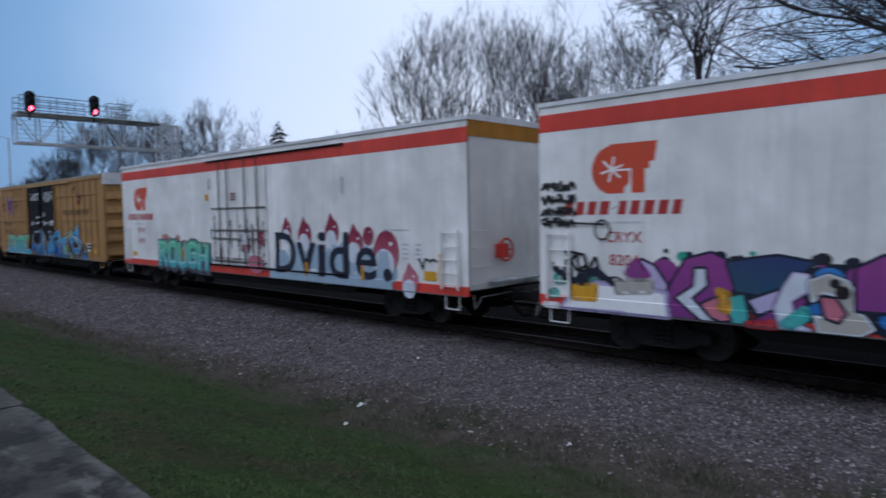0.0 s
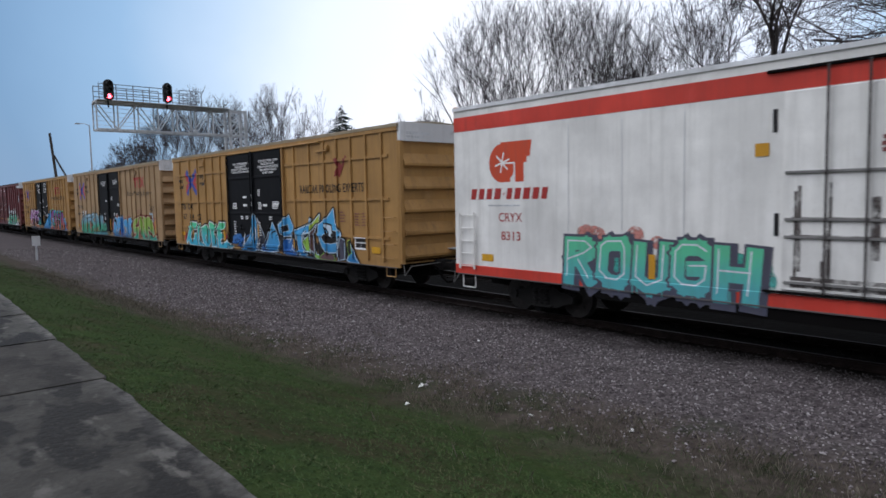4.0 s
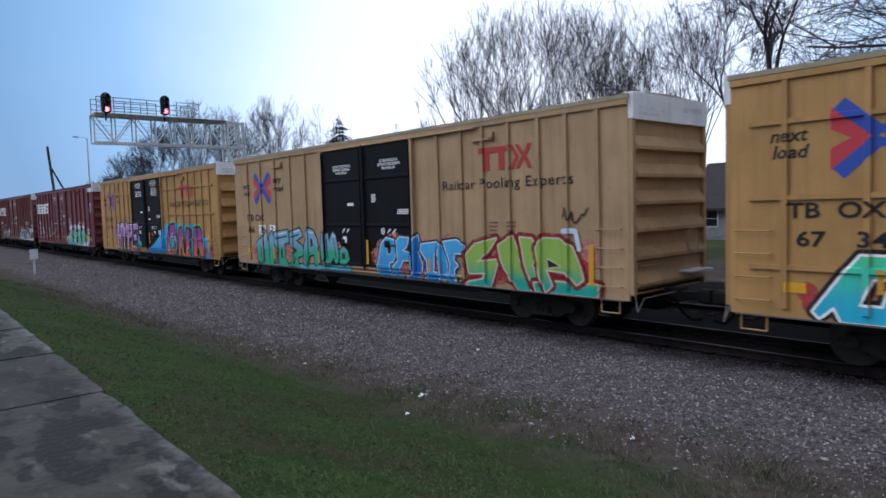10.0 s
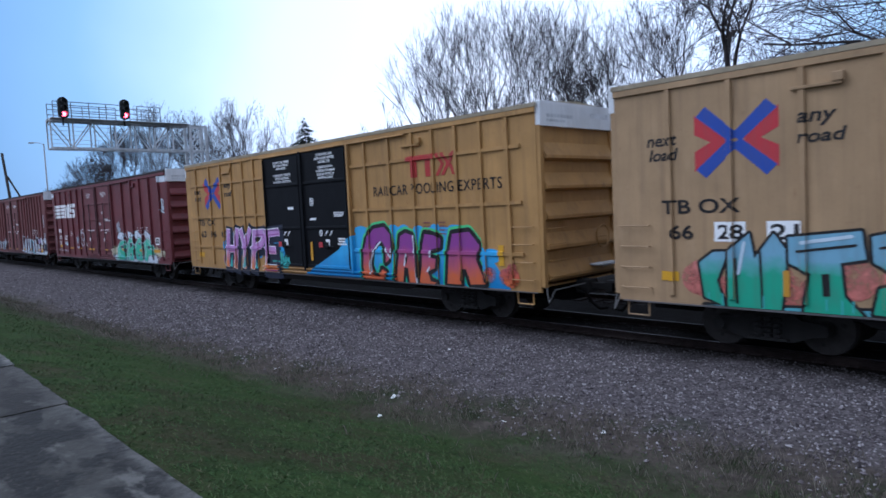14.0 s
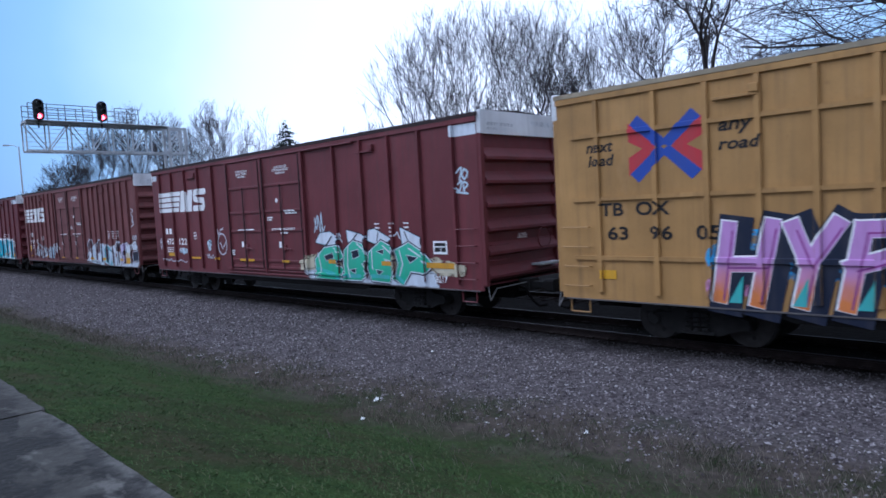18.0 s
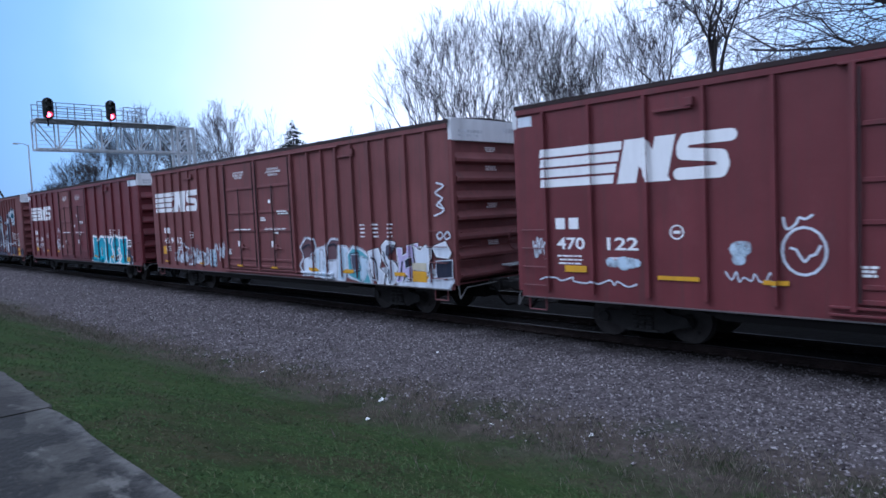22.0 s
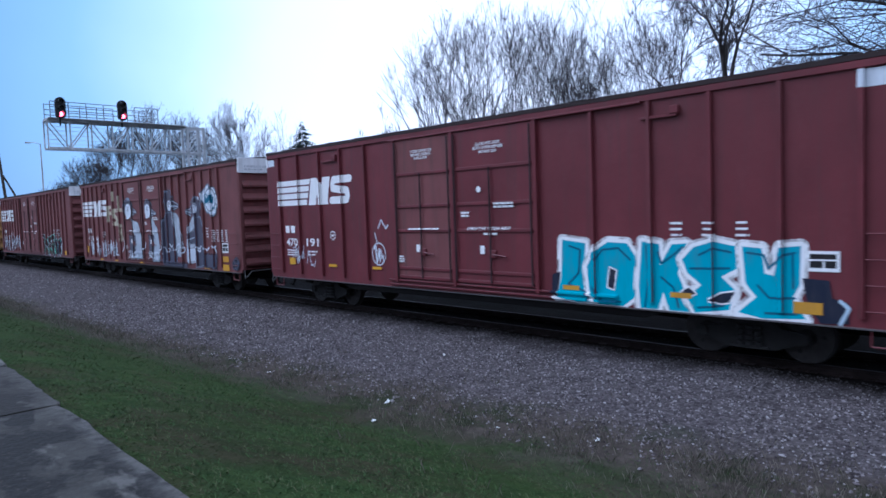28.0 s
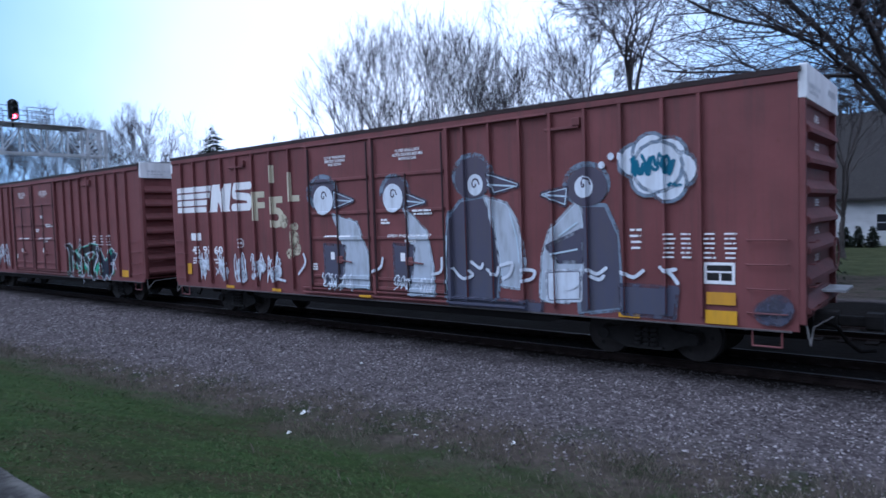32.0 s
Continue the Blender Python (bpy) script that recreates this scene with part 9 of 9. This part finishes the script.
def forked_tree(label, x, y, height, crown, seed, group="bare trees", trunk=3.0, stems=4, r=0.17, fan=0.45, first=4.0, shrink=0.76, angle=0.30, crook=0.06,
                rise=0.05, levels=7, min_r=0.010, squash=0.42, thirds=0.35, side=0.55, bough=0.5, thin=0.66, lean=(0, 0)):
    """A leafless tree whose limbs fork again and again until they reach the edge of a rounded, uneven crown."""
    rng = random.Random(seed)
    t = thing("tree", label, "tree", group, at=pose(x, y, BED_Z - 0.2))
    wood, twigs = Sticks(), Sticks()
    mid, wob = height * squash, rng.uniform(0, 90)
    ox, oy = lean
    rnd, gs = rng.random, rng.gauss

    def beyond(p):
        up_ = (p.z - mid) / (height - mid) if p.z > mid else (mid - p.z) / (mid * 1.4)
        edge = 0.97 + 0.14 * noise.noise((p.x * 0.45 + wob, p.y * 0.45, p.z * 0.45)) + 0.06 * (rnd() - 0.5)
        return ((p.x - ox) ** 2 + (p.y - oy) ** 2) / (crown * crown) + up_ * up_ > edge * edge

    def twig(p, q, length, rr):
        d = (q + Vector((gs(0, 0.36), gs(0, 0.36), gs(0.10, 0.28)))).normalized()
        m = p + d * (length * 0.5)
        d2 = (d + Vector((gs(0, 0.2), gs(0, 0.2), 0.16))).normalized()
        e = m + d2 * (length * 0.5)
        twigs.add(p, m, rr, rr * 0.85)
        twigs.add(m, e, rr * 0.85, rr * 0.55)
        if length > 0.45:
            twigs.add(m, m + (d + Vector((gs(0, 0.45), gs(0, 0.45), gs(0.1, 0.3)))).normalized() * (length * 0.45), rr * 0.7, rr * 0.5)

    def grow(p, q, length, rr, level):
        n = 3 if level < 3 else 2
        for i in range(n):
            q = (q + Vector((gs(0, crook), gs(0, crook), gs(0, crook * 0.6) + rise))).normalized()
            e = p + q * (length / n)
            r2 = max(min_r, rr * 0.93)
            (wood if rr > 0.035 else twigs).add(p, e, rr, r2)
            p, rr = e, r2
            if level > 1 and beyond(p):
                twig(p, q, 0.25 + 0.4 * rnd(), min_r * 0.8)
                return
            if level > 1 and rnd() < side:
                twig(p, q, min(1.3, length * (0.4 + 0.5 * rnd())), max(min_r * 0.8, min(rr * 0.45, 0.016)))
            if 0 < level < levels - 1 and rnd() < bough:
                d = (q + Vector((gs(0, angle), gs(0, angle), 0.1))).normalized()
                grow(p, d, length * shrink * shrink * (0.75 + 0.4 * rnd()), max(min_r, rr * 0.5), level + 2)
        if level >= levels:
            twig(p, q, length * 0.7, min_r * 0.8)
            return
        k = 3 if rnd() < thirds else 2
        c = q.orthogonal().normalized()
        c.rotate(Matrix.Rotation(rng.uniform(0, 6.28), 3, q))
        for i in range(k):
            c.rotate(Matrix.Rotation(6.283 / k + rng.uniform(-0.4, 0.4), 3, q))
            d = (q + c * angle * rng.uniform(0.45, 1.35)).normalized()
            grow(p, d, length * shrink * rng.uniform(0.78, 1.2), max(min_r, rr * (thin + 0.08 if i == 0 else thin - 0.04)), level + 1)

    prev, rr = Vector((0, 0, 0)), r
    for i in range(4):
        nx = Vector((gs(0, 0.05), gs(0, 0.05), trunk * (i + 1) / 4))
        wood.add(prev, nx, rr * (1.4 if i == 0 else 1), rr * 0.95)
        rr *= 0.95
        prev = nx
    for i in range(stems):
        a = 2 * math.pi * (i + rng.uniform(-0.25, 0.25)) / stems + seed
        k = fan * (rng.uniform(0.45, 1.0) if i else 0.12)
        d = Vector((math.cos(a) * k + ox * 0.06, math.sin(a) * k + oy * 0.06, 1)).normalized()
        grow(prev, d, first * rng.uniform(0.85, 1.15), rr * rng.uniform(0.45, 0.72), 0)
    part("trunk", wood.data("trunk", BARK, 6), None, t)
    part("crown", twigs.data("crown", TWIG, 3), None, t, "leafless twigs")
    return t


def build_trees():
    spec = ((45.9, 45, 16.0, 3.6, (-0.3, -0.3)), (43.6, 43, 16.2, 3.6, (0, 0)), (41.0, 42, 16.7, 3.4, (0, 0)), (38.4, 43, 16.9, 3.4, (0, 0)), (35.9, 42, 15.9, 3.2, (0, 0)),
            (33.3, 43, 16.7, 3.3, (0, 0)), (30.6, 42, 15.3, 3.4, (0, 0)))
    for i, (az, d, h, w, lean) in enumerate(spec):
        forked_tree("leafless multi-stemmed tree with upswept grey twigs", *polar(az, d), h, w, 100 + i, trunk=2.2, stems=6, r=0.24, fan=0.52, first=2.9, lean=lean, levels=7, squash=0.46, angle=0.32, crook=0.08, shrink=0.80,
                    side=0.55, bough=0.10, min_r=0.0075, thirds=0.22, thin=0.66, rise=0.03)
    forked_tree("leafless tree of medium height behind the track", *polar(27.9, 41), 13.8, 3.2, 120, trunk=2.4, stems=6, r=0.17, fan=0.45, first=3.5, levels=6, squash=0.5, side=0.65, bough=0.2, min_r=0.008, thirds=0.25, thin=0.62)
    forked_tree("large leafless tree with a thick forked trunk", *polar(22.6, 31), 18.0, 5.4, 121, trunk=7.8, stems=4, r=0.19, fan=0.55, first=2.0, angle=0.44, crook=0.15, rise=0.03, shrink=0.82,
                levels=8, min_r=0.008, squash=0.6, thirds=0.2, side=0.7, bough=0.25)
    forked_tree("slender leafless tree beside a larger one", *polar(24.8, 33), 15.4, 3.4, 127, trunk=5.5, stems=2, r=0.15, fan=0.4, first=2.2, angle=0.45, crook=0.14, rise=0.03, levels=7, min_r=0.009,
                squash=0.58, thirds=0.2, side=0.8, bough=0.35)
    bare_tree("large leafless tree with long crooked limbs", *polar(3.0, 25), 16.0, 8, 0.9, 122, 4.6, 0.18, 0.8, 0.06, last=4, segs=7, min_r=0.008, crown=7.5, crook=0.22)
    for i, (az, d, h) in enumerate(((18.0, 46, 13.0), (14.5, 44, 14.0), (11.0, 47, 13.5), (7.5, 45, 13.5))):
        forked_tree("leafless tree behind the houses", *polar(az, d), h, 4.4, 123 + i, trunk=2.4, stems=5, r=0.17, fan=0.7, first=2.8, angle=0.40, crook=0.12, levels=6, min_r=0.010, side=0.6, bough=0.2)
    forked_tree("leafless tree beside the green fence", *polar(19.6, 36), 10.0, 3.0, 128, trunk=3.0, stems=4, r=0.14, fan=0.6, first=2.2, angle=0.42, crook=0.1, levels=5)
    far = ((75.3, 98, 8.8, 3.4), (73.6, 97, 12.2, 4.0), (71.2, 95, 15.8, 4.8), (68.3, 95, 18.6, 5.4), (65.2, 97, 17.8, 5.0), (61.9, 95, 20.2, 5.6), (59.0, 96, 17.6, 4.0),
           (54.9, 92, 11.8, 3.4), (53.3, 90, 13.4, 3.4), (51.4, 90, 15.8, 3.6), (49.6, 88, 14.6, 3.4))
    for i, (az, d, h, w) in enumerate(far):
        forked_tree("distant leafless tree with a rounded crown", *polar(az, d), h, w, 140 + i, "distant trees", trunk=h * 0.15, stems=6, r=0.24, fan=0.70, first=h * 0.2, shrink=0.77, angle=0.33, crook=0.06,
                    rise=0.03, levels=6, min_r=0.013, squash=0.5, thirds=0.4, side=0.85, bough=0.24, thin=0.60)


def conifer(label, x, y, h, w, seed, mat, tiers=16, ragged=0.25):
    rng = random.Random(seed)
    t = thing("conifer_tree", label, "tree", "evergreens", at=pose(x, y, BED_Z - 0.2))
    part("trunk", Mesh().tube((0, 0, 0), (0, 0, h * 0.95), w * 0.06 + 0.05, 0.02, 7), [BARK], t)
    m = Mesh()
    for i in range(tiers):
        f = (i + 0.5) / tiers
        z0 = h * (0.06 + 0.94 * f)
        r = w * (1 - f) ** 0.85 + 0.08
        n = 9
        for j in range(n):
            a = 2 * math.pi * (j + rng.random()) / n
            z = z0 + rng.uniform(-0.9, 0.6) * h / tiers
            k = r * rng.uniform(1 - ragged * 1.6, 1 + ragged)
            tip = Vector((math.cos(a) * k, math.sin(a) * k, z - 0.22 * k + rng.uniform(-0.1, 0.1)))
            root = Vector((0, 0, z + 0.05))
            side = Vector((-math.sin(a), math.cos(a), 0))
            for s in range(5):
                u = (s + 0.6) / 5
                c = root.lerp(tip, u)
                b = 0.30 * k * (1.1 - u) + 0.10
                for sg in (-1, 1):
                    e = c + side * sg * b * rng.uniform(0.7, 1.2) + Vector((math.cos(a) * b * 0.5, math.sin(a) * b * 0.5, -b * rng.uniform(0.2, 1.1)))
                    m.face([tuple(c), tuple(e), tuple(c + Vector((math.cos(a), math.sin(a), 0)) * b * 0.55 + Vector((0, 0, 0.03)))])
    part("foliage", m, [mat], t)


build_trees()
conifer("dark spruce standing among the distant trees", *polar(57.3, 80), 14.2, 6.6, 201, FIRGREEN, 34, 0.4)
for i, (az, d, h, w) in enumerate(((16.8, 30, 7.2, 1.6), (14.6, 30, 7.8, 1.9), (12.2, 31, 7.0, 1.8), (10.2, 31, 6.2, 1.6))):
    conifer("dark evergreen in a row beyond the tracks", *polar(az, d), h, w, 210 + i, HEDGE, 18, 0.35)
for i, (az, d, h, w) in enumerate(((22.6, 43, 4.4, 1.7), (21.2, 44, 5.0, 1.9), (19.8, 43, 4.6, 1.8), (18.4, 44, 5.2, 1.9), (17.1, 43, 4.7, 1.7))):
    conifer("dark bushy evergreen behind the green fence", *polar(az, d), h, w, 230 + i, HEDGE, 13, 0.3)
for i, (az, d, h, w) in enumerate(((9.6, 72, 14.5, 4.2), (7.6, 74, 16.0, 4.6), (5.4, 73, 15.0, 4.4), (3.2, 75, 15.5, 4.6))):
    conifer("tall dark evergreen behind the white house", *polar(az, d), h, w, 240 + i, HEDGE, 22, 0.35)
for i, (az, d) in enumerate(((7.3, 55), (6.5, 55), (5.6, 55))):
    conifer("small clipped evergreen before the house", *polar(az, d), 1.5, 0.55, 220 + i, HEDGE, 9, 0.15)


# ---- houses and yards beyond the tracks ----
def house(label, x0, x1, y0, y1, eave, ridge, siding, seed):
    z0 = BED_Z - 0.18
    h = thing("house", label, "house", "houses beyond the tracks", at=pose((x0 + x1) / 2, (y0 + y1) / 2, z0))
    hx, hy = (x1 - x0) / 2, (y1 - y0) / 2
    walls = Mesh().box(-hx, hx, -hy, hy, 0, eave)
    part("wall", walls, [siding], h)
    bd = Mesh()
    k = int(eave / 0.2)
    for i in range(k):
        z = 0.3 + i * 0.2
        if z < eave - 0.05:
            bd.slab([(-hx, z), (hx, z), (hx, z + 0.19), (-hx, z + 0.19)], -hy - 0.03, -hy)
    part("siding", bd, [siding], h)
    rf = Mesh()
    o = 0.45
    a, b, c = (-hx - o, -hy - o, eave - 0.12), (hx + o, -hy - o, eave - 0.12), (hx + o, 0, ridge)
    d = (-hx - o, 0, ridge)
    e, f = (hx + o, hy + o, eave - 0.12), (-hx - o, hy + o, eave - 0.12)
    for q in ((a, b, c, d), (d, c, e, f), (a, d, f), (b, e, c)):
        rf.face(list(q))
    rf.box(-hx - o, hx + o, -hy - o - 0.02, -hy - o + 0.05, eave - 0.3, eave - 0.1)
    part("roof", rf, [SHINGLE], h)
    rng = random.Random(seed)
    n = max(2, int(hx * 2 / 3))
    for i in range(n):
        x = -hx + (i + 0.5) * 2 * hx / n + rng.uniform(-0.3, 0.3)
        w = part("window", Mesh().box(x - 0.5, x + 0.5, -hy - 0.035, -hy + 0.05, 1.1, 2.3), [GLASSDARK], h)
        fr = Mesh()
        for u0, u1, v0, v1 in ((x - 0.58, x - 0.5, 1.02, 2.38), (x + 0.5, x + 0.58, 1.02, 2.38), (x - 0.58, x + 0.58, 2.3, 2.38), (x - 0.58, x + 0.58, 1.02, 1.1), (x - 0.5, x + 0.5, 1.68, 1.72)):
            fr.box(u0, u1, -hy - 0.06, -hy - 0.032, v0, v1)
        part("window_frame", fr, [SIDING], w)


house("white-sided house with a dark shingle roof", -10.5, 4.0, 57, 66, 3.6, 10.2, SIDING, 1)
house("grey-sided house with a dark shingle roof", -27.0, -14.5, 50, 58, 2.6, 6.2, SIDING_GREY, 2)
house("pale two-storey house beyond the yards", -30.0, -17.5, 66, 75, 6.5, 10.0, SIDING, 3)


def build_fence():
    f = thing("fence", "green steel panel fence beyond the tracks", "fence", at=pose(-17.5, 37.0, BED_Z - 0.15))
    pd = Mesh().slab([(0.03, 0.1), (1.97, 0.1), (1.97, 1.95), (0.03, 1.95)], -0.03, 0.03).data("panel", [GREENPANEL])
    qd = Mesh().box(-0.05, 0.05, -0.05, 0.05, 0, 2.05).data("post", [GREENPANEL])
    for i in range(4):
        part("panel", pd, None, f, at=pose(i * 2.0, 0, 0))
    for i in range(5):
        part("post", qd, None, f, at=pose(i * 2.0, 0, 0))


build_fence()


# ---- poles, post, litter ----
def build_poles():
    x, y = polar(76.55, 92)
    p = thing("lamp_post", "tall thin grey lamp post with a short arm", "lamp post", at=pose(x, y, BED_Z - 0.2))
    part("pole", Mesh().tube((0, 0, 0), (0, 0, 12.8), 0.12, 0.07, 8), [GALV], p)
    part("arm", Mesh().rod([(0, 0, 12.7), (-0.2, -0.5, 12.95), (-0.3, -1.0, 12.95)], 0.04, 6), [GALV], p)
    part("lamp_head", Mesh().box(-0.45, -0.15, -1.5, -0.9, 12.85, 13.0, 0, 0.04), [GALV], p)
    x, y = polar(78.8, 100)
    q = thing("utility_pole", "leaning dark wooden pole with a slanting brace", "pole", at=pose(x, y, BED_Z - 0.2, 0, 0, 0))
    part("pole", Mesh().tube((0, 0.3, 0), (0.4, -0.75, 12.4), 0.2, 0.15, 8), [POLEWOOD], q)
    part("brace", Mesh().tube((0.2, 2.2, 4.0), (0.3, -0.4, 9.6), 0.13, 0.11, 7), [POLEWOOD], q)
    part("brace_foot", Mesh().tube((0.1, 3.6, 0), (0.2, 2.2, 4.0), 0.15, 0.13, 7), [POLEWOOD], q)
    x, y = polar(80.5, 43)
    s = thing("marker_post", "short white trackside marker post", "marker post", at=pose(x, y, ground_z(x, y) - 0.05))
    part("post", Mesh().box(-0.05, 0.05, -0.05, 0.05, 0, 1.25, 0, 0.01), [GALV], s)
    part("plate", Mesh().box(0.05, 0.07, -0.2, 0.2, 0.85, 1.4, 0, 0.005), [SIDING], s, "white plate")


build_poles()


def build_litter():
    spec = ((51.1, 16.2, 0.042), (52.4, 17.65, 0.032), (41.5, 18.67, 0.03), (61.0, 13.0, 0.03), (33.0, 19.5, 0.03), (46.0, 12.5, 0.03))
    for i, (az, el, s) in enumerate(spec):
        # where the line of sight from the walk meets the ground
        d = 4.0
        while 2.95 - d * math.tan(radians(el)) > ground_z(*polar(az, d)) and d < 40:
            d += 0.02
        x, y = polar(az, d)
        rng = random.Random(60 + i)
        m = Mesh()
        a = rng.uniform(0, 3)
        for j in range(2):
            c = Vector((rng.uniform(-0.4, 0.4) * s, rng.uniform(-0.4, 0.4) * s, 0.02 + 0.01 * j))
            u = Vector((math.cos(a + j), math.sin(a + j), rng.uniform(0, 0.4))) * s
            v = Vector((-math.sin(a + j), math.cos(a + j), rng.uniform(0.1, 0.5))) * s * 0.5
            pts = [c - u - v, c + u - v, c + u + v, c - u + v]
            m.face([tuple(q) for q in pts])
            m.face([tuple(q - Vector((0, 0, 0.006))) for q in reversed(pts)])
        ob = new("litter", m.data("litter", [LITTERWHITE]))
        ob.matrix_basis = pose(x, y, ground_z(x, y))
        tagged(ob, "crumpled scrap of white litter on the grass", "litter", "litter by the track")


build_litter()


# ---- movement ----
def travel(t):
    """Metres gone at t seconds."""
    i = min(max(int(t), 0), 31)
    u = t - i
    p = [TRAVEL[min(max(i + k, 0), 32)] for k in (-1, 0, 1, 2)]
    if i == 0:
        p[0] = 2 * p[1] - p[2]
    if i == 31:
        p[3] = 2 * p[2] - p[1]
    return p[1] + 0.5 * u * (p[2] - p[0] + u * (2 * p[0] - 5 * p[1] + 4 * p[2] - p[3] + u * (3 * (p[1] - p[2]) + p[3] - p[0])))


def motions():
    for car, left in PLACES:
        walk(car, [(k * 0.5, pose(left + travel(k * 0.5), NEAR, 0)) for k in range(65)])
    for wheel, dx in WHEELSETS:
        walk(wheel, [(k * 0.1, pose(dx, 0, WHEEL_R, 0, math.degrees(travel(k * 0.1) / WHEEL_R), 0)) for k in range(321)])


motions()
